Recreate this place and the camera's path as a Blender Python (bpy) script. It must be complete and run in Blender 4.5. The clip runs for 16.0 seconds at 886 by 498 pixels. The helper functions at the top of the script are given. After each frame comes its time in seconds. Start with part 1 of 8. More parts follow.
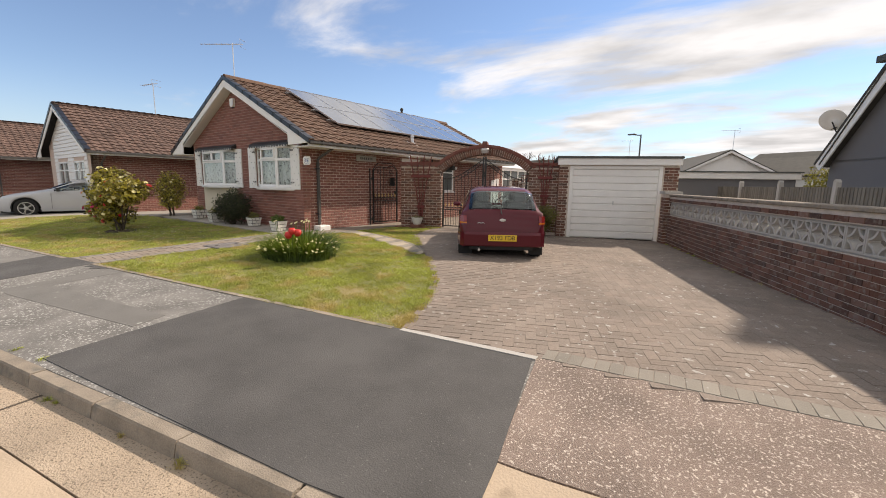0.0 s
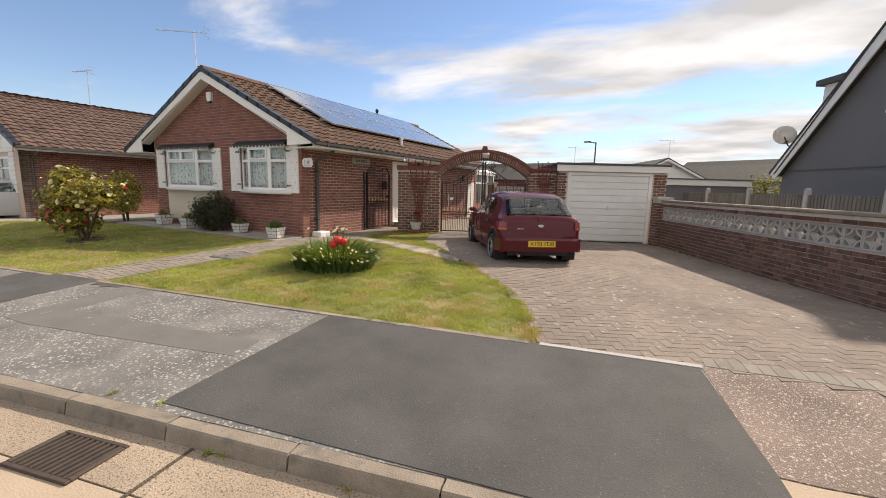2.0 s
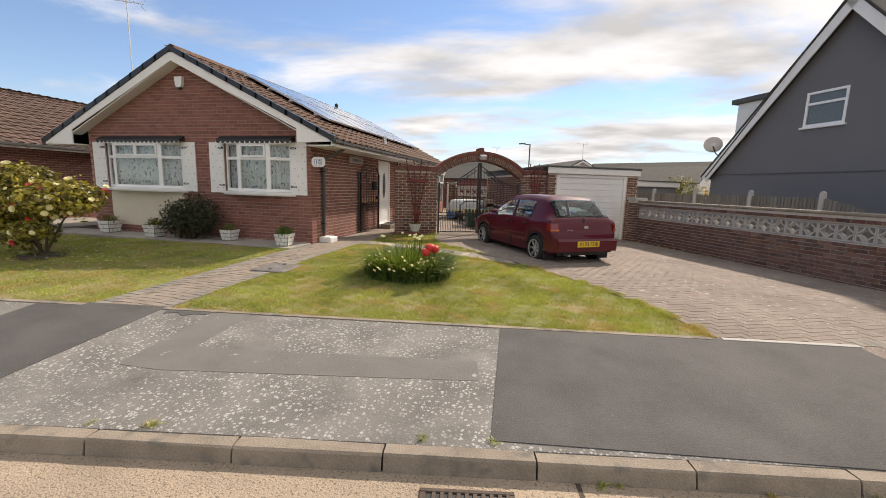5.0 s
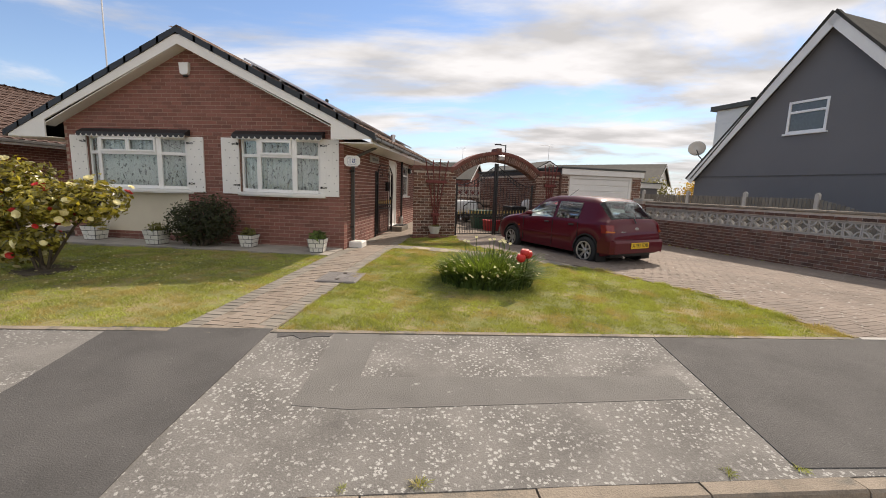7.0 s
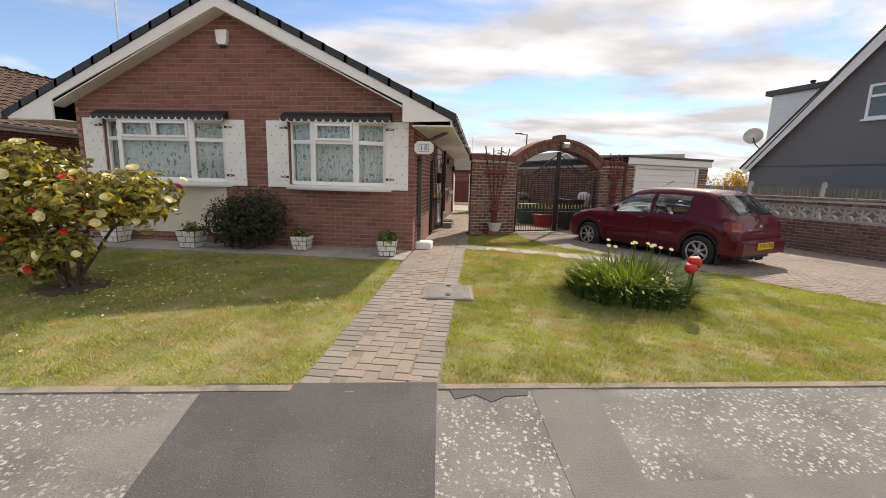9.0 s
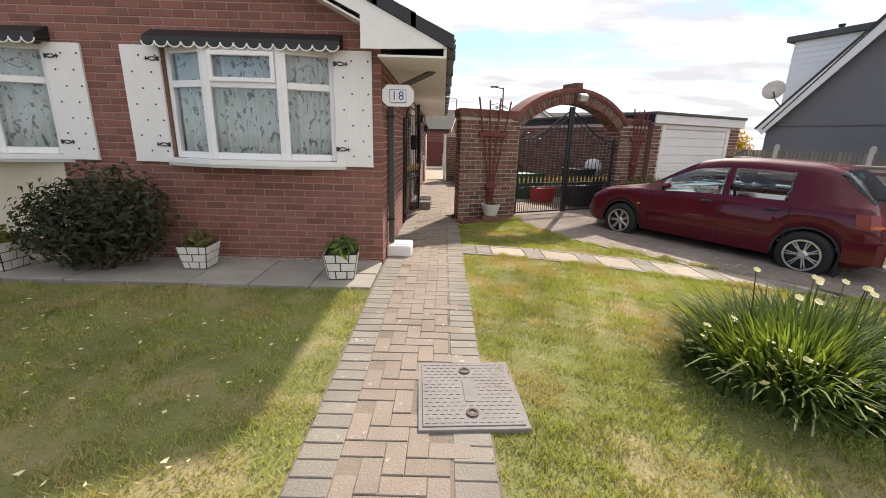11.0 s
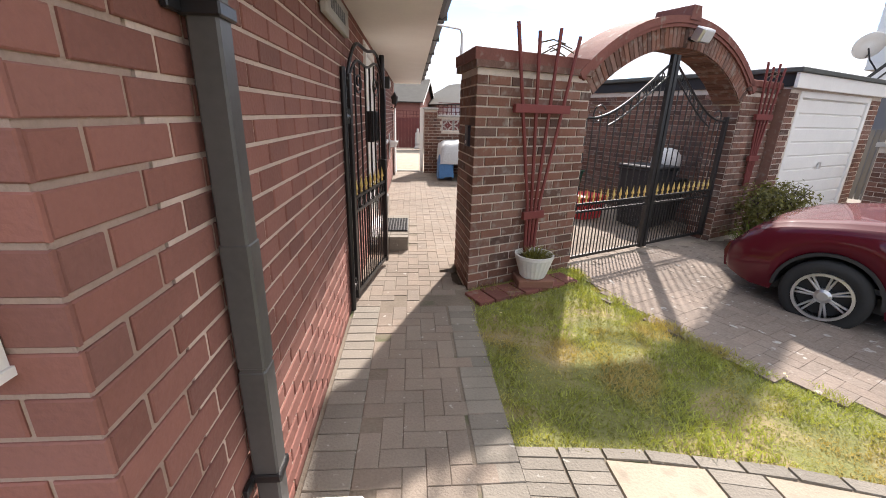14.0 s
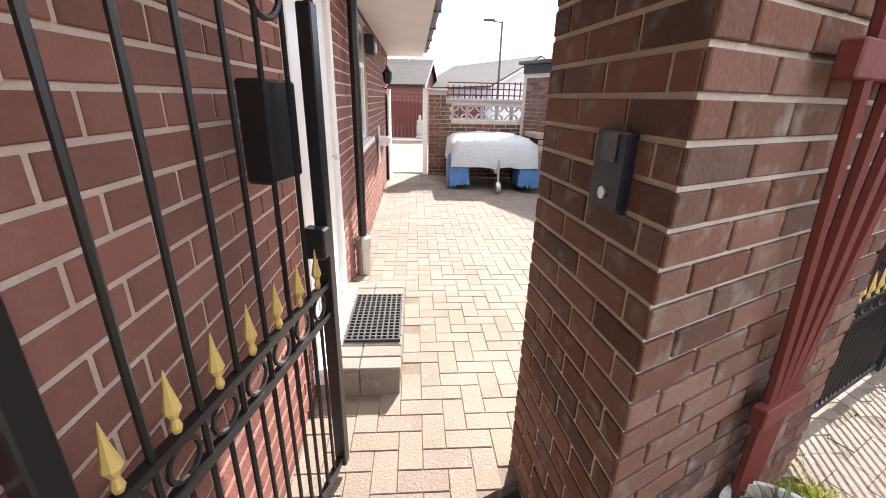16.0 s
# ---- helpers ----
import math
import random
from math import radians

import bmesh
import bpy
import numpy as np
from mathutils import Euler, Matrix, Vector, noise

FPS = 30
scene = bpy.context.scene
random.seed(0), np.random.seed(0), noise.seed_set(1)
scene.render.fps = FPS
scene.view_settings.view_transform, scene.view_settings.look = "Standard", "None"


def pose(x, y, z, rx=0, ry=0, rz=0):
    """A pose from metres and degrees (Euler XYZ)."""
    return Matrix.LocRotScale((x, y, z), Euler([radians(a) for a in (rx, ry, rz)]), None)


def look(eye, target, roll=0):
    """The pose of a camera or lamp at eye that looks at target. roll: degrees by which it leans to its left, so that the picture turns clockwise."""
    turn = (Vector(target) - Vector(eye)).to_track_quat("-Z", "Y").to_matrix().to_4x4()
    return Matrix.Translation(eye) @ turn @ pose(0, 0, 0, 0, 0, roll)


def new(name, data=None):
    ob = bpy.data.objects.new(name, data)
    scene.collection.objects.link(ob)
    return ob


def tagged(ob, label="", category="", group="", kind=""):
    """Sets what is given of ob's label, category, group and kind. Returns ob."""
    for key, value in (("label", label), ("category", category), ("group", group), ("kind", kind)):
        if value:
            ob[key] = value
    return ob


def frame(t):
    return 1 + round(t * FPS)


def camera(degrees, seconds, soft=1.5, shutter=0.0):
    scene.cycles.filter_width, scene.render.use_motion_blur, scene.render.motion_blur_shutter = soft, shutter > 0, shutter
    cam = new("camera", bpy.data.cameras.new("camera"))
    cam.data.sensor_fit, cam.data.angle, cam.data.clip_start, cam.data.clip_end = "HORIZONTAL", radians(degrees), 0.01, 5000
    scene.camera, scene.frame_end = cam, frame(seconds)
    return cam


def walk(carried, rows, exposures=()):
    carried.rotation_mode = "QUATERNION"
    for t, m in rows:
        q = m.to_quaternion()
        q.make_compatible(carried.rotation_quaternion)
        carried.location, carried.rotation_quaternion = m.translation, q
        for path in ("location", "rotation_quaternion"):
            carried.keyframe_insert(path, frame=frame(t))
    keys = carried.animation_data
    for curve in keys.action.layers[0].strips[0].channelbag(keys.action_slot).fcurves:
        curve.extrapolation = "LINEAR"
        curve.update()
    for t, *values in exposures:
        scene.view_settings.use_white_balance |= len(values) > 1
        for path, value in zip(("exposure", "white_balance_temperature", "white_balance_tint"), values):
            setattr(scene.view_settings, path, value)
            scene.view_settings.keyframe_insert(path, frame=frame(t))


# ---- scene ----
cam = camera(94.6, 16.0, soft=0.95)
METRES, EYE, TILT, LEAN, TURN = 18.8, 1.5, 0.0, 0.0, 36.8
ROWS = [
    (0.0, 0.0, 0.0, 0.0, 0.15, -9.08, -0.93),
    (0.5, -0.0212, 0.0061, 0.0009, -1.7, -8.95, -1.14),
    (1.0, -0.0465, 0.0089, 0.0012, -3.95, -8.8, -1.27),
    (1.5, -0.0742, 0.012, 0.001, -6.42, -8.67, -1.37),
    (2.0, -0.1008, 0.0175, 0.0013, -8.85, -8.6, -1.43),
    (2.5, -0.1293, 0.021, 0.0018, -11.13, -8.57, -1.49),
    (3.0, -0.1565, 0.0268, 0.001, -13.29, -8.6, -1.51),
    (3.5, -0.1814, 0.033, 0.0022, -15.46, -8.66, -1.54),
    (4.0, -0.2067, 0.0396, 0.0037, -17.77, -8.69, -1.56),
    (6.5, -0.3155, 0.1127, 0.0038, -29.32, -8.51, -1.77),
    (7.0, -0.3392, 0.1325, 0.0019, -30.36, -8.46, -1.79),
    (7.5, -0.3601, 0.1543, 0.002, -30.78, -8.51, -1.78),
    (8.0, -0.3766, 0.1769, 0.0019, -30.87, -8.71, -1.74),
    (8.5, -0.3835, 0.2058, 0.0006, -30.98, -9.06, -1.66),
    (9.0, -0.3833, 0.2369, -0.0008, -31.47, -9.57, -1.58),
    (11.5, -0.2996, 0.4009, 0.0059, -38.0, -16.15, -1.57),
    (12.0, -0.2814, 0.4311, 0.0057, -39.04, -16.86, -1.52),
    (12.5, -0.2626, 0.462, 0.0061, -39.85, -17.24, -1.43),
    (13.0, -0.2407, 0.4924, 0.0064, -40.46, -17.44, -1.48),
    (13.5, -0.2201, 0.5219, 0.0077, -40.78, -17.75, -1.54),
    (14.0, -0.198, 0.5502, 0.0081, -40.89, -18.29, -1.4),
    (14.5, -0.1748, 0.5762, 0.008, -40.94, -18.97, -1.39),
    (15.0, -0.153, 0.6044, 0.0073, -41.04, -19.46, -1.42),
    (15.5, -0.1309, 0.6329, 0.0074, -40.97, -19.93, -1.41),
    (16.0, -0.1119, 0.6628, 0.0066, -40.61, -20.23, -1.3),
]
EXPOSURES = [(0.0, 0.68, 7450, 16), (4.0, 0.70, 7450, 16), (7.0, 0.63, 7400, 16), (9.0, 0.72, 7350, 16), (11.5, 1.12, 7000, 16), (12.5, 1.16, 6900, 16), (13.5, 1.32, 6800, 16), (14.5, 1.72, 6650, 17), (16.0, 2.15, 6600, 17)]
walk(cam, [(t, pose(0, 0, EYE, TILT, LEAN, TURN) @ pose(METRES * x, METRES * y, METRES * z, 90 + pitch, roll, yaw)) for t, x, y, z, yaw, pitch, roll in ROWS],
     EXPOSURES)

# ---- world, sun ----
SUN_DIR = Vector((0.38, 0.925, 0.0)).normalized()      # towards the sun, on the plan
SUN_EL = radians(40)
world = bpy.data.worlds.new("sky")
scene.world = world
world.use_nodes = True
wn, wl = world.node_tree.nodes, world.node_tree.links
wn.clear()
w_out = wn.new("ShaderNodeOutputWorld")
w_bg = wn.new("ShaderNodeBackground")
w_sky = wn.new("ShaderNodeTexSky")
w_sky.sky_type = "NISHITA"
w_sky.sun_disc = False
w_sky.sun_elevation = SUN_EL
w_sky.sun_rotation = math.atan2(SUN_DIR.x, SUN_DIR.y)
w_sky.air_density, w_sky.dust_density, w_sky.ozone_density = 1.0, 0.0, 3.0
w_co = wn.new("ShaderNodeTexCoord")
w_sep = wn.new("ShaderNodeSeparateXYZ")
wl.new(w_co.outputs["Generated"], w_sep.inputs[0])


def wmath(op, a, b=None):
    n = wn.new("ShaderNodeMath")
    n.operation = op
    for i, v in enumerate((a, b)):
        if v is None:
            continue
        if isinstance(v, (int, float)):
            n.inputs[i].default_value = v
        else:
            wl.new(v, n.inputs[i])
    return n.outputs[0]


# clouds lie on a flat deck overhead: the view's slope against the deck gives their place
w_den = wmath("ADD", wmath("MAXIMUM", w_sep.outputs[2], 0.0), 0.12)
w_cx, w_cy = wmath("DIVIDE", w_sep.outputs[0], w_den), wmath("DIVIDE", w_sep.outputs[1], w_den)
w_com = wn.new("ShaderNodeCombineXYZ")
wl.new(w_cx, w_com.inputs[0]), wl.new(w_cy, w_com.inputs[1])
w_map = wn.new("ShaderNodeMapping")
w_map.inputs["Scale"].default_value = (0.55, 0.85, 1)
w_map.inputs["Rotation"].default_value = (0, 0, radians(-35))
w_map.inputs["Location"].default_value = (2.3, 0.4, 0)
wl.new(w_com.outputs[0], w_map.inputs[0])
w_no = wn.new("ShaderNodeTexNoise")
w_no.inputs["Scale"].default_value = 1.0
w_no.inputs["Detail"].default_value = 9
w_no.inputs["Roughness"].default_value = 0.58
w_no.inputs["Distortion"].default_value = 0.35
wl.new(w_map.outputs[0], w_no.inputs["Vector"])
w_dot = wmath("ADD", wmath("MULTIPLY", w_sep.outputs[0], 0.62), wmath("MULTIPLY", w_sep.outputs[1], 0.60))
w_back = wmath("MAXIMUM", wmath("MULTIPLY", w_sep.outputs[1], -1.0), 0.0)
w_high = wmath("MAXIMUM", wmath("SUBTRACT", w_sep.outputs[2], 0.45), 0.0)
# unseen cover added overhead and away from the sun, as fill for shaded walls
w_fill_cover = wmath("ADD", wmath("MULTIPLY", w_back, 0.30), wmath("MULTIPLY", w_high, 0.45))
w_dens = wmath("ADD", wmath("ADD", w_no.outputs["Fac"], wmath("MULTIPLY", w_dot, 0.20)), w_fill_cover)
w_ramp = wn.new("ShaderNodeMapRange")
w_ramp.interpolation_type = "SMOOTHSTEP"
w_ramp.inputs["From Min"].default_value, w_ramp.inputs["From Max"].default_value = 0.50, 0.68
wl.new(w_dens, w_ramp.inputs["Value"])
w_mix = wn.new("ShaderNodeMix")
w_mix.data_type = "RGBA"
w_n2 = wn.new("ShaderNodeTexNoise")
w_n2.inputs["Scale"].default_value = 2.6
w_n2.inputs["Detail"].default_value = 6
wl.new(w_map.outputs[0], w_n2.inputs["Vector"])
w_cr = wn.new("ShaderNodeMapRange")
w_cr.inputs["From Min"].default_value, w_cr.inputs["From Max"].default_value = 0.38, 0.62
w_cr.inputs["To Min"].default_value, w_cr.inputs["To Max"].default_value = 3.5, 5.4
wl.new(w_n2.outputs["Fac"], w_cr.inputs["Value"])
w_tint = wn.new("ShaderNodeVectorMath")
w_tint.operation = "SCALE"
w_tint.inputs[0].default_value = (0.93, 1.0, 1.08)
wl.new(w_cr.outputs[0], w_tint.inputs["Scale"])
wl.new(w_tint.outputs[0], w_mix.inputs["B"])
# pale haze towards the horizon
w_hz = wn.new("ShaderNodeMapRange")
w_hz.interpolation_type = "SMOOTHSTEP"
w_hz.inputs["From Min"].default_value, w_hz.inputs["From Max"].default_value = 0.20, -0.02
w_hz.inputs["To Max"].default_value = 0.7
wl.new(w_sep.outputs[2], w_hz.inputs["Value"])
w_haze = wn.new("ShaderNodeMix")
w_haze.data_type = "RGBA"
w_haze.inputs["B"].default_value = (2.6, 3.6, 4.6, 1)
wl.new(w_hz.outputs[0], w_haze.inputs["Factor"])
w_deep = wn.new("ShaderNodeVectorMath")
w_deep.operation = "MULTIPLY"
w_deep.inputs[1].default_value = (0.75, 0.81, 0.89)
wl.new(w_sky.outputs[0], w_deep.inputs[0])
wl.new(w_deep.outputs[0], w_haze.inputs["A"])
wl.new(w_ramp.outputs[0], w_mix.inputs["Factor"])
wl.new(w_haze.outputs["Result"], w_mix.inputs["A"])
wl.new(w_mix.outputs["Result"], w_bg.inputs["Color"])
w_bg.inputs["Strength"].default_value = 0.118
wl.new(w_bg.outputs[0], w_out.inputs[0])
sun = new("sun", bpy.data.lights.new("sun", "SUN"))
sun.data.energy, sun.data.angle, sun.data.color = 3.4, radians(1.3), (1.0, 0.95, 0.87)
sun.matrix_world = look(Vector((SUN_DIR.x * 60, SUN_DIR.y * 60, 60 * math.tan(SUN_EL))), (0, 0, 0))


# ---- materials ----
def mat(name, col, rough=0.8, var=0.25, scale=6.0, fine=60.0, bump=0.3, metal=0.0, spot=None, rand=0.0, coat=0.0, stretch=(1, 1, 1), spot_at=(0.6, 0.68), spot_scale=25.0, dist=0.01, warm=0.0, patchy=0.0, cells=False):
    """A surface of base colour col; var: stains and grain; rand: from piece to piece; spot: a second colour in specks."""
    m = bpy.data.materials.new(name)
    m.use_nodes = True
    nt = m.node_tree
    n, l = nt.nodes, nt.links
    b = n["Principled BSDF"]
    b.inputs["Roughness"].default_value = rough
    b.inputs["Metallic"].default_value = metal
    if coat:
        b.inputs["Coat Weight"].default_value = coat
        b.inputs["Coat Roughness"].default_value = 0.035
    co = n.new("ShaderNodeTexCoord")
    mp = n.new("ShaderNodeMapping")
    mp.inputs["Scale"].default_value = stretch
    geo = n.new("ShaderNodeNewGeometry")
    l.new(geo.outputs["Position"], mp.inputs[0])

    def noise_tex(s, detail=4.0):
        t = n.new("ShaderNodeTexNoise")
        t.inputs["Scale"].default_value = s
        t.inputs["Detail"].default_value = detail
        l.new(mp.outputs[0], t.inputs["Vector"])
        return t.outputs["Fac"]

    def ma(op, a, c):
        t = n.new("ShaderNodeMath")
        t.operation = op
        for i, v in enumerate((a, c)):
            if isinstance(v, (int, float)):
                t.inputs[i].default_value = v
            else:
                l.new(v, t.inputs[i])
        return t.outputs[0]

    big, small = noise_tex(scale, 3.0), noise_tex(fine, 3.0)
    val = ma("ADD", ma("MULTIPLY", ma("SUBTRACT", big, 0.5), 2 * var), ma("MULTIPLY", ma("SUBTRACT", small, 0.5), 1.4 * var))
    if rand:
        oi = n.new("ShaderNodeObjectInfo")
        r = ma("FRACT", ma("ADD", oi.outputs["Random"], geo.outputs["Random Per Island"]), 0.0)
        val = ma("ADD", val, ma("MULTIPLY", ma("SUBTRACT", r, 0.5), 2 * rand))
    val = ma("ADD", val, 1.0)
    mul = n.new("ShaderNodeVectorMath")
    mul.operation = "SCALE"
    mul.inputs[0].default_value = col
    l.new(val, mul.inputs["Scale"])
    out = mul.outputs[0]
    if warm:
        hs = n.new("ShaderNodeMix")
        hs.data_type = "RGBA"
        oi2 = n.new("ShaderNodeObjectInfo")
        r2 = ma("FRACT", ma("MULTIPLY", ma("ADD", oi2.outputs["Random"], geo.outputs["Random Per Island"]), 7.31), 0.0)
        l.new(ma("MULTIPLY", r2, warm), hs.inputs["Factor"])
        l.new(out, hs.inputs["A"])
        hs.inputs["B"].default_value = (col[0] * 1.35, col[1] * 0.85, col[2] * 0.6, 1)
        out = hs.outputs["Result"]
    if spot:
        sp = noise_tex(spot_scale * (3.0 if cells else 1.0), 2.0)
        if cells:
            vo = n.new("ShaderNodeTexVoronoi")
            vo.inputs["Scale"].default_value = spot_scale
            l.new(mp.outputs[0], vo.inputs["Vector"])
            sc = n.new("ShaderNodeSeparateColor")
            l.new(vo.outputs["Color"], sc.inputs[0])
            sp = ma("SUBTRACT", ma("ADD", ma("MULTIPLY", sp, 1.15), ma("MULTIPLY", sc.outputs[0], 0.42)), vo.outputs["Distance"])
        mr = n.new("ShaderNodeMapRange")
        mr.inputs["From Min"].default_value, mr.inputs["From Max"].default_value = spot_at
        l.new(sp, mr.inputs["Value"])
        mx = n.new("ShaderNodeMix")
        mx.data_type = "RGBA"
        fac = mr.outputs[0]
        if patchy:
            pm = n.new("ShaderNodeMapRange")
            pm.inputs["From Min"].default_value, pm.inputs["From Max"].default_value = 0.33, 0.52
            l.new(noise_tex(patchy, 2.0), pm.inputs["Value"])
            fac = ma("MULTIPLY", fac, pm.outputs[0])
        l.new(fac, mx.inputs["Factor"])
        l.new(out, mx.inputs["A"])
        mx.inputs["B"].default_value = (*spot, 1)
        out = mx.outputs["Result"]
    l.new(out, b.inputs["Base Color"])
    if bump:
        bp = n.new("ShaderNodeBump")
        bp.inputs["Strength"].default_value = bump
        bp.inputs["Distance"].default_value = dist
        l.new(ma("ADD", small, ma("MULTIPLY", big, 0.6)), bp.inputs["Height"])
        l.new(bp.outputs[0], b.inputs["Normal"])
    return m


def translucent(m, share):
    """Lets light through a thin leaf: its own colour, warmed, on the far side."""
    n, l = m.node_tree.nodes, m.node_tree.links
    b = n["Principled BSDF"]
    tr, mx, tint = n.new("ShaderNodeBsdfTranslucent"), n.new("ShaderNodeMixShader"), n.new("ShaderNodeVectorMath")
    tint.operation = "MULTIPLY"
    tint.inputs[1].default_value = (1.65, 1.5, 0.6)
    l.new(b.inputs["Base Color"].links[0].from_socket, tint.inputs[0])
    l.new(tint.outputs[0], tr.inputs["Color"])
    mx.inputs[0].default_value = share
    l.new(b.outputs[0], mx.inputs[1])
    l.new(tr.outputs[0], mx.inputs[2])
    l.new(mx.outputs[0], n["Material Output"].inputs["Surface"])
    return m


def glass_mat(name, col=(0.9, 0.95, 0.95), rough=0.02, ior=1.45):
    m = bpy.data.materials.new(name)
    m.use_nodes = True
    b = m.node_tree.nodes["Principled BSDF"]
    b.inputs["Base Color"].default_value = (*col, 1)
    b.inputs["Transmission Weight"].default_value = 1.0
    b.inputs["Roughness"].default_value = rough
    b.inputs["IOR"].default_value = ior
    return m


M = {}
M["brick"] = mat("red_brown_brick", (0.218, 0.095, 0.076), 0.85, 0.2, 5, 70, 0.35, rand=0.22, warm=0.18)
M["brick_grey"] = mat("weathered_brick", (0.140, 0.080, 0.062), 0.9, 0.4, 9, 80, 0.5, rand=0.55, warm=0.6, spot=(0.24, 0.20, 0.17), spot_at=(0.55, 0.78), spot_scale=14)
# darker copy of the house mortar, with the front wall's shade in its colour
M["mortar_front_shaded"] = mat("shaded_front_mortar", (0.36, 0.26, 0.21), 0.95, 0.2, 8, 120, 0.4)
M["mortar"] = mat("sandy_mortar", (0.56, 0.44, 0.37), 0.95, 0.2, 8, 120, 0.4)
M["mortar_grey"] = mat("grey_mortar", (0.56, 0.49, 0.42), 0.95, 0.3, 8, 120, 0.4)
M["tile"] = mat("brown_roof_tile", (0.120, 0.068, 0.046), 0.9, 0.3, 3, 50, 0.5, rand=0.18, spot=(0.22, 0.17, 0.12), spot_at=(0.62, 0.75), spot_scale=9)
M["tile_red"] = mat("red_brown_roof_tile", (0.112, 0.068, 0.054), 0.9, 0.3, 3, 50, 0.5, rand=0.2, spot=(0.18, 0.14, 0.11), spot_at=(0.62, 0.75), spot_scale=9)
M["tile_dark"] = mat("dark_roof_tile", (0.06, 0.058, 0.05), 0.9, 0.3, 3, 40, 0.4, rand=0.15)
M["upvc"] = mat("white_plastic", (0.80, 0.80, 0.79), 0.35, 0.03, 3, 40, 0.02)
M["white"] = mat("white_paint", (0.78, 0.77, 0.74), 0.5, 0.07, 3, 30, 0.08)
M["cream"] = mat("cream_render", (0.62, 0.56, 0.44), 0.9, 0.08, 3, 90, 0.3)
M["black"] = mat("black_paint", (0.012, 0.012, 0.013), 0.35, 0.2, 10, 60, 0.05)
M["blackmat"] = mat("black_plastic", (0.018, 0.018, 0.019), 0.55, 0.2, 10, 60, 0.1)
M["pipe"] = mat("dark_grey_plastic", (0.075, 0.073, 0.071), 0.4, 0.25, 5, 40, 0.05)
M["grey_render"] = mat("grey_render", (0.155, 0.155, 0.162), 0.9, 0.10, 0.7, 90, 0.3)
M["felt"] = mat("grey_green_felt", (0.09, 0.095, 0.09), 0.95, 0.2, 4, 80, 0.3)
M["grass"] = mat("lawn_soil", (0.17, 0.175, 0.058), 0.95, 0.4, 1.3, 40, 0.5, dist=0.02, spot=(0.27, 0.22, 0.11), spot_at=(0.50, 0.64), spot_scale=2.2)
M["blade"] = mat("grass_blade", (0.30, 0.335, 0.092), 0.7, 0.6, 1.3, 13, 0.0, rand=0.22, spot=(0.40, 0.335, 0.15), spot_at=(0.49, 0.64), spot_scale=2.3)
translucent(M["blade"], 0.3)
M["tarmac"] = mat("dark_tarmac", (0.076, 0.073, 0.070), 0.9, 0.55, 1.6, 110, 0.5, spot=(0.19, 0.185, 0.175), spot_at=(0.66, 0.74), spot_scale=85)
M["tarmac_old"] = mat("old_tarmac", (0.165, 0.157, 0.145), 0.95, 0.6, 2.2, 90, 0.45, spot=(0.40, 0.395, 0.37), spot_at=(0.48, 0.62), spot_scale=33, patchy=1.3, cells=True)
M["tarmac_strip"] = mat("grey_tarmac_strip", (0.155, 0.149, 0.138), 0.95, 0.2, 3.0, 130, 0.6, spot=(0.34, 0.34, 0.31), spot_at=(0.70, 0.76), spot_scale=12)
M["aggregate"] = mat("exposed_aggregate", (0.235, 0.18, 0.148), 0.95, 0.6, 1.6, 130, 1.0, spot=(0.56, 0.48, 0.41), spot_at=(0.57, 0.66), spot_scale=62)
M["concrete"] = mat("tan_concrete", (0.42, 0.33, 0.24), 0.95, 0.16, 2.0, 70, 0.5, spot=(0.27, 0.21, 0.15), spot_at=(0.60, 0.80), spot_scale=5)
M["gutter"] = mat("pebbly_concrete", (0.36, 0.285, 0.21), 0.95, 0.35, 2.0, 90, 1.0, spot=(0.18, 0.14, 0.10), spot_at=(0.56, 0.66), spot_scale=60)
M["kerb"] = mat("kerb_concrete", (0.25, 0.21, 0.165), 0.95, 0.45, 4, 90, 0.7, rand=0.08, spot=(0.14, 0.13, 0.11), spot_at=(0.55, 0.7), spot_scale=6)
M["paver"] = mat("block_paver", (0.238, 0.200, 0.163), 0.92, 0.28, 3, 90, 0.5, rand=0.09, warm=0.09, spot=(0.40, 0.38, 0.34), spot_at=(0.68, 0.76), spot_scale=22)
M["paver_edge"] = mat("grey_block_paver", (0.225, 0.203, 0.170), 0.92, 0.25, 3, 90, 0.5, rand=0.12, spot=(0.40, 0.39, 0.35), spot_at=(0.68, 0.76), spot_scale=22)
M["paver_drive"] = mat("drive_block_paver", (0.205, 0.168, 0.139), 0.93, 0.5, 0.9, 60, 0.5, rand=0.10, warm=0.06, spot=(0.40, 0.385, 0.355), spot_at=(0.65, 0.71), spot_scale=13, patchy=0.7)
M["joint"] = mat("paving_sand", (0.185, 0.152, 0.118), 0.97, 0.4, 3, 60, 0.5, spot=(0.07, 0.09, 0.03), spot_at=(0.6, 0.75), spot_scale=4)
M["joint_drive"] = mat("drive_joint_dirt", (0.150, 0.124, 0.100), 0.97, 0.4, 2, 60, 0.5)
M["slab"] = mat("grey_slab", (0.30, 0.275, 0.24), 0.95, 0.25, 2.5, 80, 0.4, rand=0.1)
M["slab_cream"] = mat("buff_slab", (0.36, 0.305, 0.235), 0.95, 0.22, 3, 80, 0.3, rand=0.08, spot=(0.25, 0.215, 0.17), spot_at=(0.55, 0.75), spot_scale=7)
M["stone"] = mat("precast_concrete", (0.42, 0.40, 0.37), 0.95, 0.15, 3, 60, 0.4)
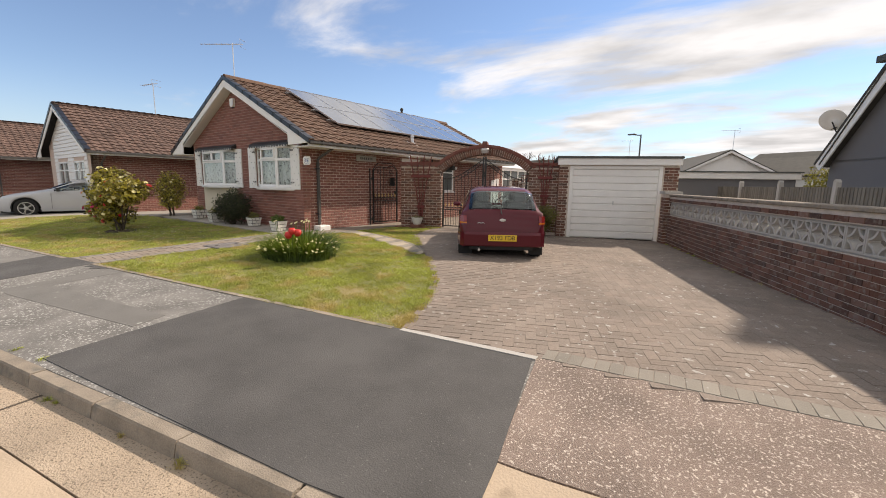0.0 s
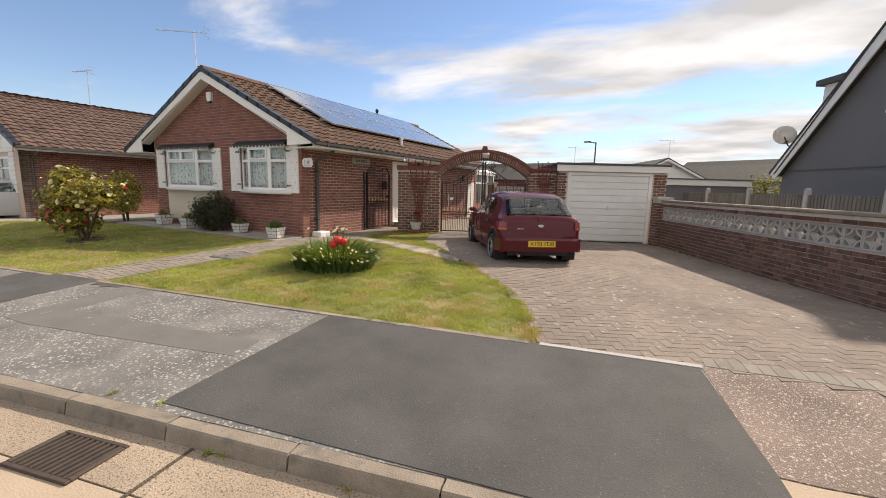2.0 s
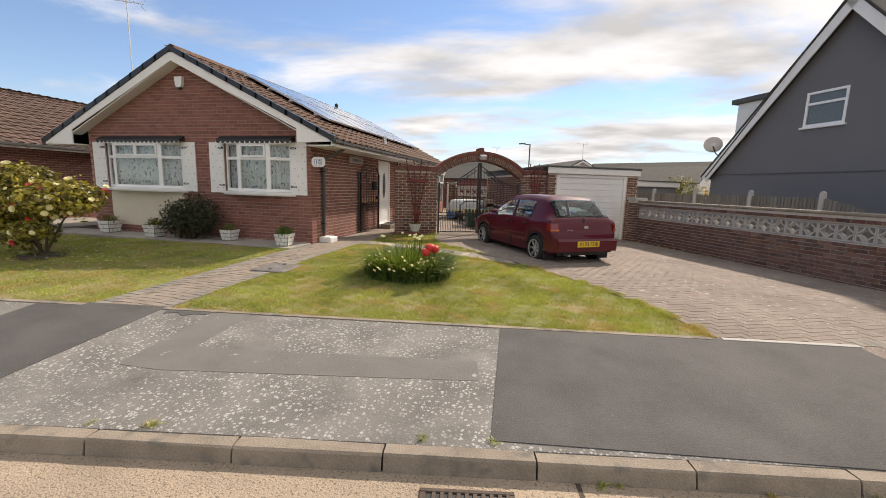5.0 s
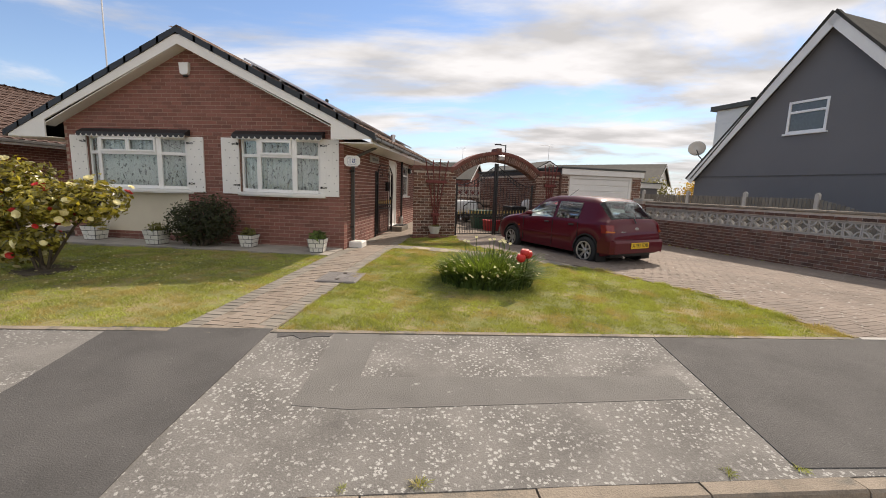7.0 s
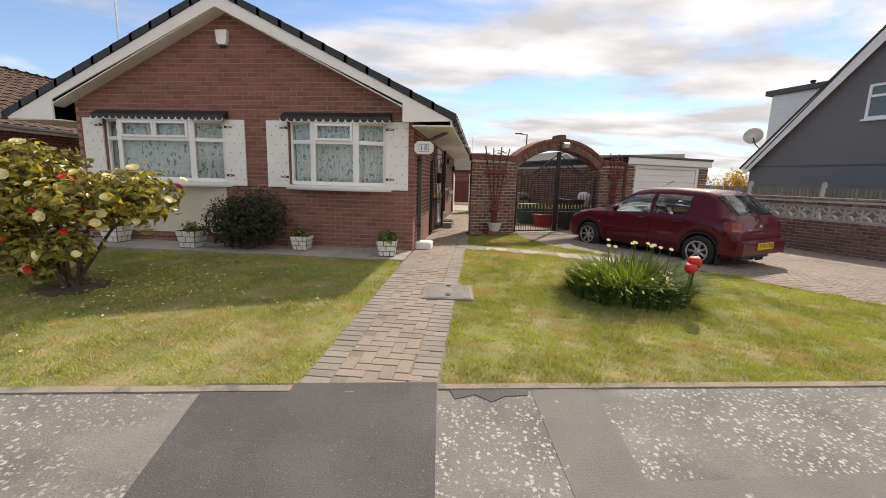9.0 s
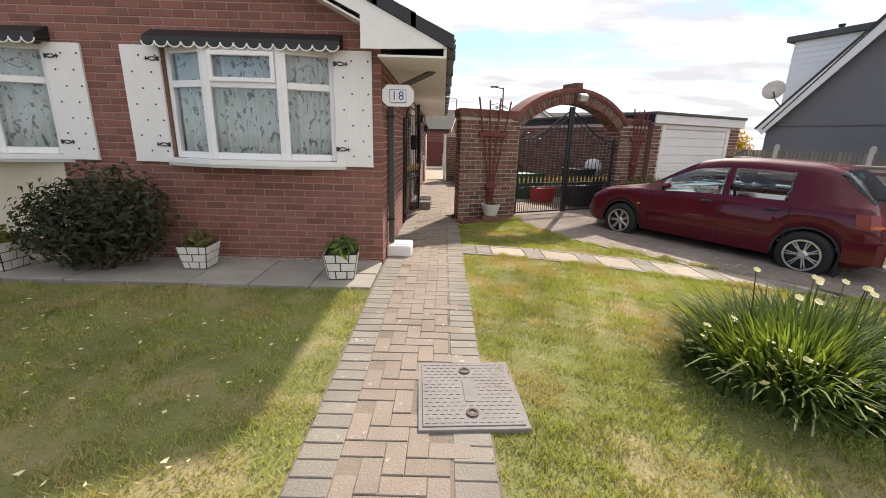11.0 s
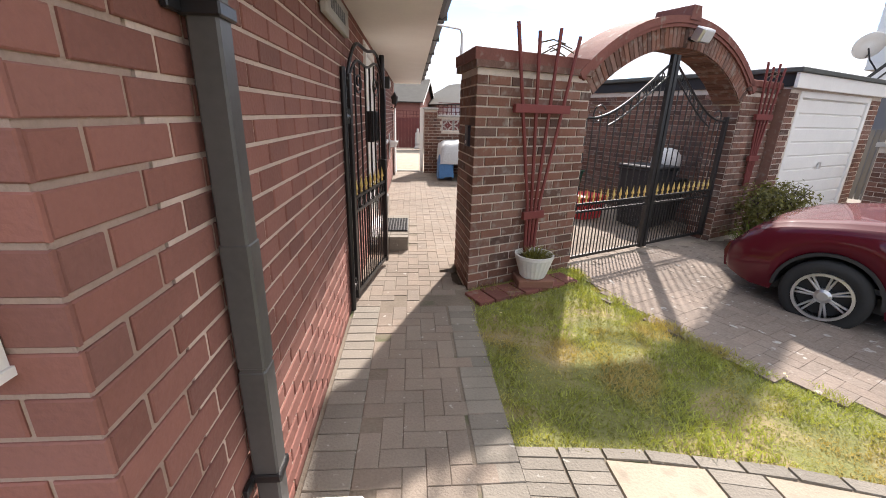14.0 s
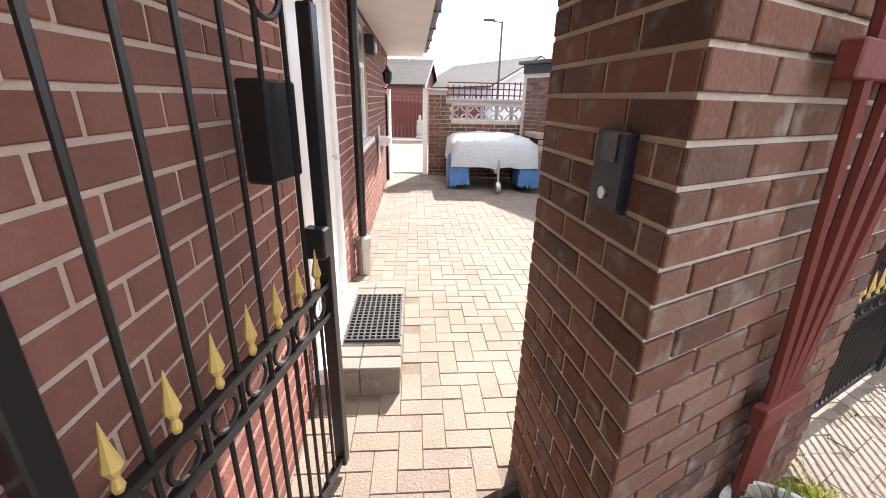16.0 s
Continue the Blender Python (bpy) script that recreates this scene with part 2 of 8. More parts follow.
M["fence"] = mat("weathered_fence_wood", (0.17, 0.155, 0.13), 0.9, 0.25, 4, 30, 0.3, rand=0.2, stretch=(1, 1, 0.15))
M["panel"] = mat("solar_cell", (0.10, 0.12, 0.15), 0.10, 0.1, 2, 20, 0.0, rand=0.08, coat=1.0)
M["alu"] = mat("aluminium", (0.6, 0.6, 0.6), 0.35, 0.1, 4, 40, 0.05, metal=0.9)
M["soil"] = mat("dark_soil", (0.10, 0.078, 0.055), 0.98, 0.4, 5, 60, 0.9, dist=0.03)
M["glass"] = glass_mat("window_glass")
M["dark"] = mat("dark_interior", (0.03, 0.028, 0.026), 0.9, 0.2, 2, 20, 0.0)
M["darkred"] = mat("dark_red_paint", (0.10, 0.016, 0.014), 0.6, 0.25, 5, 40, 0.2)


# ---- building tools ----
def thing(name, m=None, label="", category="", group="", kind=""):
    ob = new(name)
    ob.empty_display_size = 0.1
    if m is not None:
        ob.matrix_world = m
    return tagged(ob, label, category, group, kind)


def mesh_of(bm, name, material, smooth=False):
    me = bpy.data.meshes.new(name)
    bmesh.ops.recalc_face_normals(bm, faces=bm.faces[:])
    bm.to_mesh(me)
    bm.free()
    for mm in (material if isinstance(material, (list, tuple)) else [material]):
        me.materials.append(mm)
    if smooth:
        for p in me.polygons:
            p.use_smooth = True
    return me


def part(name, bm, material, parent, label="", smooth=False):
    ob = new(name, mesh_of(bm, name, material, smooth))
    ob.parent = parent
    if label:
        ob["label"] = label
    return ob


def solo(name, bm, material, label="", category="", group="", kind="", m=None, smooth=False):
    ob = new(name, mesh_of(bm, name, material, smooth))
    if m is not None:
        ob.matrix_world = m
    return tagged(ob, label, category, group, kind)


def box(bm, x0, x1, y0, y1, z0, z1, bev=0.0, m=None):
    mm = Matrix.Translation(((x0 + x1) / 2, (y0 + y1) / 2, (z0 + z1) / 2)) @ Matrix.Diagonal((abs(x1 - x0), abs(y1 - y0), abs(z1 - z0), 1))
    if m is not None:
        mm = m @ mm
    r = bmesh.ops.create_cube(bm, size=1.0, matrix=mm)
    if bev:
        es = list({e for v in r["verts"] for e in v.link_edges})
        bmesh.ops.bevel(bm, geom=es, offset=bev, segments=1, affect="EDGES", profile=0.5)
    return bm


def bx(x0, x1, y0, y1, z0, z1, bev=0.0, m=None):
    return box(bmesh.new(), x0, x1, y0, y1, z0, z1, bev, m)


def tube(bm, pts, r, seg=8, cap=True):
    """A round bar along pts; r: one radius, or one for each point."""
    pts = [Vector(p) for p in pts]
    rs = r if isinstance(r, (list, tuple)) else [r] * len(pts)
    rings, up = [], None
    for i, p in enumerate(pts):
        d = (pts[min(i + 1, len(pts) - 1)] - pts[max(i - 1, 0)]).normalized()
        if up is None:
            up = Vector((0, 0, 1)) if abs(d.z) < 0.9 else Vector((1, 0, 0))
        s = d.cross(up).normalized()
        up = s.cross(d).normalized()
        rings.append([bm.verts.new(p + rs[i] * (math.cos(2 * math.pi * k / seg) * s + math.sin(2 * math.pi * k / seg) * up)) for k in range(seg)])
    for a, b in zip(rings, rings[1:]):
        for k in range(seg):
            bm.faces.new((a[k], a[(k + 1) % seg], b[(k + 1) % seg], b[k]))
    if cap:
        bm.faces.new(rings[0][::-1])
        bm.faces.new(rings[-1])
    return bm


def bar(pts, r, seg=8):
    return tube(bmesh.new(), pts, r, seg)


def lathe(profile, seg=20, bm=None, m=None, cap=True):
    bm = bm or bmesh.new()
    rings = []
    for rad, z in profile:
        ring = [Vector((rad * math.cos(2 * math.pi * k / seg), rad * math.sin(2 * math.pi * k / seg), z)) for k in range(seg)]
        rings.append([bm.verts.new(m @ v if m is not None else v) for v in ring])
    for a, b in zip(rings, rings[1:]):
        for k in range(seg):
            bm.faces.new((a[k], a[(k + 1) % seg], b[(k + 1) % seg], b[k]))
    if cap:
        bm.faces.new(rings[0][::-1])
        bm.faces.new(rings[-1])
    return bm


def prism(pts, d0, d1, axis="y", bm=None):
    """The outline pts, in the plane across axis, drawn out from d0 to d1."""
    bm = bm or bmesh.new()

    def at(p, d):
        return {"x": (d, p[0], p[1]), "y": (p[0], d, p[1]), "z": (p[0], p[1], d)}[axis]
    a = [bm.verts.new(at(p, d0)) for p in pts]
    b = [bm.verts.new(at(p, d1)) for p in pts]
    bm.faces.new(a)
    bm.faces.new(b[::-1])
    for i in range(len(pts)):
        j = (i + 1) % len(pts)
        bm.faces.new((a[i], b[i], b[j], a[j]))
    return bm


def wall_shell(L0, L1, z0, z1, th, holes=(), bm=None):
    """A wall along x from L0 to L1, its face at y = 0 and its back at y = th, with holes (x0, x1, z0, z1) through it."""
    bm = bm or bmesh.new()
    xs = sorted({L0, L1, *(h[0] for h in holes), *(h[1] for h in holes)})
    zs = sorted({z0, z1, *(h[2] for h in holes), *(h[3] for h in holes)})
    xs, zs = [x for x in xs if L0 <= x <= L1], [z for z in zs if z0 <= z <= z1]

    def solid(i, j):
        if not (0 <= i < len(xs) - 1 and 0 <= j < len(zs) - 1):
            return False
        cx, cz = (xs[i] + xs[i + 1]) / 2, (zs[j] + zs[j + 1]) / 2
        return not any(h[0] < cx < h[1] and h[2] < cz < h[3] for h in holes)
    vs = {}

    def v(i, j, k):
        if (i, j, k) not in vs:
            vs[i, j, k] = bm.verts.new((xs[i], th * k, zs[j]))
        return vs[i, j, k]
    for i in range(len(xs) - 1):
        for j in range(len(zs) - 1):
            if not solid(i, j):
                continue
            for k in (0, 1):
                bm.faces.new([v(i, j, k), v(i + 1, j, k), v(i + 1, j + 1, k), v(i, j + 1, k)])
            for (di, dj), (p, q) in {(-1, 0): ((i, j), (i, j + 1)), (1, 0): ((i + 1, j), (i + 1, j + 1)), (0, -1): ((i, j), (i + 1, j)), (0, 1): ((i, j + 1), (i + 1, j + 1))}.items():
                if not solid(i + di, j + dj):
                    bm.faces.new([v(*p, 0), v(*q, 0), v(*q, 1), v(*p, 1)])
    return bm


def block_verts(l, w, h, c):
    """A block l x w, its top at h and chamfered by c, standing open on its bed: points and faces."""
    b = [(-l / 2, -w / 2, 0), (l / 2, -w / 2, 0), (l / 2, w / 2, 0), (-l / 2, w / 2, 0)]
    m_ = [(x, y, h - c) for x, y, _ in b]
    t = [(x - math.copysign(c, x), y - math.copysign(c, y), h) for x, y, _ in b]
    f = []
    for o in (0, 4):
        for i in range(4):
            j = (i + 1) % 4
            f.append((o + i, o + j, o + 4 + j, o + 4 + i))
    f.append((8, 9, 10, 11))
    return b + m_ + t, f


def lay(name, pieces, parent, material, near=None, limit=300, rest="rest"):
    """Pieces (matrix, key, (points, faces)): those with the least near(matrix) become parts of their own, the rest one mesh."""
    if near:
        pieces = sorted(pieces, key=lambda p: near(p[0].translation))
    meshes = {}
    for m, key, (pts, faces) in pieces[:limit]:
        if key not in meshes:
            me = bpy.data.meshes.new(name)
            me.from_pydata(pts, [], faces)
            me.materials.append(material)
            meshes[key] = me
        ob = new(name, meshes[key])
        ob.parent = parent
        ob.matrix_basis = m
    vs, fs = [], []
    for m, key, (pts, faces) in pieces[limit:]:
        o = len(vs)
        a = np.array(m)
        vs.extend((np.array(pts) @ a[:3, :3].T + a[:3, 3]).tolist())
        fs.extend(tuple(o + i for i in f) for f in faces)
    if vs:
        me = bpy.data.meshes.new(rest)
        me.from_pydata(vs, [], fs)
        me.materials.append(material)
        ob = new(rest, me)
        ob.parent = parent
        ob["kind"] = "stuff"


def cut(spans, a, b):
    out = []
    for s, e in spans:
        if b <= s or a >= e:
            out.append((s, e))
        else:
            if a > s:
                out.append((s, a))
            if b < e:
                out.append((b, e))
    return out


BW, BH, JT = 0.215, 0.065, 0.010


def bricks(parent, m, L0, L1, z0, z1, holes=(), material="brick", near=None, limit=300, slope=None, proud=0.006, start=0.0, BH=BH, JT=JT, BW=BW):
    """Courses of stretchers on the plane x-z of m, facing -y. slope(z): the span of x that the wall has at the height z."""
    pieces, z, k = [], z0, 0
    turn = Matrix.Rotation(radians(90), 4, "X")
    while z + BH <= z1 + 0.01:
        spans = [(L0, L1)]
        for h in holes:
            if h[2] < z + BH * 0.8 and h[3] > z + BH * 0.2:
                spans = cut(spans, h[0], h[1])
        if slope:
            a, b = slope(z + BH)
            spans = cut(cut(spans, -1e3, a), b, 1e3)
        off = start + (0.1125 if k % 2 else 0.0)
        x = L0 - 0.225 + off
        while x < L1:
            for s, e in spans:
                a, b = max(x, s), min(x + BW, e)
                if b - a > 0.03:
                    l = round((b - a) / 0.005) * 0.005
                    pieces.append((m @ Matrix.Translation(((a + b) / 2, 0.004, z + BH / 2)) @ turn, round(l, 3), block_verts(l, BH, proud + 0.004, 0.003)))
            x += BW + JT
        z += BH + JT
        k += 1
    lay("brick", pieces, parent, M[material], near, limit, "brickwork")


def D(u, v, z=0.0):
    """A place in the driveway's own axes (u along the garage front, v towards the back)."""
    return Vector((-7.49 + 0.9063 * u - 0.4226 * v, 9.96 + 0.4226 * u + 0.9063 * v, z))


DM = pose(-7.49, 9.96, 0, 0, 0, 25)


def front(x):
    return 3.26 + 0.16 * x


def kerb_y(x):
    return 1.36 + 0.198 * x - 0.0028 * min(x + 5, 0) ** 2


def clamp01(a):
    return max(0.0, min(1.0, a))


def gz(x, y):
    """The height of the made ground behind the kerb."""
    f, k = front(x), kerb_y(x)
    u = 0.9063 * (x + 7.49) + 0.4226 * (y - 9.96)
    low = -0.05 - 0.08 * clamp01((x + 1.7) / 0.9)
    if y < f:
        return low + (0.085 - low) * clamp01((y - k) / (f - k))
    yard = 0.085 + 0.09 * clamp01((y - f) / 3.5)
    drive = 0.085 + 0.015 * clamp01((y - f) / 1.0) - 0.04 * clamp01((y - f - 2) / 6)
    return yard + (drive - yard) * clamp01((u - 1.4) / 2.2)


def sheet(poly, step=0.5, up=0.0, thick=0.0, hfun=gz):
    """A piece of ground with the outline poly, draped over the ground's height, up metres above it."""
    bm = bmesh.new()
    bm.faces.new([bm.verts.new((x, y, 0)) for x, y in poly])
    xs, ys = [p[0] for p in poly], [p[1] for p in poly]
    for lo, hi, no in ((min(xs), max(xs), (1, 0, 0)), (min(ys), max(ys), (0, 1, 0))):
        c = math.ceil(lo / step) * step
        while c < hi:
            bmesh.ops.bisect_plane(bm, geom=bm.verts[:] + bm.edges[:] + bm.faces[:], plane_co=Vector(no) * c, plane_no=no, dist=1e-5)
            c += step
    bmesh.ops.triangulate(bm, faces=[f for f in bm.faces if len(f.verts) > 4])
    if thick:
        r = bmesh.ops.extrude_face_region(bm, geom=bm.faces[:])
        low = {v for v in r["geom"] if isinstance(v, bmesh.types.BMVert)}
        for v in bm.verts:
            v.co.z = hfun(v.co.x, v.co.y) + up - (thick if v in low else 0.0)
    else:
        for v in bm.verts:
            v.co.z = hfun(v.co.x, v.co.y) + up
    return bm


def inside(poly, x, y):
    c = False
    for (x0, y0), (x1, y1) in zip(poly, poly[1:] + poly[:1]):
        if (y0 > y) != (y1 > y) and x < (x1 - x0) * (y - y0) / (y1 - y0) + x0:
            c = not c
    return c


# ---- the ground ----
def spans(a, b, n):
    return [a + (b - a) * i / n for i in range(n + 1)]


gx = [-420, -200, -100, -60, -40, -30] + spans(-24, 12, 36) + [18, 30, 60, 120, 250, 420]
gy = [-420, -200, -80, -40, -20, -12] + spans(-6, 30, 72) + [36, 45, 60, 100, 200, 420]


def base_z(x, y):
    k = kerb_y(max(-30, min(x, 8)))
    if y < k + 0.6:
        return -0.19
    return gz(max(-20, min(x, 8)), min(y, 24)) - 0.06


bm = bmesh.new()
grid = [[bm.verts.new((x, y, base_z(x, y))) for x in gx] for y in gy]
for r0, r1 in zip(grid, grid[1:]):
    for i in range(len(gx) - 1):
        bm.faces.new((r0[i], r0[i + 1], r1[i + 1], r1[i]))
solo("ground", bm, M["soil"], "bare brown ground beneath lawns and paving", "ground", kind="structure")


def road_z(x, y):
    return -0.155 - 0.012 * clamp01((kerb_y(x) - y) / 3)


def along(f, x0, x1, n, off=0.0):
    return [(x, f(x) + off) for x in spans(x0, x1, n)]


bm = sheet(along(kerb_y, -30, -0.2, 20, -0.45) + [(9, kerb_y(-0.2) + 1.0), (9, -9), (-30, -14)], 1.0, hfun=road_z, thick=0.12)
road = solo("road", bm, M["concrete"], "pale tan concrete road with worn joints", "road", kind="structure")
bm = sheet(along(kerb_y, -30, -1.2, 20, -0.02) + along(kerb_y, -1.2, -30, 20, -0.44), 1.0, hfun=road_z, up=0.004, thick=0.1)
part("gutter", bm, M["gutter"], road, "pebbly concrete channel along the kerb")
# joints between the road's slabs: tar and weeds in a shallow groove
for xj in (-13.2, -8.7, -4.2):
    y = kerb_y(xj) - 0.02
    bm = sheet([(xj, y), (xj + 0.03, y), (xj + 0.53, y - 2.6), (xj + 0.5, y - 2.6)], 0.3, up=0.006, hfun=road_z)
    part("joint", bm, M["soil"], road, "dark joint between slabs")

# pavement
pavement = solo("pavement", sheet(along(kerb_y, -30, -1.75, 20, 0.10) + [(-0.85, 1.32), (-1.0, 1.86), (-1.29, 3.04)] + along(front, -1.4, -30, 20), 0.5, thick=0.08),
                M["tarmac_old"], "old grey tarmac pavement spotted with white lichen", "pavement", kind="structure")
PATCH = [(-4.86, 2.50), (-1.31, 3.02), (-0.98, 1.84), (-0.88, 1.36), (-1.7, 1.10), (-4.72, 0.60)]
part("tarmac_patch", sheet(PATCH, 0.4, up=0.006, thick=0.02), M["tarmac"], pavement, "smooth newer dark tarmac patch")
part("tarmac_patch", sheet([(-10.22, 1.66), (-8.69, 1.90), (-8.52, 0.2), (-8.45, kerb_y(-8.45) + 0.12), (-9.75, kerb_y(-9.75) + 0.12), (-9.95, 0.6)], 0.4, up=0.006, thick=0.02), M["tarmac"], pavement, "smooth newer dark tarmac patch")
part("tarmac_strip", sheet([(-8.05, 1.95), (-7.62, 2.02), (-7.55, 1.15), (-4.98, 1.62), (-4.90, 1.30), (-7.5, 0.72), (-7.9, 0.7)], 0.4, up=0.0028, thick=0.02), M["tarmac_strip"], pavement, "bare grey trench strip in the tarmac")
part("broken_patch", sheet([(-8.62, 1.87), (-8.05, 1.955), (-8.07, 1.83), (-8.22, 1.80), (-8.31, 1.72), (-8.42, 1.79), (-8.55, 1.72)], 0.2, up=0.005, thick=0.02), M["tarmac"], pavement, "crumbled dark tarmac beside the path")
part("edging", sheet(along(front, -8.67, -2.7, 10, -0.06) + along(front, -2.7, -8.67, 10, 0.0), 0.4, up=0.010, thick=0.05), M["kerb"], pavement, "worn concrete edging along the lawn")
part("edging", sheet(along(front, -16, -9.64, 10, -0.07) + along(front, -9.64, -16, 10, 0.0), 0.4, up=0.010, thick=0.05), M["kerb"], pavement, "worn pinkish concrete edging")
APRON = [(-1.0, 1.87), (-0.24, 2.02), (3.9, 2.75), (3.9, 3.882), (-1.29, 3.052)]
solo("apron", sheet(APRON, 0.4, thick=0.08), M["aggregate"], "pinkish exposed-aggregate concrete drive apron", "driveway apron", kind="structure")
solo("crossover", sheet([(-1.0, 1.855), (-0.24, 2.005), (3.9, 2.735), (3.9, 1.0), (0.5, 0.3), (-0.83, 1.2), (-0.86, 1.36)], 0.4, thick=0.08, hfun=lambda x, y: min(gz(x, y), 0.02) - 0.12 * clamp01((1.6 - y) / 1.4)),
     M["concrete"], "tan concrete crossover slab at the dropped kerb", "crossover", kind="structure")

# kerb stones
kerb = thing("kerb", None, "worn concrete kerb stones in a curved line", "kerb", kind="structure")
xk = [-1.68 - 0.915 * i for i in range(26)]
for i, (a, b) in enumerate(zip(xk, xk[1:])):
    ya, yb = kerb_y(a), kerb_y(b)
    ang = math.atan2(ya - yb, a - b)
    l = math.hypot(a - b, ya - yb) - 0.012
    bm = prism([(-0.03, -0.22), (0.125, -0.22), (0.125, 0.0), (0.0, 0.0), (-0.012, -0.012), (-0.03, -0.10)], -l / 2, l / 2, "x")
    for v in bm.verts:
        v.co.z += random.uniform(-0.004, 0.004)
        v.co.y += random.uniform(-0.003, 0.003)
    ob = part("kerb_stone", bm, M["kerb"], kerb)
    ob.matrix_basis = Matrix.Translation(((a + b) / 2, (ya + yb) / 2, -0.047)) @ Matrix.Rotation(ang, 4, "Z")
bm = prism([(-0.03, -0.22), (0.125, -0.22), (0.125, 0.0), (0.0, 0.0), (-0.03, -0.10)], -0.45, 0.45, "x")
for v in bm.verts:
    if v.co.x > 0 and v.co.z > -0.05:
        v.co.z -= 0.085
ob = part("kerb_stone", bm, M["kerb"], kerb)
ob.matrix_basis = Matrix.Translation((-1.225, kerb_y(-1.225), -0.047)) @ Matrix.Rotation(math.atan(0.198), 4, "Z")

# lawns
LAWN_L = [(-9.63, front(-9.63)), (-9.63, 5.70), (-12.6, 5.66), (-17.2, 5.45), (-19.3, 4.1), (-19.4, front(-19.4) + 0.1)] + along(front, -18, -10.5, 8)
LAWN_R = [(-8.67, front(-8.67)), (-2.62, front(-2.62)), (-3.05, 3.75), (-3.52, 4.5), (-4.62, 5.70), (-6.0, 6.22), (-6.79, 6.56), (-7.6, 6.88), (-8.2, 7.03), (-8.70, 7.10)]
LAWN_B = [(-8.70, 7.56), (-8.13, 7.52), (-7.5, 7.39), (-6.46, 7.05), (-5.62, 6.66), (-6.3, 7.35), (-7.05, 8.15), (-7.45, 9.1), (-7.53, 9.91), (-8.10, 9.66), (-8.70, 9.36)]
LAWNS = []
for nm, poly in (("lawn", LAWN_L), ("lawn", LAWN_R), ("lawn", LAWN_B)):
    LAWNS.append(solo(nm, sheet(poly, 0.4, up=-0.015, thick=0.06), M["grass"], "patchy mown lawn with dry yellow spots", "lawn", kind="structure"))

# driveway and yard beds
DRIVE = [(-1.29, 3.05), (2.10, 3.595), tuple(D(6.07, -9.6)[:2]), tuple(D(6.07, -0.35)[:2]), tuple(D(3.4, -0.15)[:2]), tuple(D(2.5, 0.0)[:2]), (-7.53, 9.93), (-7.45, 9.1), (-7.05, 8.15), (-6.3, 7.35), (-5.62, 6.66), (-5.0, 6.1), (-4.62, 5.70), (-3.52, 4.5), (-3.05, 3.75), (-2.62, front(-2.62))]
YARD = [(-9.65, 7.58), (-8.70, 7.58), (-8.66, 9.3), tuple(D(-1.36, 0.5)[:2]), tuple(D(-0.1, 0.5)[:2]), tuple(D(-0.1, 0.0)[:2]), tuple(D(2.5, 0.0)[:2]), tuple(D(2.5, 0.5)[:2]), tuple(D(3.45, 0.5)[:2]), tuple(D(3.45, 6.5)[:2]), (-6.2, 17.2), (-9.65, 17.2)]
PATH = [(-9.63, front(-9.63)), (-8.67, front(-8.67)), (-8.70, 7.58), (-9.65, 7.58)]
driveway = solo("driveway", sheet(DRIVE, 0.4, up=-0.004, thick=0.06), M["joint_drive"], "weathered brown block-paved driveway", "driveway", kind="structure")
yard = solo("yard", sheet(YARD, 0.4, up=-0.006, thick=0.06), M["joint"], "herringbone block-paved side yard", "paving", kind="structure")
path = solo("garden_path", sheet(PATH, 0.4, up=-0.006, thick=0.06), M["joint"], "red and grey block-paved garden path", "path", kind="structure")
slabs = thing("slab_strip", None, "grey paving slabs along the house front", "paving", kind="structure")
x = -9.66
while x > -16.8:
    for y0, y1 in ((5.72, 6.12), (6.13, 6.55)):
        part("slab", bx(x - 0.59, x, y0, y1, 0.10, 0.186 + random.uniform(-0.004, 0.004), 0.006), M["slab"], slabs)
    x -= 0.6
SPUR_U = [(-8.70, 7.56), (-8.13, 7.52), (-7.5, 7.39), (-6.46, 7.05), (-5.62, 6.66), (-5.05, 6.15)]
SPUR_L = [(-8.70, 7.10), (-8.2, 7.03), (-7.6, 6.88), (-6.79, 6.56), (-6.0, 6.22), (-4.9, 5.80)]
spur = solo("stepping_path", sheet(SPUR_L + SPUR_U[::-1], 0.4, up=-0.012, thick=0.06), M["joint"], "curved path of buff slabs and grey blocks", "path", kind="structure")

# ---- the bungalow ----
WX, WY, AP, AZ = -9.655, 6.60, -13.03, 4.56
EZ = 2.56                                             # eaves
PITCH = (AZ - EZ) / 4.06


house = thing("bungalow", None, "red-brown brick bungalow with a brown tiled gable roof", "house")
W1 = (-15.56, -13.15, 1.30, 2.46)
W2 = (-11.95, -10.14, 1.30, 2.46)
PANEL = (-15.50, -13.20, 0.36, 1.26)
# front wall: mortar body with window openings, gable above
fw = part("front_wall", wall_shell(-16.12, WX - 0.007, 0.0, 2.62, 0.25, [W1, W2]), M["mortar_front_shaded"], house)
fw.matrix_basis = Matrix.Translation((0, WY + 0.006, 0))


def gable_span(z):
    t = max(0.0, (AZ - 0.12 - z) / PITCH)
    return (max(-16.12, AP - t), min(WX, AP + t))


a0, a1 = gable_span(2.62)
gb = part("gable_wall", prism([(-16.12, 2.62), (WX - 0.007, 2.62), (WX - 0.007, AZ - 0.12 - PITCH * (WX - AP)), (AP, AZ - 0.12), (-16.12, AZ - 0.12 - PITCH * (AP + 16.12))], 0, 0.25, "y"), M["mortar_front_shaded"], house)
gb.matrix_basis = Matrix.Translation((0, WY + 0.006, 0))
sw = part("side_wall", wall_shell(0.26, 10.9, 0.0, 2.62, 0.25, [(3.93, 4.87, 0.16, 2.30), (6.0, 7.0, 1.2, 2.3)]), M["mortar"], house)
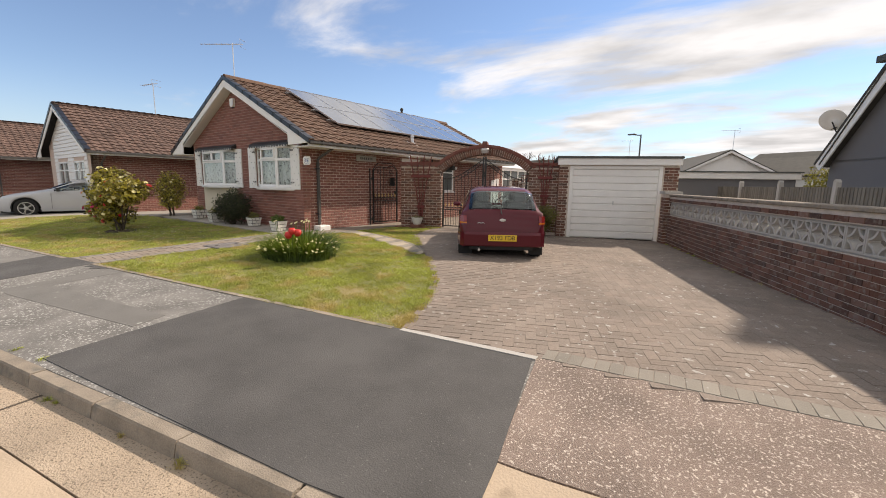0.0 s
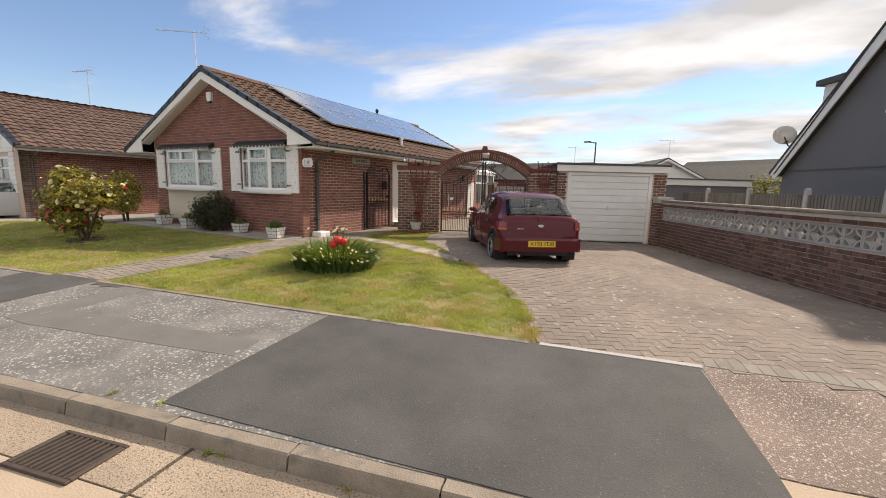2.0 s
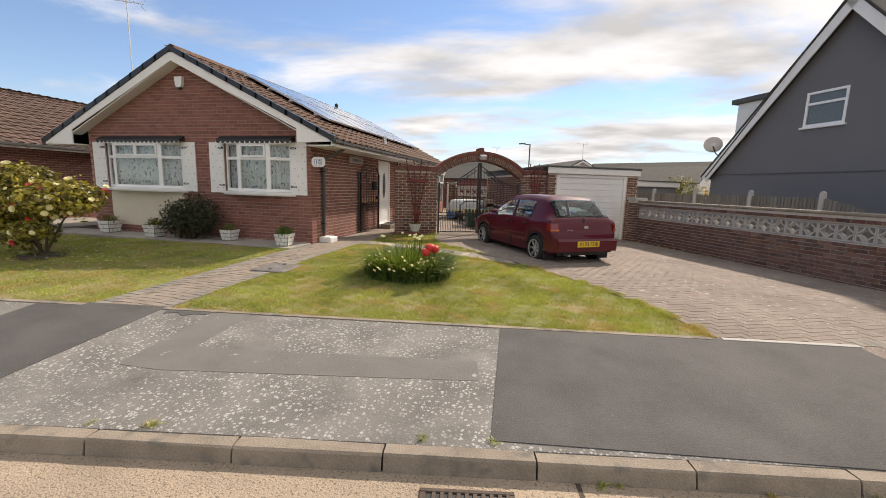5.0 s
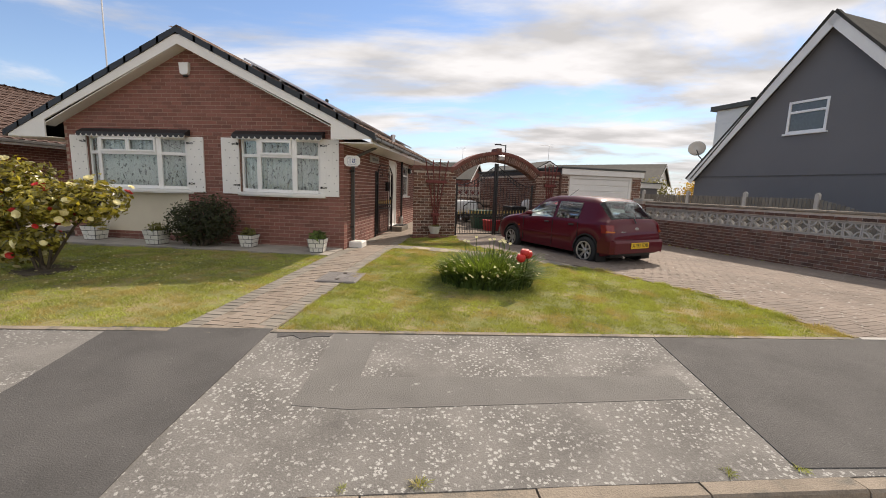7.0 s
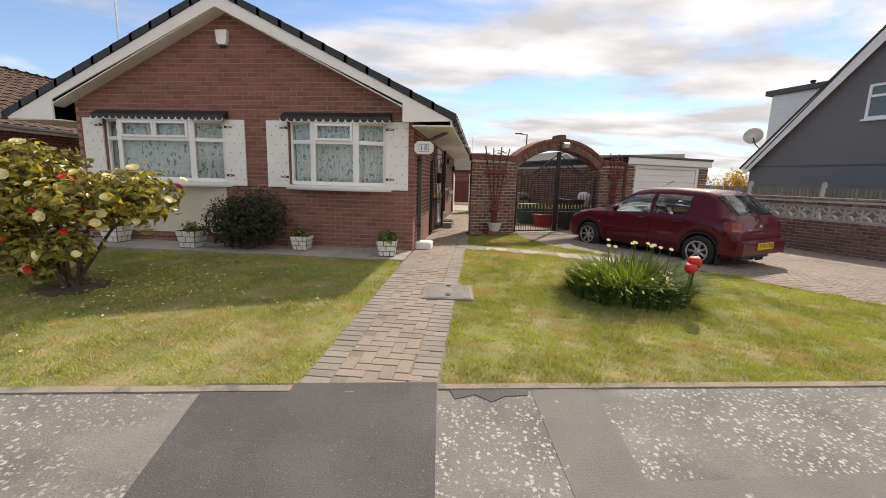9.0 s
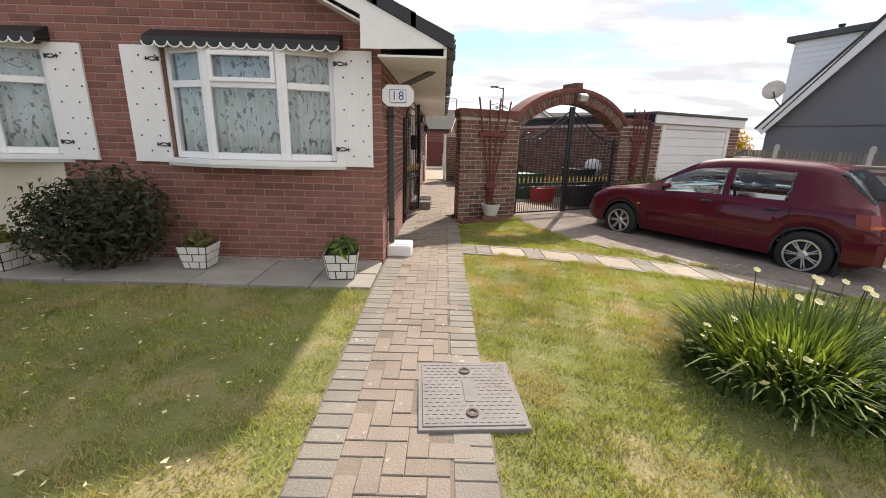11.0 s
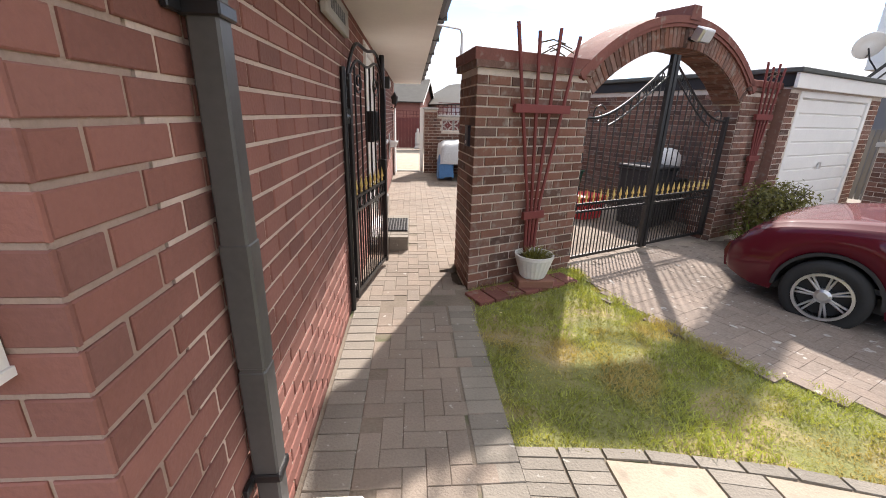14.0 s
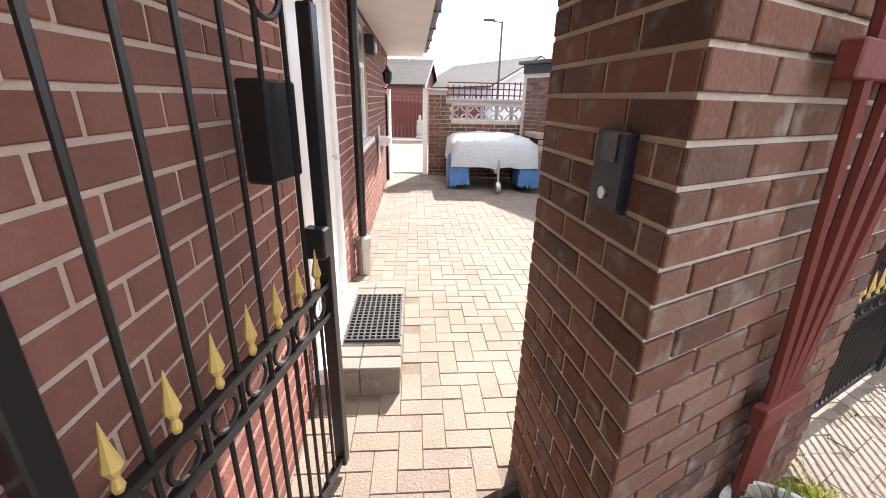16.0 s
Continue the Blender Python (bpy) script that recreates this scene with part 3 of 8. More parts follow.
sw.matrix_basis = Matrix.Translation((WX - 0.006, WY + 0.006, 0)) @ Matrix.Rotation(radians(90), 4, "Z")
part("back_wall", bx(-16.12, WX - 0.26, 17.2, 17.45, 0, 2.62), M["mortar"], house)
part("far_wall", bx(-16.12, -15.87, WY + 0.26, 17.2, 0, 2.62), M["mortar"], house)
part("ceiling_deck", bx(-16.1, WX - 0.3, WY + 0.3, 17.15, 2.5, 2.58), M["dark"], house)


def roof_side(sign, parent, material, y0, y1, run, near, limit, apex=AP, az=AZ, full=True):
    """One slope of interlocking tiles, laid in courses from the eave to the ridge on a boarded deck."""
    fall = math.atan(PITCH)
    length = run / math.cos(fall)
    m = Matrix.Translation((apex, 0, az)) @ (Matrix.Rotation(fall, 4, "Y") if sign > 0 else Matrix.Rotation(math.pi, 4, "Z") @ Matrix.Rotation(fall, 4, "Y"))
    # x runs down the slope, z stands off it
    ya, yb = (y0, y1) if sign > 0 else (-y1, -y0)
    deck = part("roof_deck", bx(0, length - 0.03, ya + 0.03, yb - 0.03, -0.09, -0.045), M["dark"], parent)
    deck.matrix_basis = m
    cols, gauge = int(round((yb - ya) / 0.30)), 0.315
    tw = (yb - ya) / cols
    rows = int(math.ceil(length / gauge))
    prof = [(-0.5, 0.0), (-0.36, 0.024), (-0.18, 0.032), (-0.02, 0.022), (0.08, 0.0), (0.48, 0.0), (0.5, -0.004)]
    pts = []
    for xx, lift in ((0.0, -0.036), (0.36, 0.0)):
        pts += [(xx, p * tw, q + lift) for p, q in prof]
    n = len(prof)
    pts += [(0.36, p * tw, q - 0.03) for p, q in prof]
    faces = [(i, n + i, n + i + 1, i + 1) for i in range(n - 1)] + [(n + i, 2 * n + i, 2 * n + i + 1, n + i + 1) for i in range(n - 1)]
    pieces = []
    for r in range(rows):
        x0 = length - 0.36 + 0.04 - r * gauge
        for c in range(cols):
            pieces.append((m @ Matrix.Translation((x0, ya + (c + 0.5) * tw, random.uniform(-0.002, 0.002))), 0, (pts, faces)))
    pieces = [p for p in pieces if (m.inverted() @ p[0].translation).x > -0.2]
    lay("roof_tile", pieces, parent, M[material], near, limit, "tilework")


roof = part("roof", bx(AP - 0.10, AP + 0.10, 6.30, 17.5, AZ - 0.12, AZ - 0.05), M["dark"], house)
roof_side(1, roof, "tile", 6.30, 17.5, 4.10, lambda p: p.y - p.x * 0.3, 300)
roof_side(-1, roof, "tile", 6.30, 17.5, 4.22, None, 0)
for i in range(25):
    rt = part("ridge_tile", prism([(-0.13, -0.07), (-0.09, 0.01), (0, 0.05), (0.09, 0.01), (0.13, -0.07), (0.10, -0.07), (0, 0.02), (-0.10, -0.07)], 0.004, 0.442, "y"), M["tile"], roof)
    rt.matrix_basis = Matrix.Translation((AP, 6.32 + 0.446 * i, AZ + 0.02 + random.uniform(-0.004, 0.004)))


def verge(parent, sign, y, apex=AP, az=AZ, run=4.08, black=True):
    """The dark cloaked verge and the white bargeboard below it, down one side of the gable."""
    x1, z1 = apex + sign * run, az - PITCH * run
    n_ = 11
    for i in range(n_):
        t0, t1 = i / n_, (i + 1) / n_ + 0.012
        xa, xb = apex + sign * run * t0, apex + sign * run * t1
        za, zb = az - PITCH * run * t0, az - PITCH * run * t1
        part("verge_unit", prism([(xa, za + 0.03), (xb, zb + 0.045), (xb, zb - 0.085), (xa, za - 0.085)], y - 0.022, y + 0.16, "y"), M["black"], parent)
    xw = apex + sign * (run - 0.05)
    zw = az - PITCH * (run - 0.05)
    xt = apex + sign * 3.34
    zt = az - PITCH * 3.34
    pts = [(apex, az - 0.09), (xw, zw - 0.09), (xw, zw - 0.12), (xt + sign * 0.05, zw - 0.14), (xt - sign * 0.12, zw - 0.14), (xt - sign * 0.12, zt - 0.24 + PITCH * 0.12), (apex, az - 0.30)]
    part("bargeboard", prism(pts, y, y + 0.03, "y"), M["white"], parent, "white painted bargeboard with boxed end")


for s in (1, -1):
    run = 4.08 if s > 0 else 4.20
    verge(roof, s, 6.30, run=run)
    xe = AP + s * (run - 0.02)
    part("fascia", bx(min(xe, xe - s * 0.03), max(xe, xe - s * 0.03), 6.33, 17.48, EZ - 0.19, EZ - 0.03), M["white"], roof)
    xi = WX + 0.006 if s > 0 else -16.12
    part("soffit", bx(min(xe - s * 0.03, xi), max(xe - s * 0.03, xi), 6.33, 17.48, EZ - 0.19, EZ - 0.17), M["white"], roof, "white boarded soffit")
part("soffit", prism([(AP, AZ - 0.30), (AP + 3.3, AZ - 0.30 - PITCH * 3.3), (AP + 3.3, AZ - 0.28 - PITCH * 3.3), (AP, AZ - 0.28)], 6.33, WY, "y"), M["white"], roof)
part("soffit", prism([(AP, AZ - 0.30), (AP - 3.3, AZ - 0.30 - PITCH * 3.3), (AP - 3.3, AZ - 0.28 - PITCH * 3.3), (AP, AZ - 0.28)], 6.33, WY, "y"), M["white"], roof)

# ---- the arch wall and the garage, in the driveway's axes ----
arch_wall = thing("arch_wall", DM, "weathered brick wall with an arched gateway", "garden wall")
PT = 2.06                                              # top of the piers' brickwork
pier_l = part("pier", prism([(-1.310, 0.006), (-0.076, 0.006), (-0.076, 0.33), (-0.91, 0.33), (-0.79, 0.55), (-1.09, 0.60)], 0, PT, "z"), M["mortar_grey"], arch_wall)
pier_r = part("pier", bx(2.526, 3.334, 0.006, 0.33, 0, PT), M["mortar_grey"], arch_wall)
AC, AR, ACZ = 1.225, 1.85, 0.50                        # arch centre, inner radius, centre height


def ring(r0, r1, y0, y1, a0, a1, n, cx=AC, cz=ACZ, bm=None):
    bm = bm or bmesh.new()
    rows = []
    for i in range(n + 1):
        a = a0 + (a1 - a0) * i / n
        rows.append([bm.verts.new((cx + r * math.cos(a), y, cz + r * math.sin(a))) for r, y in ((r0, y0), (r1, y0), (r1, y1), (r0, y1))])
    for p, q in zip(rows, rows[1:]):
        for k in range(4):
            bm.faces.new((p[k], p[(k + 1) % 4], q[(k + 1) % 4], q[k]))
    bm.faces.new(rows[0][::-1])
    bm.faces.new(rows[-1])
    return bm


arch_core = part("arch_core", ring(AR + 0.006, AR + 0.215, 0.012, 0.325, radians(46.5), radians(133.5), 32), M["mortar_grey"], arch_wall)

garage = thing("garage", DM, "flat-roofed brick garage with a white ribbed door", "garage")
gf = part("front_wall", wall_shell(3.36, 6.42, 0.0, 2.09, 0.22, [(3.64, 6.02, -0.1, 2.05)]), M["mortar_grey"], garage)
gf.matrix_basis = Matrix.Translation((0, -0.124, 0))
part("side_wall", bx(3.362, 3.58, 0.10, 6.0, 0, 2.09), M["mortar_grey"], garage)
part("side_wall", bx(6.20, 6.418, 0.10, 6.0, 0, 2.09), M["mortar_grey"], garage)
part("back_wall", bx(3.36, 6.42, 6.0, 6.2, 0, 2.09), M["mortar_grey"], garage)
part("fascia", bx(3.30, 6.46, -0.20, -0.16, 2.07, 2.25, 0.004), M["white"], garage, "white painted fascia board")
part("roof", bx(3.28, 6.48, -0.23, 6.3, 2.25, 2.31, 0.01), M["felt"], garage, "grey-green felt roof edge")
part("roof", bx(3.34, 6.42, -0.15, 6.2, 2.092, 2.248), M["blackmat"], garage)
gd = part("garage_door", bx(3.73, 5.93, -0.08, -0.04, 0.06, 1.97), M["white"], garage, "white ribbed up-and-over door")
for i in range(10):
    z = 0.07 + i * 0.1895
    part("rib", prism([(-0.105, z + 0.014), (-0.105, z + 0.168), (-0.078, z + 0.186), (-0.078, z)], 3.735, 5.925, "x"), M["white"], gd)
for a, b_, c, d in ((3.64, 3.73, 0.03, 2.05), (5.93, 6.02, 0.03, 2.05), (3.73, 5.93, 1.97, 2.05)):
    part("door_frame", bx(a, b_, -0.13, -0.03, c, d, 0.004), M["white"], garage)

# boundary wall with a pierced-block band
bwall = thing("boundary_wall", DM @ Matrix.Translation((6.06, 0, 0)), "brick boundary wall with a pierced concrete screen-block band", "garden wall")
part("wall_body", bx(0.006, 0.215, -9.6, -0.45, -0.1, 0.80), M["mortar_grey"], bwall)
part("wall_top", bx(0.006, 0.215, -9.6, -0.45, 1.135, 1.27), M["mortar_grey"], bwall)
part("end_pier", bx(-0.10, 0.24, -0.75, -0.42, 0, 1.33), M["mortar_grey"], bwall)

# ---- the grey neighbouring house ----
grey = thing("grey_house", DM, "grey rendered chalet house with a steep tiled roof", "house")
GA, GE, GAZ, GEZ = -2.5, 4.25, 7.0, 2.30               # apex across, half span, heights
gw = part("gable_wall", wall_shell(-GA - GE + 0.12, -GA + GE - 0.12, -0.1, 7.2, 0.25, [(1.49, 2.60, 3.64, 4.64)]), M["grey_render"], grey)
gp = (GAZ - GEZ) / GE
for side in (1, -1):
    cut_at = Vector((-GA + side * 0.0, 0, GAZ - 0.25))
    nrm = Vector((side * gp, 0, 1)).normalized()
    bmc = bmesh.new()
    bmc.from_mesh(gw.data)
    bmesh.ops.bisect_plane(bmc, geom=bmc.verts[:] + bmc.edges[:] + bmc.faces[:], plane_co=cut_at, plane_no=nrm, clear_outer=True)
    bmesh.ops.holes_fill(bmc, edges=[e for e in bmc.edges if e.is_boundary])
    bmc.to_mesh(gw.data)
    bmc.free()
gw.matrix_basis = Matrix.Translation((10.85, 0, 0)) @ Matrix.Rotation(radians(-90), 4, "Z")
for side in (1, -1):
    ang = math.atan(gp)
    ln = GE / math.cos(ang) + 0.1
    rf = part("roof_slope", bx(10.62, 19.0, 0, ln, -0.14, 0.02), M["tile_dark"], grey)
    rf.matrix_basis = Matrix.Translation((0, GA, GAZ)) @ Matrix.Rotation(-ang * side, 4, "X") @ Matrix.Diagonal((1, side, 1, 1))
    bb = part("bargeboard", bx(10.585, 10.62, 0.0, ln, -0.28, -0.02), M["white"], grey, "pale grey bargeboard")
    bb.matrix_basis = rf.matrix_basis.copy()
    vg = part("verge", bx(10.575, 10.70, 0.0, ln + 0.02, -0.02, 0.05), M["tile_dark"], grey, "dark verge")
    vg.matrix_basis = rf.matrix_basis.copy()
part("far_walls", bx(11.1, 18.8, GA - GE + 0.3, GA + GE - 0.3, -0.1, 2.4), M["grey_render"], grey)

# ---- brickwork of the bungalow ----
I4 = Matrix.Identity(4)
bricks(fw, I4, -16.12, WX, 0.143, AZ, [W1, W2, PANEL], "brick", lambda p: abs(p.x + 10.0) + 1.2 * abs(p.z - 0.9), 300, gable_span, start=0.18, BH=0.0675, JT=0.011, BW=0.214)
bricks(sw, I4, 0.006, 10.9, 0.143, 2.42, [(3.93, 4.87, 0.16, 2.30), (6.0, 7.0, 1.2, 2.3)], "brick", lambda p: abs(p.x - 2.0) + 0.8 * abs(p.z - 1.0), 300, start=0.1055, BH=0.0655, JT=0.013, BW=0.212)
part("plinth", bx(-16.1, WX - 0.003, WY + 0.002, WY + 0.02, 0.0, 0.131), M["mortar_grey"], house, "mortared plinth at the ground")
part("plinth", bx(WX - 0.02, WX - 0.002, WY + 0.03, WY + 10.9, 0.0, 0.131), M["mortar_grey"], house)
part("render_panel", bx(PANEL[0], PANEL[1], WY - 0.01, WY + 0.05, PANEL[2], PANEL[3]), M["cream"], house, "cream rendered panel below the window")

# ---- windows with net curtains ----
M["net"] = mat("net_curtain", (0.62, 0.65, 0.64), 0.9, 0.15, 9, 90, 0.1, spot=(0.22, 0.23, 0.23), spot_at=(0.58, 0.63), spot_scale=17, stretch=(1.3, 1, 0.75))
M["lead"] = mat("window_lead", (0.10, 0.10, 0.10), 0.6, 0.1, 9, 50, 0.1)


def facet_box(pa, pb, t0, t1, z0, z1, out=0.0, depth=0.06, bev=0.006):
    """A bar on the facet from pa to pb (places on the plan), from t0 to t1 metres along it."""
    a, b = Vector((*pa, 0)), Vector((*pb, 0))
    d = (b - a).normalized()
    m = Matrix.Translation(a) @ Matrix.Rotation(math.atan2(d.y, d.x), 4, "Z")
    return bx(t0, t1, -out, depth, z0, z1, bev, m)


def bow_window(name, plan, z0, z1, lights, label):
    """plan: the facets' ends on the plan; lights: for each facet, how many openers stand over the main pane (0: fixed, split at the transom)."""
    w = thing(name, None, label, "window", kind="structure")
    zt = z1 - 0.36
    for (pa, pb), nlight in zip(zip(plan, plan[1:]), lights):
        L = math.hypot(pb[0] - pa[0], pb[1] - pa[1])
        for t0, t1 in ((0.0, 0.055), (L - 0.055, L)):
            part("window_frame", facet_box(pa, pb, t0, t1, z0, z1), M["upvc"], w)
        for za, zb in ((z0, z0 + 0.07), (z1 - 0.06, z1), (zt - 0.035, zt + 0.035)):
            part("window_frame", facet_box(pa, pb, 0.056, L - 0.056, za, zb), M["upvc"], w)
        cells = [(0.055, L - 0.055, z0 + 0.07, zt - 0.035)]
        n = max(1, nlight)
        for i in range(n):
            s0 = 0.055 + (L - 0.11) * i / n
            s1 = 0.055 + (L - 0.11) * (i + 1) / n
            cells.append((s0, s1, zt + 0.035, z1 - 0.06))
            if nlight:
                sash = bmesh.new()
                for b4 in ((s0 + 0.003, s0 + 0.045, zt + 0.02, z1 - 0.045), (s1 - 0.045, s1 - 0.003, zt + 0.02, z1 - 0.045), (s0 + 0.045, s1 - 0.045, zt + 0.02, zt + 0.065), (s0 + 0.045, s1 - 0.045, z1 - 0.09, z1 - 0.045)):
                    a, b = Vector((*pa, 0)), Vector((*pb, 0))
                    d = (b - a).normalized()
                    m = Matrix.Translation(a) @ Matrix.Rotation(math.atan2(d.y, d.x), 4, "Z")
                    box(sash, b4[0], b4[1], -0.028, 0.02, b4[2], b4[3], 0.006, m)
                part("opener", sash, M["upvc"], w)
        for k, (s0, s1, za, zb) in enumerate(cells):
            pane = part("pane", facet_box(pa, pb, s0, s1, za, zb, 0.0, 0.006, 0.0), M["glass"], w)
            pane.location += Vector((0, 0.025, 0))
            pane.visible_shadow = False
            if k:                                        # leaded diamond in each upper light
                a, b = Vector((*pa, 0)), Vector((*pb, 0))
                d = (b - a).normalized()
                c = a + d * (s0 + s1) / 2 + Vector((0, 0.02, (za + zb) / 2))
                h, v = d * min(0.11, (s1 - s0) * 0.3), Vector((0, 0, 0.05))
                part("diamond", bar([c - h, c + v, c + h, c - v, c - h], 0.004, 5), M["lead"], pane, "small leaded diamond")
    # lace hangs in soft folds close behind the glass
    bm = bmesh.new()
    rows = []
    x0, x1 = plan[0][0] + 0.04, plan[-1][0] - 0.04
    n = 150
    xs_, ys_ = [p[0] for p in plan], [p[1] for p in plan]
    for i in range(n + 1):
        x = x0 + (x1 - x0) * i / n
        y = float(np.interp(x, xs_, ys_)) + 0.12 + 0.026 * math.sin(x * 58) + 0.012 * math.sin(x * 23 + 1) 
        rows.append([bm.verts.new((x, y + 0.004 * math.sin(9 * z + x * 7), z)) for z in (z0 - 0.02, (z0 + z1) / 2, z1 + 0.02)])
    for a, b in zip(rows, rows[1:]):
        for k in range(2):
            bm.faces.new((a[k], b[k], b[k + 1], a[k + 1]))
    part("net_curtain", bm, M["net"], w, "patterned white lace curtain", smooth=True)
    # dark sheet stands in for the unlit room behind the curtain
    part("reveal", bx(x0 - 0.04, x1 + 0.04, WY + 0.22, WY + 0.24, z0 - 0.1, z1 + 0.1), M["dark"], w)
    outline = [(plan[0][0] - 0.16, WY + 0.0), *[(x, y - 0.10) for x, y in plan], (plan[-1][0] + 0.16, WY + 0.0)]
    part("window_sill", prism(outline, z0 - 0.055, z0 - 0.003, "z"), M["upvc"], w, "white bowed sill")
    part("drip_rail", prism([(x, y + 0.03) for x, y in outline], z0 - 0.085, z0 - 0.056, "z"), M["upvc"], w)
    return w


bow_window("window_1", [(-15.54, WY + 0.02), (-15.15, WY - 0.15), (-13.72, WY - 0.15), (-13.17, WY + 0.02)], 1.33, 2.45, (0, 2, 0), "white bowed window with lace curtains and leaded lights")
bow_window("window_2", [(-11.93, WY + 0.02), (-11.45, WY - 0.15), (-10.66, WY - 0.15), (-10.155, WY + 0.02)], 1.33, 2.45, (0, 1, 0), "white bowed window with lace curtains")

# ---- shutters and pelmets ----
def shutter(m, h, w, side):
    """A board shutter hung flat on the wall: ledges behind, black studs and strap hinges. side: where its hinges are."""
    s = thing("shutter", m, "white wooden board shutter with black studs", "shutter", "window shutters")
    for i in range(3):
        part("board", bx(i * w / 3, (i + 1) * w / 3 - 0.0006, -0.028, 0.0, 0, h, 0.0), M["white"], s)
    part("bottom_ledge", bx(-0.004, w + 0.004, -0.034, 0.002, -0.016, -0.001), M["white"], s)
    for i in range(7):
        z = 0.10 + i * (h - 0.2) / 6
        for x in ((0.10, 0.30) if i % 2 else (0.19, 0.36)):
            st = part("stud", bx(-0.008, 0.008, -0.036, -0.027, -0.008, 0.008, 0.002), M["black"], s)
            st.matrix_basis = Matrix.Translation((x * w / 0.40, 0, z)) @ Matrix.Rotation(radians(45), 4, "Y")
    for z in (0.17, h - 0.13):
        hg = bmesh.new()
        a, e = (0.0, 0.155) if side < 0 else (w, w - 0.155)
        d = 1 if e > a else -1
        box(hg, min(a, a + d * 0.03), max(a, a + d * 0.03), -0.038, -0.028, z - 0.022, z + 0.022, 0.003)
        for k in (-1, 1):
            tube(hg, [(a + d * 0.03, -0.034, z + k * 0.004), (a + d * 0.06, -0.034, z + k * 0.018), (a + d * 0.095, -0.034, z + k * 0.014), (a + d * 0.12, -0.034, z)], 0.006, 6)
        tube(hg, [(a + d * 0.11, -0.034, z), (e, -0.034, z)], [0.006, 0.004], 6)
        tube(hg, [(a + d * 0.135, -0.034, z - 0.02), (a + d * 0.135, -0.034, z + 0.02)], 0.006, 6)
        part("hinge", hg, M["black"], s, "black wrought strap hinge")
    return s


for x, w, side in ((-15.975, 0.40, 1), (-13.155, 0.38, -1), (-12.36, 0.40, 1), (-10.15, 0.40, -1)):
    shutter(Matrix.Translation((x, WY - 0.002, 1.295)), 1.165, w, side)


def pelmet(x0, x1):
    p = thing("pelmet", Matrix.Translation((x0, WY, 2.46)), "black window hood edged with white scallops", "window hood", "window hoods")
    w = x1 - x0
    part("hood", prism([(0.0, 0.02), (-0.17, 0.02), (-0.17, 0.06), (-0.02, 0.15), (0.0, 0.15)], 0, w, "x"), M["blackmat"], p)
    n = int(w / 0.125)
    bm = bmesh.new()
    for i in range(n):
        a, b = i * w / n, (i + 1) * w / n
        arc = [(a + (b - a) * (0.5 - 0.5 * math.cos(math.pi * k / 8)), 0.02 - 0.055 * math.sin(math.pi * k / 8)) for k in range(9)]
        prism(arc, -0.178, -0.170, "y", bm)
    part("valance", bm, M["blackmat"], p, "black scalloped valance")
    bm = bmesh.new()
    for i in range(n):
        a, b = i * w / n, (i + 1) * w / n
        arc = [(a + (b - a) * (0.5 - 0.5 * math.cos(math.pi * k / 8)), 0.02 - 0.055 * math.sin(math.pi * k / 8)) for k in range(9)]
        tube(bm, [(x, -0.176, z - 0.006) for x, z in arc], 0.008, 5)
    part("piping", bm, M["white"], p, "white scalloped edging")
    return p


pelmet(-15.65, -13.08)
pelmet(-12.02, -10.05)

# ---- things on the bungalow's walls ----


def oct_plate(w, h, c, y0, y1):
    return prism([(-w + c, -h), (w - c, -h), (w, -h + c), (w, h - c), (w - c, h), (-w + c, h), (-w, h - c), (-w, -h + c)], y0, y1, "y")


def words(text, size, m, material, parent, name="lettering", depth=0.002):
    cu = bpy.data.curves.new(name, "FONT")
    cu.body, cu.size, cu.extrude, cu.align_x, cu.align_y = text, size, depth, "CENTER", "CENTER"
    tmp = bpy.data.objects.new(name, cu)
    scene.collection.objects.link(tmp)
    me = bpy.data.meshes.new_from_object(tmp.evaluated_get(bpy.context.evaluated_depsgraph_get()))
    bpy.data.objects.remove(tmp)
    me.materials.clear()
    me.materials.append(material)
    ob = new(name, me)
    ob.parent = parent
    ob.matrix_basis = m @ Matrix.Rotation(radians(90), 4, "X")
    return ob


M["blue"] = mat("blue_enamel", (0.03, 0.06, 0.20), 0.4, 0.1, 9, 60, 0.0)
sign = thing("number_sign", Matrix.Translation((-9.48, WY + 0.03, 2.04)), "white octagonal house number plaque with blue figures", "house sign")
part("plate", oct_plate(0.17, 0.11, 0.055, -0.012, 0.0), M["white"], sign)
part("tile_plate", bx(-0.095, 0.095, -0.018, -0.0125, -0.08, 0.07, 0.002), M["upvc"], sign)
bm = bmesh.new()
for x0, x1, z0, z1 in ((-0.09, 0.09, 0.055, 0.062), (-0.09, 0.09, -0.072, -0.065), (-0.09, -0.083, -0.07, 0.06), (0.083, 0.09, -0.07, 0.06)):
    box(bm, x0, x1, -0.0195, -0.0182, z0, z1)
part("border", bm, M["blue"], sign)
words("1", 0.125, Matrix.Translation((-0.04, -0.0195, -0.005)), M["blue"], sign, "figure", 0.0015)
words("8", 0.125, Matrix.Translation((0.035, -0.0195, -0.005)), M["blue"], sign, "figure", 0.0015)

name_sign = thing("name_sign", Matrix.Translation((WX + 0.02, 8.86, 2.22)) @ Matrix.Rotation(radians(90), 4, "Z"), "narrow house-name plaque with worn dark lettering", "house sign")
part("plate", bx(-0.40, 0.40, -0.02, 0.014, -0.085, 0.085, 0.006), M["stone"], name_sign)
for i in range(7):
    part("letter_bar", bx(-0.26 + i * 0.075, -0.215 + i * 0.075, -0.023, -0.0205, -0.035, 0.035), M["lead"], name_sign)

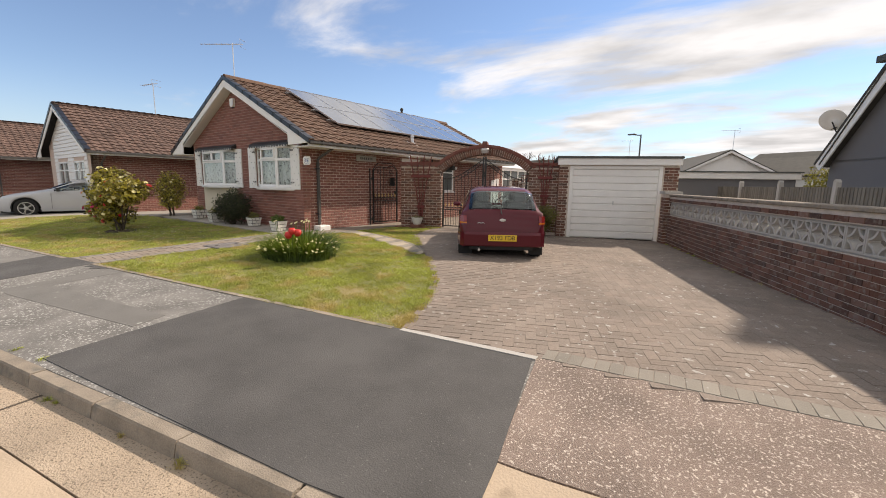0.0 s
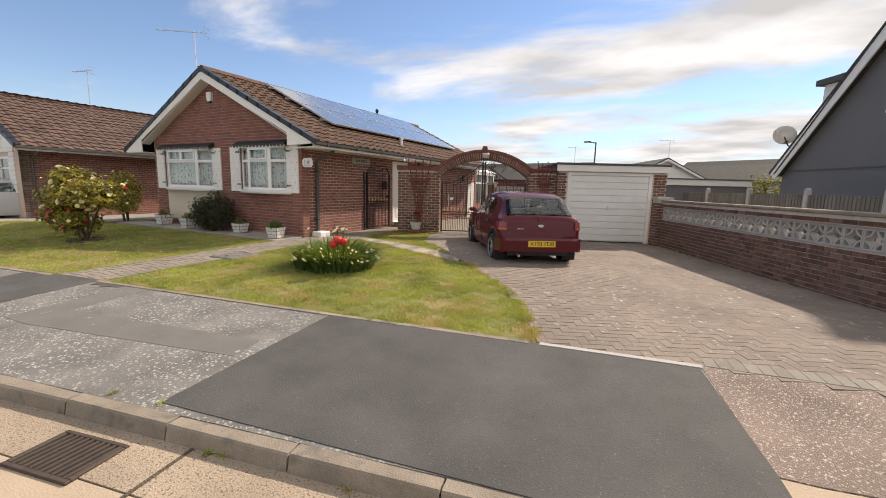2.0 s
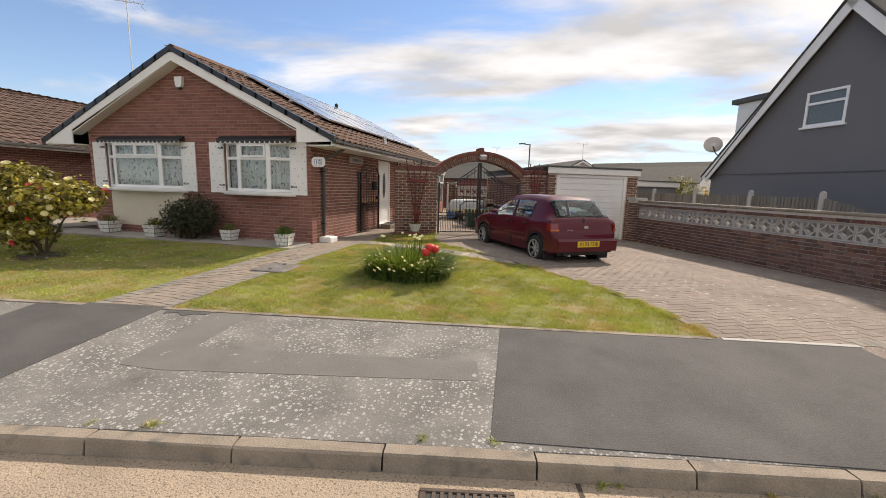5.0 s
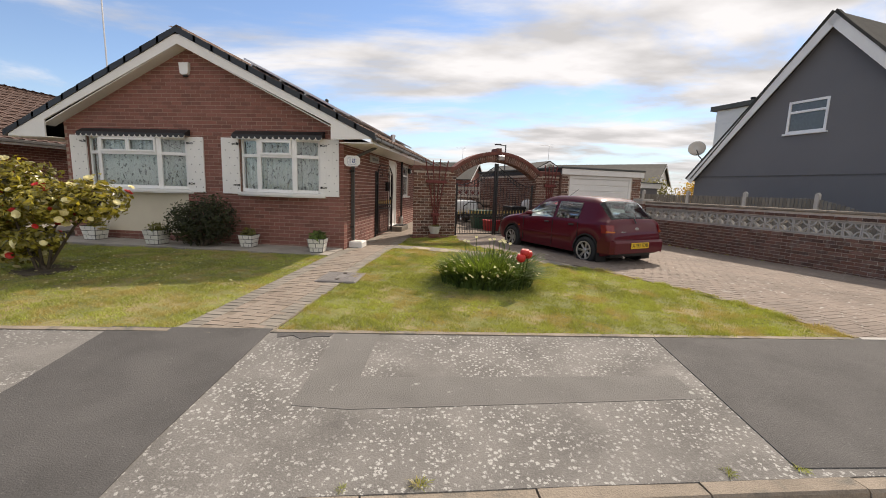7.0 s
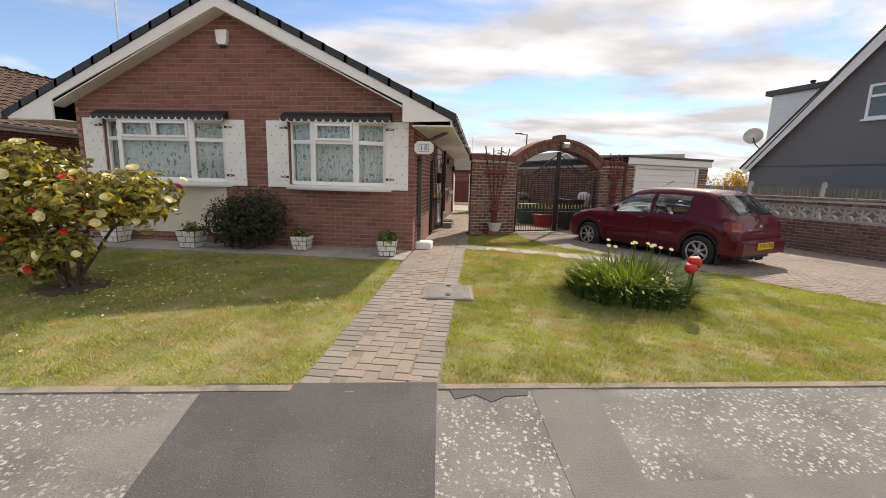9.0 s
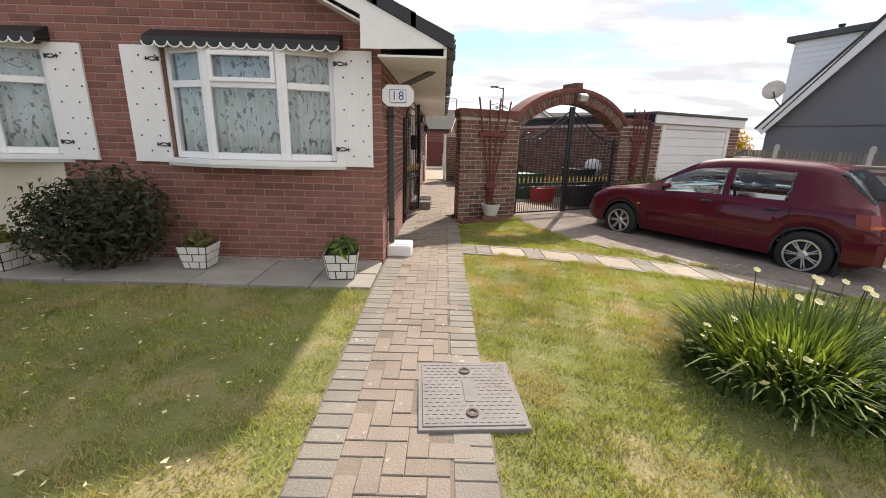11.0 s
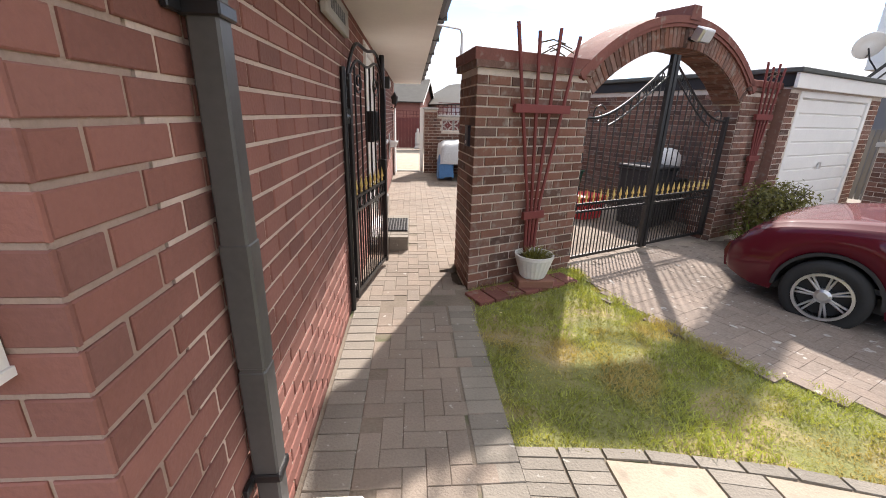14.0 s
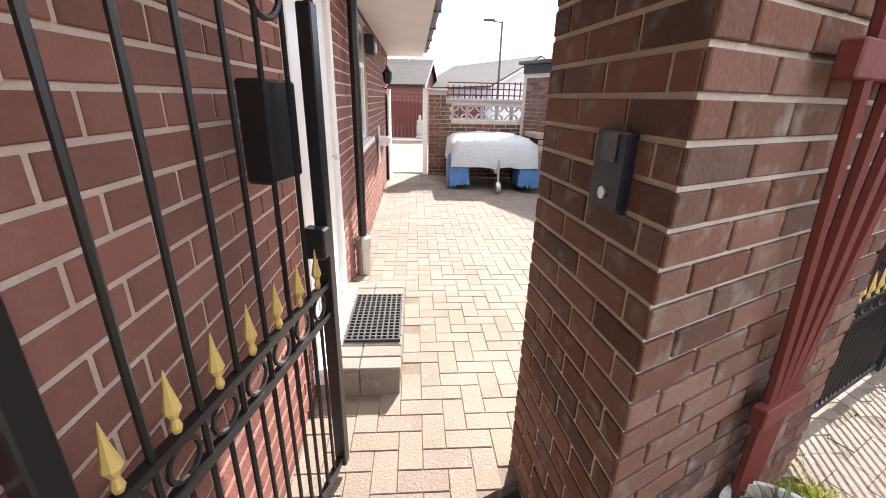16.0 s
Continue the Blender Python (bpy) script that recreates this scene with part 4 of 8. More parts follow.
# rainwater pipe at the corner, with its swan neck and shoe
rp = thing("downpipe", Matrix.Translation((-9.607, 7.06, 0)), "dark grey square downpipe with a swan neck", "downpipe")
part("pipe", bx(-0.034, 0.034, -0.034, 0.034, 0.31, 2.02, 0.006), M["pipe"], rp)
for z0, z1 in ((0.62, 0.98), (0.985, 1.34)):
    part("pipe_section", bx(-0.037, 0.037, -0.037, 0.037, z0, z1, 0.006), M["pipe"], rp)
part("swan_neck", bar([(0.0, 0, 2.0), (0.0, 0, 2.08), (0.10, 0.04, 2.18), (0.46, 0.12, 2.36), (0.53, 0.14, 2.42), (0.53, 0.14, 2.48)], 0.034, 8), M["pipe"], rp)
for z in (0.60, 1.83):
    part("clip", bx(-0.045, 0.044, -0.044, 0.044, z, z + 0.03, 0.004), M["black"], rp)
    for s in (-1, 1):
        part("clip_lug", bx(-0.046, -0.030, s * 0.045, s * 0.095, z + 0.002, z + 0.028, 0.003), M["black"], rp)
pb = thing("drain_cover_box", Matrix.Translation((-9.50, 7.06, 0.17)), "white painted concrete gully surround", "gully block")
part("block", bx(-0.153, 0.153, -0.175, 0.175, -0.03, 0.13, 0.016), M["white"], pb)
part("rim", bx(-0.06, 0.10, -0.11, 0.12, 0.131, 0.138, 0.003), M["white"], pb)

# gutters
gut = thing("gutter", None, "dark grey half-round eaves gutter", "gutter")
part("trough", prism([(-8.97, 2.50), (-8.965, 2.45), (-8.925, 2.425), (-8.885, 2.45), (-8.88, 2.50), (-8.89, 2.50), (-8.925, 2.44), (-8.96, 2.50)], 6.33, 17.4, "y"), M["pipe"], gut)
for i in range(10):
    part("bracket", bx(-8.975, -8.875, 6.7 + i * 1.1, 6.73 + i * 1.1, 2.418, 2.512), M["pipe"], gut)

# burglar alarm box on the gable
al = thing("alarm_box", Matrix.Translation((-13.09, WY, 3.86)), "white wall-mounted alarm sounder box", "alarm")
part("case", prism([(-0.09, -0.09), (-0.06, -0.13), (0.06, -0.13), (0.09, -0.09), (0.11, 0.11), (-0.11, 0.11)], -0.075, 0.0, "y"), M["upvc"], al)
part("strobe", bx(-0.05, 0.05, -0.06, 0.0, -0.17, -0.131, 0.01), M["blackmat"], al)

# solar panels, two rows up the slope
solar = thing("solar_array", Matrix.Translation((AP, 0, AZ)) @ Matrix.Rotation(math.atan(PITCH), 4, "Y"), "two rows of framed solar panels on the roof slope", "solar panel")
for r in range(2):
    for c in range(8):
        x0, y0 = 0.28 + r * 1.50, 8.15 + c * 0.99
        pn = part("solar_panel", bx(x0 + 0.02, x0 + 1.47, y0 + 0.02, y0 + 0.95, 0.09, 0.118), M["panel"], solar)
        fr = bmesh.new()
        for q in ((x0, x0 + 0.02, y0, y0 + 0.97), (x0 + 1.47, x0 + 1.49, y0, y0 + 0.97), (x0 + 0.02, x0 + 1.47, y0, y0 + 0.02), (x0 + 0.02, x0 + 1.47, y0 + 0.95, y0 + 0.97)):
            box(fr, *q, 0.08, 0.125)
        part("frame", fr, M["alu"], pn, "silver aluminium frame")
for x0 in (0.6, 1.4, 2.1, 2.9):
    part("rail", bx(x0, x0 + 0.04, 8.0, 16.15, 0.03, 0.078), M["alu"], solar)
vent = thing("roof_vent", Matrix.Translation((AP - 0.05, 14.2, AZ)), "small black ridge vent pipe", "vent")
part("pipe", lathe([(0.05, -0.05), (0.05, 0.18)], 12), M["blackmat"], vent)
part("cowl", lathe([(0.07, 0.16), (0.07, 0.24), (0.03, 0.28)], 12), M["blackmat"], vent)
flue = thing("roof_flue", Matrix.Translation((-9.65, 11.0, EZ + 0.30)), "grey metal flue terminal with a lead slate", "flue")
part("flashing", bx(-0.2, 0.2, -0.16, 0.16, -0.01, 0.02, 0.008, Matrix.Rotation(math.atan(PITCH), 4, "Y")), M["alu"], flue)
part("pipe", lathe([(0.06, 0), (0.055, 0.2), (0.075, 0.205), (0.075, 0.26), (0.02, 0.28)], 14), M["alu"], flue)


def aerial(m, mast, boom, label, n=16, turn=0.0):
    a = thing("tv_aerial", m, label, "aerial", "roof aerials")
    part("mast", bar([(0, 0, 0), (0, 0, mast)], 0.02, 6), M["alu"], a)
    d = Vector((math.cos(turn), math.sin(turn), 0))
    q = Vector((-d.y, d.x, 0))
    part("boom", bar([Vector((0, 0, mast - 0.05)) + d * -0.25 * boom, Vector((0, 0, mast - 0.02)) + d * 0.75 * boom], 0.013, 5), M["alu"], a)
    for i in range(n):
        t = -0.22 + 0.95 * i / (n - 1)
        c = Vector((0, 0, mast - 0.03)) + d * boom * t
        part("rod", bar([c - q * 0.09, c + q * 0.09], 0.006, 4), M["alu"], a)
    b = Vector((0, 0, mast - 0.04)) + d * -0.24 * boom
    part("reflector", bar([b - q * 0.2 + Vector((0, 0, 0.14)), b + q * 0.2 + Vector((0, 0, 0.14)), b + q * 0.2 - Vector((0, 0, 0.14)), b - q * 0.2 - Vector((0, 0, 0.14))], 0.008, 4), M["alu"], a)
    return a


aerial(Matrix.Translation((-16.95, 8.65, 2.45)), 4.35, 1.75, "tall television aerial on a thin mast", 18, radians(213))
stack = thing("chimney", Matrix.Translation((-16.55, 9.6, 2.5)), "short dark chimney with a red pot", "chimney")
part("stack", bx(-0.25, 0.25, -0.25, 0.25, -0.1, 1.35, 0.01), M["brick_grey"], stack)
part("pot", lathe([(0.13, 1.35), (0.11, 1.62), (0.13, 1.63), (0.13, 1.68)], 14), M["darkred"], stack)

# ---- brickwork of the arch wall, the garage and the boundary wall ----
near_pier = lambda p: p.x
bricks(pier_l, I4, -1.316, -0.07, 0.153, 2.0, (), "brick_grey", near_pier, 300, start=0.1125, BH=0.0655, JT=0.013, BW=0.212)
bricks(pier_r, I4, 2.52, 3.34, 0.153, 2.0, (), "brick_grey", near_pier, 120, BH=0.0655, JT=0.013, BW=0.212)
side_dir = Vector((-1.09 + 1.310, 0.60 - 0.006, 0))
ml = Matrix.Translation((-1.09, 0.60, 0)) @ Matrix.Rotation(math.atan2(-side_dir.y, -side_dir.x), 4, "Z")
bricks(pier_l, ml, 0.0, side_dir.length, 0.153, 2.0, (), "brick_grey", near_pier, 120, BH=0.0655, JT=0.013, BW=0.212)
bricks(pier_l, Matrix.Translation((-0.076, 0.0, 0)) @ Matrix.Rotation(radians(90), 4, "Z"), 0.012, 0.33, 0.153, 2.0, (), "brick_grey", near_pier, 60, BH=0.0655, JT=0.013, BW=0.212)
bricks(pier_r, Matrix.Translation((2.526, 0.33, 0)) @ Matrix.Rotation(radians(-90), 4, "Z"), 0.0, 0.318, 0.12, 2.0, (), "brick_grey", near_pier, 60)
M["capping"] = mat("red_clay_capping", (0.17, 0.062, 0.048), 0.85, 0.25, 7, 60, 0.4, rand=0.2, spot=(0.22, 0.17, 0.14), spot_at=(0.6, 0.75), spot_scale=10)
cap_l = [(-1.345, -0.03), (-0.10, -0.03), (-0.10, 0.36), (-0.89, 0.36), (-0.76, 0.58), (-1.12, 0.64)]
part("string_course", prism(cap_l, PT - 0.06, PT - 0.01, "z"), M["brick_grey"], arch_wall, "moulded brick string course")
part("coping", prism([(x * 1.01, y) for x, y in cap_l], PT - 0.01, PT + 0.075, "z"), M["capping"], arch_wall, "red clay coping")
part("string_course", bx(2.55, 3.36, -0.03, 0.36, PT - 0.06, PT - 0.01, 0.01), M["brick_grey"], arch_wall)
part("coping", bx(2.55, 3.37, -0.035, 0.365, PT - 0.01, PT + 0.075, 0.012), M["capping"], arch_wall)
pieces = []
n_vous = 46
for i in range(n_vous):
    a = radians(47 + 86 * (i + 0.5) / n_vous)
    m = Matrix.Translation((AC + (AR + 0.105) * math.cos(a), 0.012, ACZ + (AR + 0.105) * math.sin(a))) @ Matrix.Rotation(-a, 4, "Y") @ Matrix.Rotation(radians(90), 4, "X")
    pieces.append((m, "v", block_verts(0.205, 0.055, 0.012, 0.003)))
    ms = Matrix.Translation((AC + (AR + 0.006) * math.cos(a), 0.168, ACZ + (AR + 0.006) * math.sin(a))) @ Matrix.Rotation(-a - radians(90), 4, "Y")
    pieces.append((ms, "s", block_verts(0.055, 0.30, 0.012, 0.003)))
lay("arch_brick", pieces, arch_core, M["brick_grey"])
part("arch_capping", ring(AR + 0.218, AR + 0.285, -0.035, 0.365, radians(45.5), radians(134.5), 32), M["capping"], arch_wall, "rounded red clay arch capping")
part("arch_moulding", ring(AR + 0.185, AR + 0.217, -0.022, 0.35, radians(46), radians(134), 32), M["capping"], arch_wall)
part("keystone", prism([(AC - 0.09, 2.60), (AC + 0.09, 2.60), (AC + 0.06, 2.73), (AC - 0.06, 2.73)], -0.045, 0.37, "y"), M["capping"], arch_wall, "red clay keystone block")

bricks(gf, I4, 3.36, 6.42, 0.0, 2.06, [(3.60, 6.06, -0.1, 2.06)], "brick_grey", None, 300)
part("return_face", bx(3.342, 3.359, -0.122, 0.0, 0, 2.06), M["brick_grey"], garage)
gsl = garage.children[1]
bricks(gsl, Matrix.Translation((3.356, 6.1, 0)) @ Matrix.Rotation(radians(-90), 4, "Z"), 0.0, 5.98, 0.0, 2.05, (), "brick_grey", None, 0)
gh = part("handle", bx(4.80, 4.84, -0.15, -0.115, 1.0, 1.10, 0.006), M["alu"], gd, "small T-shaped metal handle")
mw = Matrix.Rotation(radians(-90), 4, "Z")
wb = bwall.children[0]
bricks(wb, mw, 0.75, 9.6, -0.025, 0.80, (), "brick_grey", lambda p: p.y, 300)
bricks(bwall.children[1], mw, 0.75, 9.6, 1.150, 1.26, (), "brick_grey", None, 40)
ep = bwall.children[2]
bricks(ep, Matrix.Translation((-0.10, 0, 0)) @ mw, 0.43, 0.75, 0.05, 1.30, (), "brick_grey", None, 0)
bricks(ep, Matrix.Translation((0, -0.75, 0)), -0.10, 0.24, 0.05, 1.30, (), "brick_grey", None, 0)
part("pier_cap", prism([(-0.14, -0.79), (0.28, -0.79), (0.28, -0.38), (-0.14, -0.38)], 1.33, 1.40, "z"), M["stone"], bwall, "pale concrete pier cap")
for i in range(11):
    part("coping", bx(-0.03, 0.25, -0.77 - 0.80 * (i + 1), -0.775 - 0.80 * i, 1.272, 1.33, 0.012), M["kerb"], bwall)


def screen_block(size=0.29, th=0.12):
    """A square pierced block: a frame, and a quarter ring about each corner, leaving a star and four petals open."""
    bm = bmesh.new()
    h, f = size / 2 - 0.002, 0.021
    for q in ((-h, h, -h, -h + f), (-h, h, h - f, h), (-h, -h + f, -h + f, h - f), (h - f, h, -h + f, h - f)):
        box(bm, q[0], q[1], 0, th, q[2], q[3])
    r0, r1, n_ = h - 0.036, h - 0.010, 8
    for sx in (-1, 1):
        for sz in (-1, 1):
            a0 = math.atan2(-sz, -sx) - math.pi / 4
            ring(r0, r1, 0.008, th - 0.008, a0 + 0.13, a0 + math.pi / 2 - 0.13, n_, sx * h, sz * h, bm)
    return bm


sb_me = mesh_of(screen_block(), "screen_block", M["stone"])
for i in range(29):
    ob = new("screen_block", sb_me)
    ob.parent = bwall
    ob.matrix_basis = Matrix.Translation((0.03, -0.93 - i * 0.2985, 0.968)) @ mw @ Matrix.Scale(1.02, 4)
part("screen_mortar", bx(0.05, 0.11, -9.6, -0.76, 0.802, 0.822), M["stone"], bwall)
part("screen_mortar", bx(0.05, 0.11, -9.6, -0.76, 1.114, 1.134), M["stone"], bwall)


# ---- iron gates ----
M["gold"] = mat("gold_paint", (0.62, 0.44, 0.14), 0.5, 0.12, 20, 80, 0.1, metal=0.25)


def leaf_gate(g, w, top, zlow, bars, mid=(0.76, 0.90), flip=1, rings=True, stile=0.025, tall=0.0, finial=True):
    """One leaf in the plane x-z from x = 0 (hinge) to w. top(t): the height of its curved top rail."""
    part("hinge_stile", bx(0, flip * 2 * stile, -stile, stile, zlow, top(0.0) + 0.04, 0.004), M["black"], g)
    part("lock_stile", bx(flip * (w - 2 * stile), flip * w, -stile, stile, zlow, top(1.0) + tall, 0.004), M["black"], g)
    part("bottom_rail", bx(flip * 2 * stile, flip * (w - 2 * stile), -0.012, 0.012, zlow + 0.02, zlow + 0.05), M["black"], g)
    for z in mid:
        part("mid_rail", bx(flip * 2 * stile, flip * (w - 2 * stile), -0.012, 0.012, z - 0.010, z + 0.010), M["black"], g)
    n = 24
    part("top_rail", bar([(flip * w * i / n, 0, top(i / n)) for i in range(n + 1)], 0.013, 6), M["black"], g)
    if rings:
        part("top_rail", bar([(flip * w * i / n, 0, top(i / n) - 0.10 * math.sin(math.pi * min(1, 0.15 + i / n * 0.85)) - 0.02) for i in range(n + 1)], 0.010, 6), M["black"], g)
    for i in range(1, bars):
        t = i / bars
        x = flip * (2 * stile + (w - 4 * stile) * t)
        zt = top(abs(x) / w) - (0.11 if rings else 0.0)
        part("bar", bar([(x, 0, zlow + 0.05), (x, 0, zt)], 0.0075, 6), M["black"], g)
    for i in range(bars):
        x = flip * (2 * stile + (w - 4 * stile) * (i + 0.5) / bars)
        part("dog_bar", bar([(x, 0, zlow + 0.05), (x, 0, mid[0])], 0.0065, 6), M["black"], g)
        if finial:
            f = lathe([(0.007, 0), (0.011, 0.012), (0.006, 0.03), (0.016, 0.05), (0.006, 0.10), (0.001, 0.135)], 8, None, Matrix.Translation((x, 0, mid[1] + 0.012)))
            part("finial", f, M["gold"], g, "gold-painted spear finial")
        c = [(x + 0.5 * (mid[1] - mid[0] - 0.03) * math.cos(2 * math.pi * k / 12), 0, (mid[0] + mid[1]) / 2 + 0.5 * (mid[1] - mid[0] - 0.03) * math.sin(2 * math.pi * k / 12)) for k in range(13)]
        if mid[1] - mid[0] > 0.05:
            part("ring", bar(c, 0.006, 5), M["black"], g)


def scroll(c, r0, turns, start, hand=1):
    pts = []
    for k in range(28):
        a = start + hand * 2 * math.pi * turns * k / 27
        r = r0 * (1 - 0.8 * k / 27)
        pts.append((c[0] + r * math.cos(a), 0, c[1] + r * math.sin(a)))
    return pts


# main double gate under the arch
def main_top(t):
    return 1.66 + 0.58 * (t ** 1.4) - 0.12 * math.sin(math.pi * t) * (1 - t)


for u0, flip in ((-0.03, 1), (2.48, -1)):
    g = thing("iron_gate", DM @ Matrix.Translation((u0, 0.10, 0)), "black wrought-iron driveway gate with gold spear finials", "gate", "driveway gates")
    leaf_gate(g, 1.245, main_top, 0.19, 11, (0.72, 0.80), flip, False, 0.025, 0.06)
    for i in range(7):
        t = 0.42 + 0.075 * i
        cx, cz = flip * 1.245 * t, main_top(t) - 0.055
        part("ring", bar([(cx + 0.045 * math.cos(2 * math.pi * k / 14), 0, cz + 0.045 * math.sin(2 * math.pi * k / 14)) for k in range(15)], 0.006, 5), M["black"], g)
    part("inner_rail", bar([(flip * 1.245 * (0.3 + 0.7 * i / 16), 0, main_top(0.3 + 0.7 * i / 16) - 0.115) for i in range(17)], 0.009, 6), M["black"], g)
    part("scroll", bar([(flip * p[0], p[1], p[2]) for p in scroll((0.22, 1.68), 0.10, 1.2, 0.5)], 0.007, 5), M["black"], g)

# side gate beside the front wall, standing open
def side_top(t):
    s = math.sin(math.pi * t)
    return 1.86 + 0.29 * s ** 0.8 + 0.05 * math.sin(3 * math.pi * t)


sgate = thing("iron_gate", Matrix.Translation((-9.625, 9.11, 0)) @ Matrix.Rotation(radians(78.5), 4, "Z"), "black wrought-iron side gate standing open", "gate")
leaf_gate(sgate, 0.94, side_top, 0.22, 7, (0.92, 1.03), 1, True, 0.022)
part("scroll", bar(scroll((0.25, 1.86), 0.09, 1.4, 2.6), 0.008, 6), M["black"], sgate)
part("scroll", bar(scroll((0.69, 1.86), 0.09, 1.4, 0.5, -1), 0.008, 6), M["black"], sgate)
lb = part("letter_box", bx(0.70, 0.865, 0.025, 0.105, 1.40, 1.66, 0.008), M["black"], sgate, "black metal letter box")
part("flap", bx(0.866, 0.871, 0.04, 0.09, 1.57, 1.61, 0.002), M["pipe"], lb)
part("label_window", bx(0.866, 0.871, 0.04, 0.09, 1.46, 1.50, 0.002), M["alu"], lb)
part("lock", bx(0.835, 0.885, -0.035, 0.035, 1.14, 1.24, 0.006), M["black"], sgate)
gp_ = thing("gate_post", Matrix.Translation((-9.632, 9.0, 0)), "black steel gate post bolted to the wall", "gate post")
part("post", bar([(0.0, 0.0, 0.16), (0.0, 0.0, 1.93)], 0.019, 10), M["black"], gp_)
for z in (0.36, 1.62):
    part("hinge", bar([(0.0, 0.0, z), (0.01, 0.11, z)], 0.017, 8), M["black"], gp_)
    part("pin", bar([(0.01, 0.075, z - 0.05), (0.01, 0.075, z + 0.05)], 0.014, 8), M["black"], gp_)


# ---- cars ----
def car_paint(name, col):
    m = mat(name, col, 0.55, 0.06, 2, 60, 0.0, coat=0.65)
    m.node_tree.nodes["Principled BSDF"].inputs["Specular IOR Level"].default_value = 0.08
    return m


M["maroon"] = car_paint("maroon_car_paint", (0.086, 0.005, 0.012))
M["silver"] = car_paint("silver_car_paint", (0.50, 0.51, 0.52))
M["rubber"] = mat("tyre_rubber", (0.018, 0.018, 0.018), 0.85, 0.2, 9, 60, 0.2)
M["alloy"] = mat("alloy_wheel", (0.55, 0.55, 0.55), 0.3, 0.1, 9, 60, 0.0, metal=0.8)
M["carglass"] = glass_mat("tinted_car_glass", (0.72, 0.82, 0.80), 0.0, 1.45)
M["lamp_red"] = mat("red_lamp_lens", (0.20, 0.008, 0.008), 0.15, 0.1, 30, 120, 0.1, coat=0.6)
M["lamp_amber"] = mat("amber_lamp_lens", (0.55, 0.13, 0.01), 0.15, 0.1, 30, 120, 0.1, coat=0.6)
M["lamp_clear"] = mat("clear_lamp_lens", (0.55, 0.56, 0.56), 0.12, 0.1, 30, 120, 0.1, coat=0.6)
M["plate_yellow"] = mat("yellow_plate", (0.72, 0.46, 0.03), 0.4, 0.05, 9, 60, 0.0)
M["seat"] = mat("grey_seat_cloth", (0.09, 0.09, 0.095), 0.9, 0.2, 9, 90, 0.2)


def wheel(parent, x, y, r, spokes, sign, double=True):
    m = Matrix.Translation((x, y, r)) @ Matrix.Rotation(radians(-90 * sign), 4, "X")
    w = part("wheel", lathe([(r * 0.60, -0.09), (r * 0.62, 0.0), (r * 0.60, 0.02)], 28), M["blackmat"], parent)
    w.matrix_basis = m
    part("tyre", lathe([(r * 0.62, -0.10), (r * 0.90, -0.11), (r, -0.08), (r, 0.05), (r * 0.93, 0.085), (r * 0.68, 0.088), (r * 0.63, 0.02)], 36, cap=False), M["rubber"], w, smooth=True)
    part("rim", ring(r * 0.60, r * 0.67, 0.0, 0.02, 0, 2 * math.pi, 36, 0, 0), M["alloy"], w).matrix_basis = Matrix.Translation((0, 0, 0.085)) @ Matrix.Rotation(radians(90), 4, "X")
    part("hub", lathe([(r * 0.20, 0.02), (r * 0.20, 0.07), (r * 0.12, 0.082)], 20), M["alloy"], w)
    for i in range(spokes):
        for k in ((-0.10, 0.10) if double else (0,)):
            a = 2 * math.pi * i / spokes + k
            bm = bmesh.new()
            box(bm, r * 0.15, r * 0.63, -r * 0.028, r * 0.028, 0.045, 0.07, 0.004, Matrix.Rotation(a, 4, "Z"))
            part("spoke", bm, M["alloy"], w)
    return w


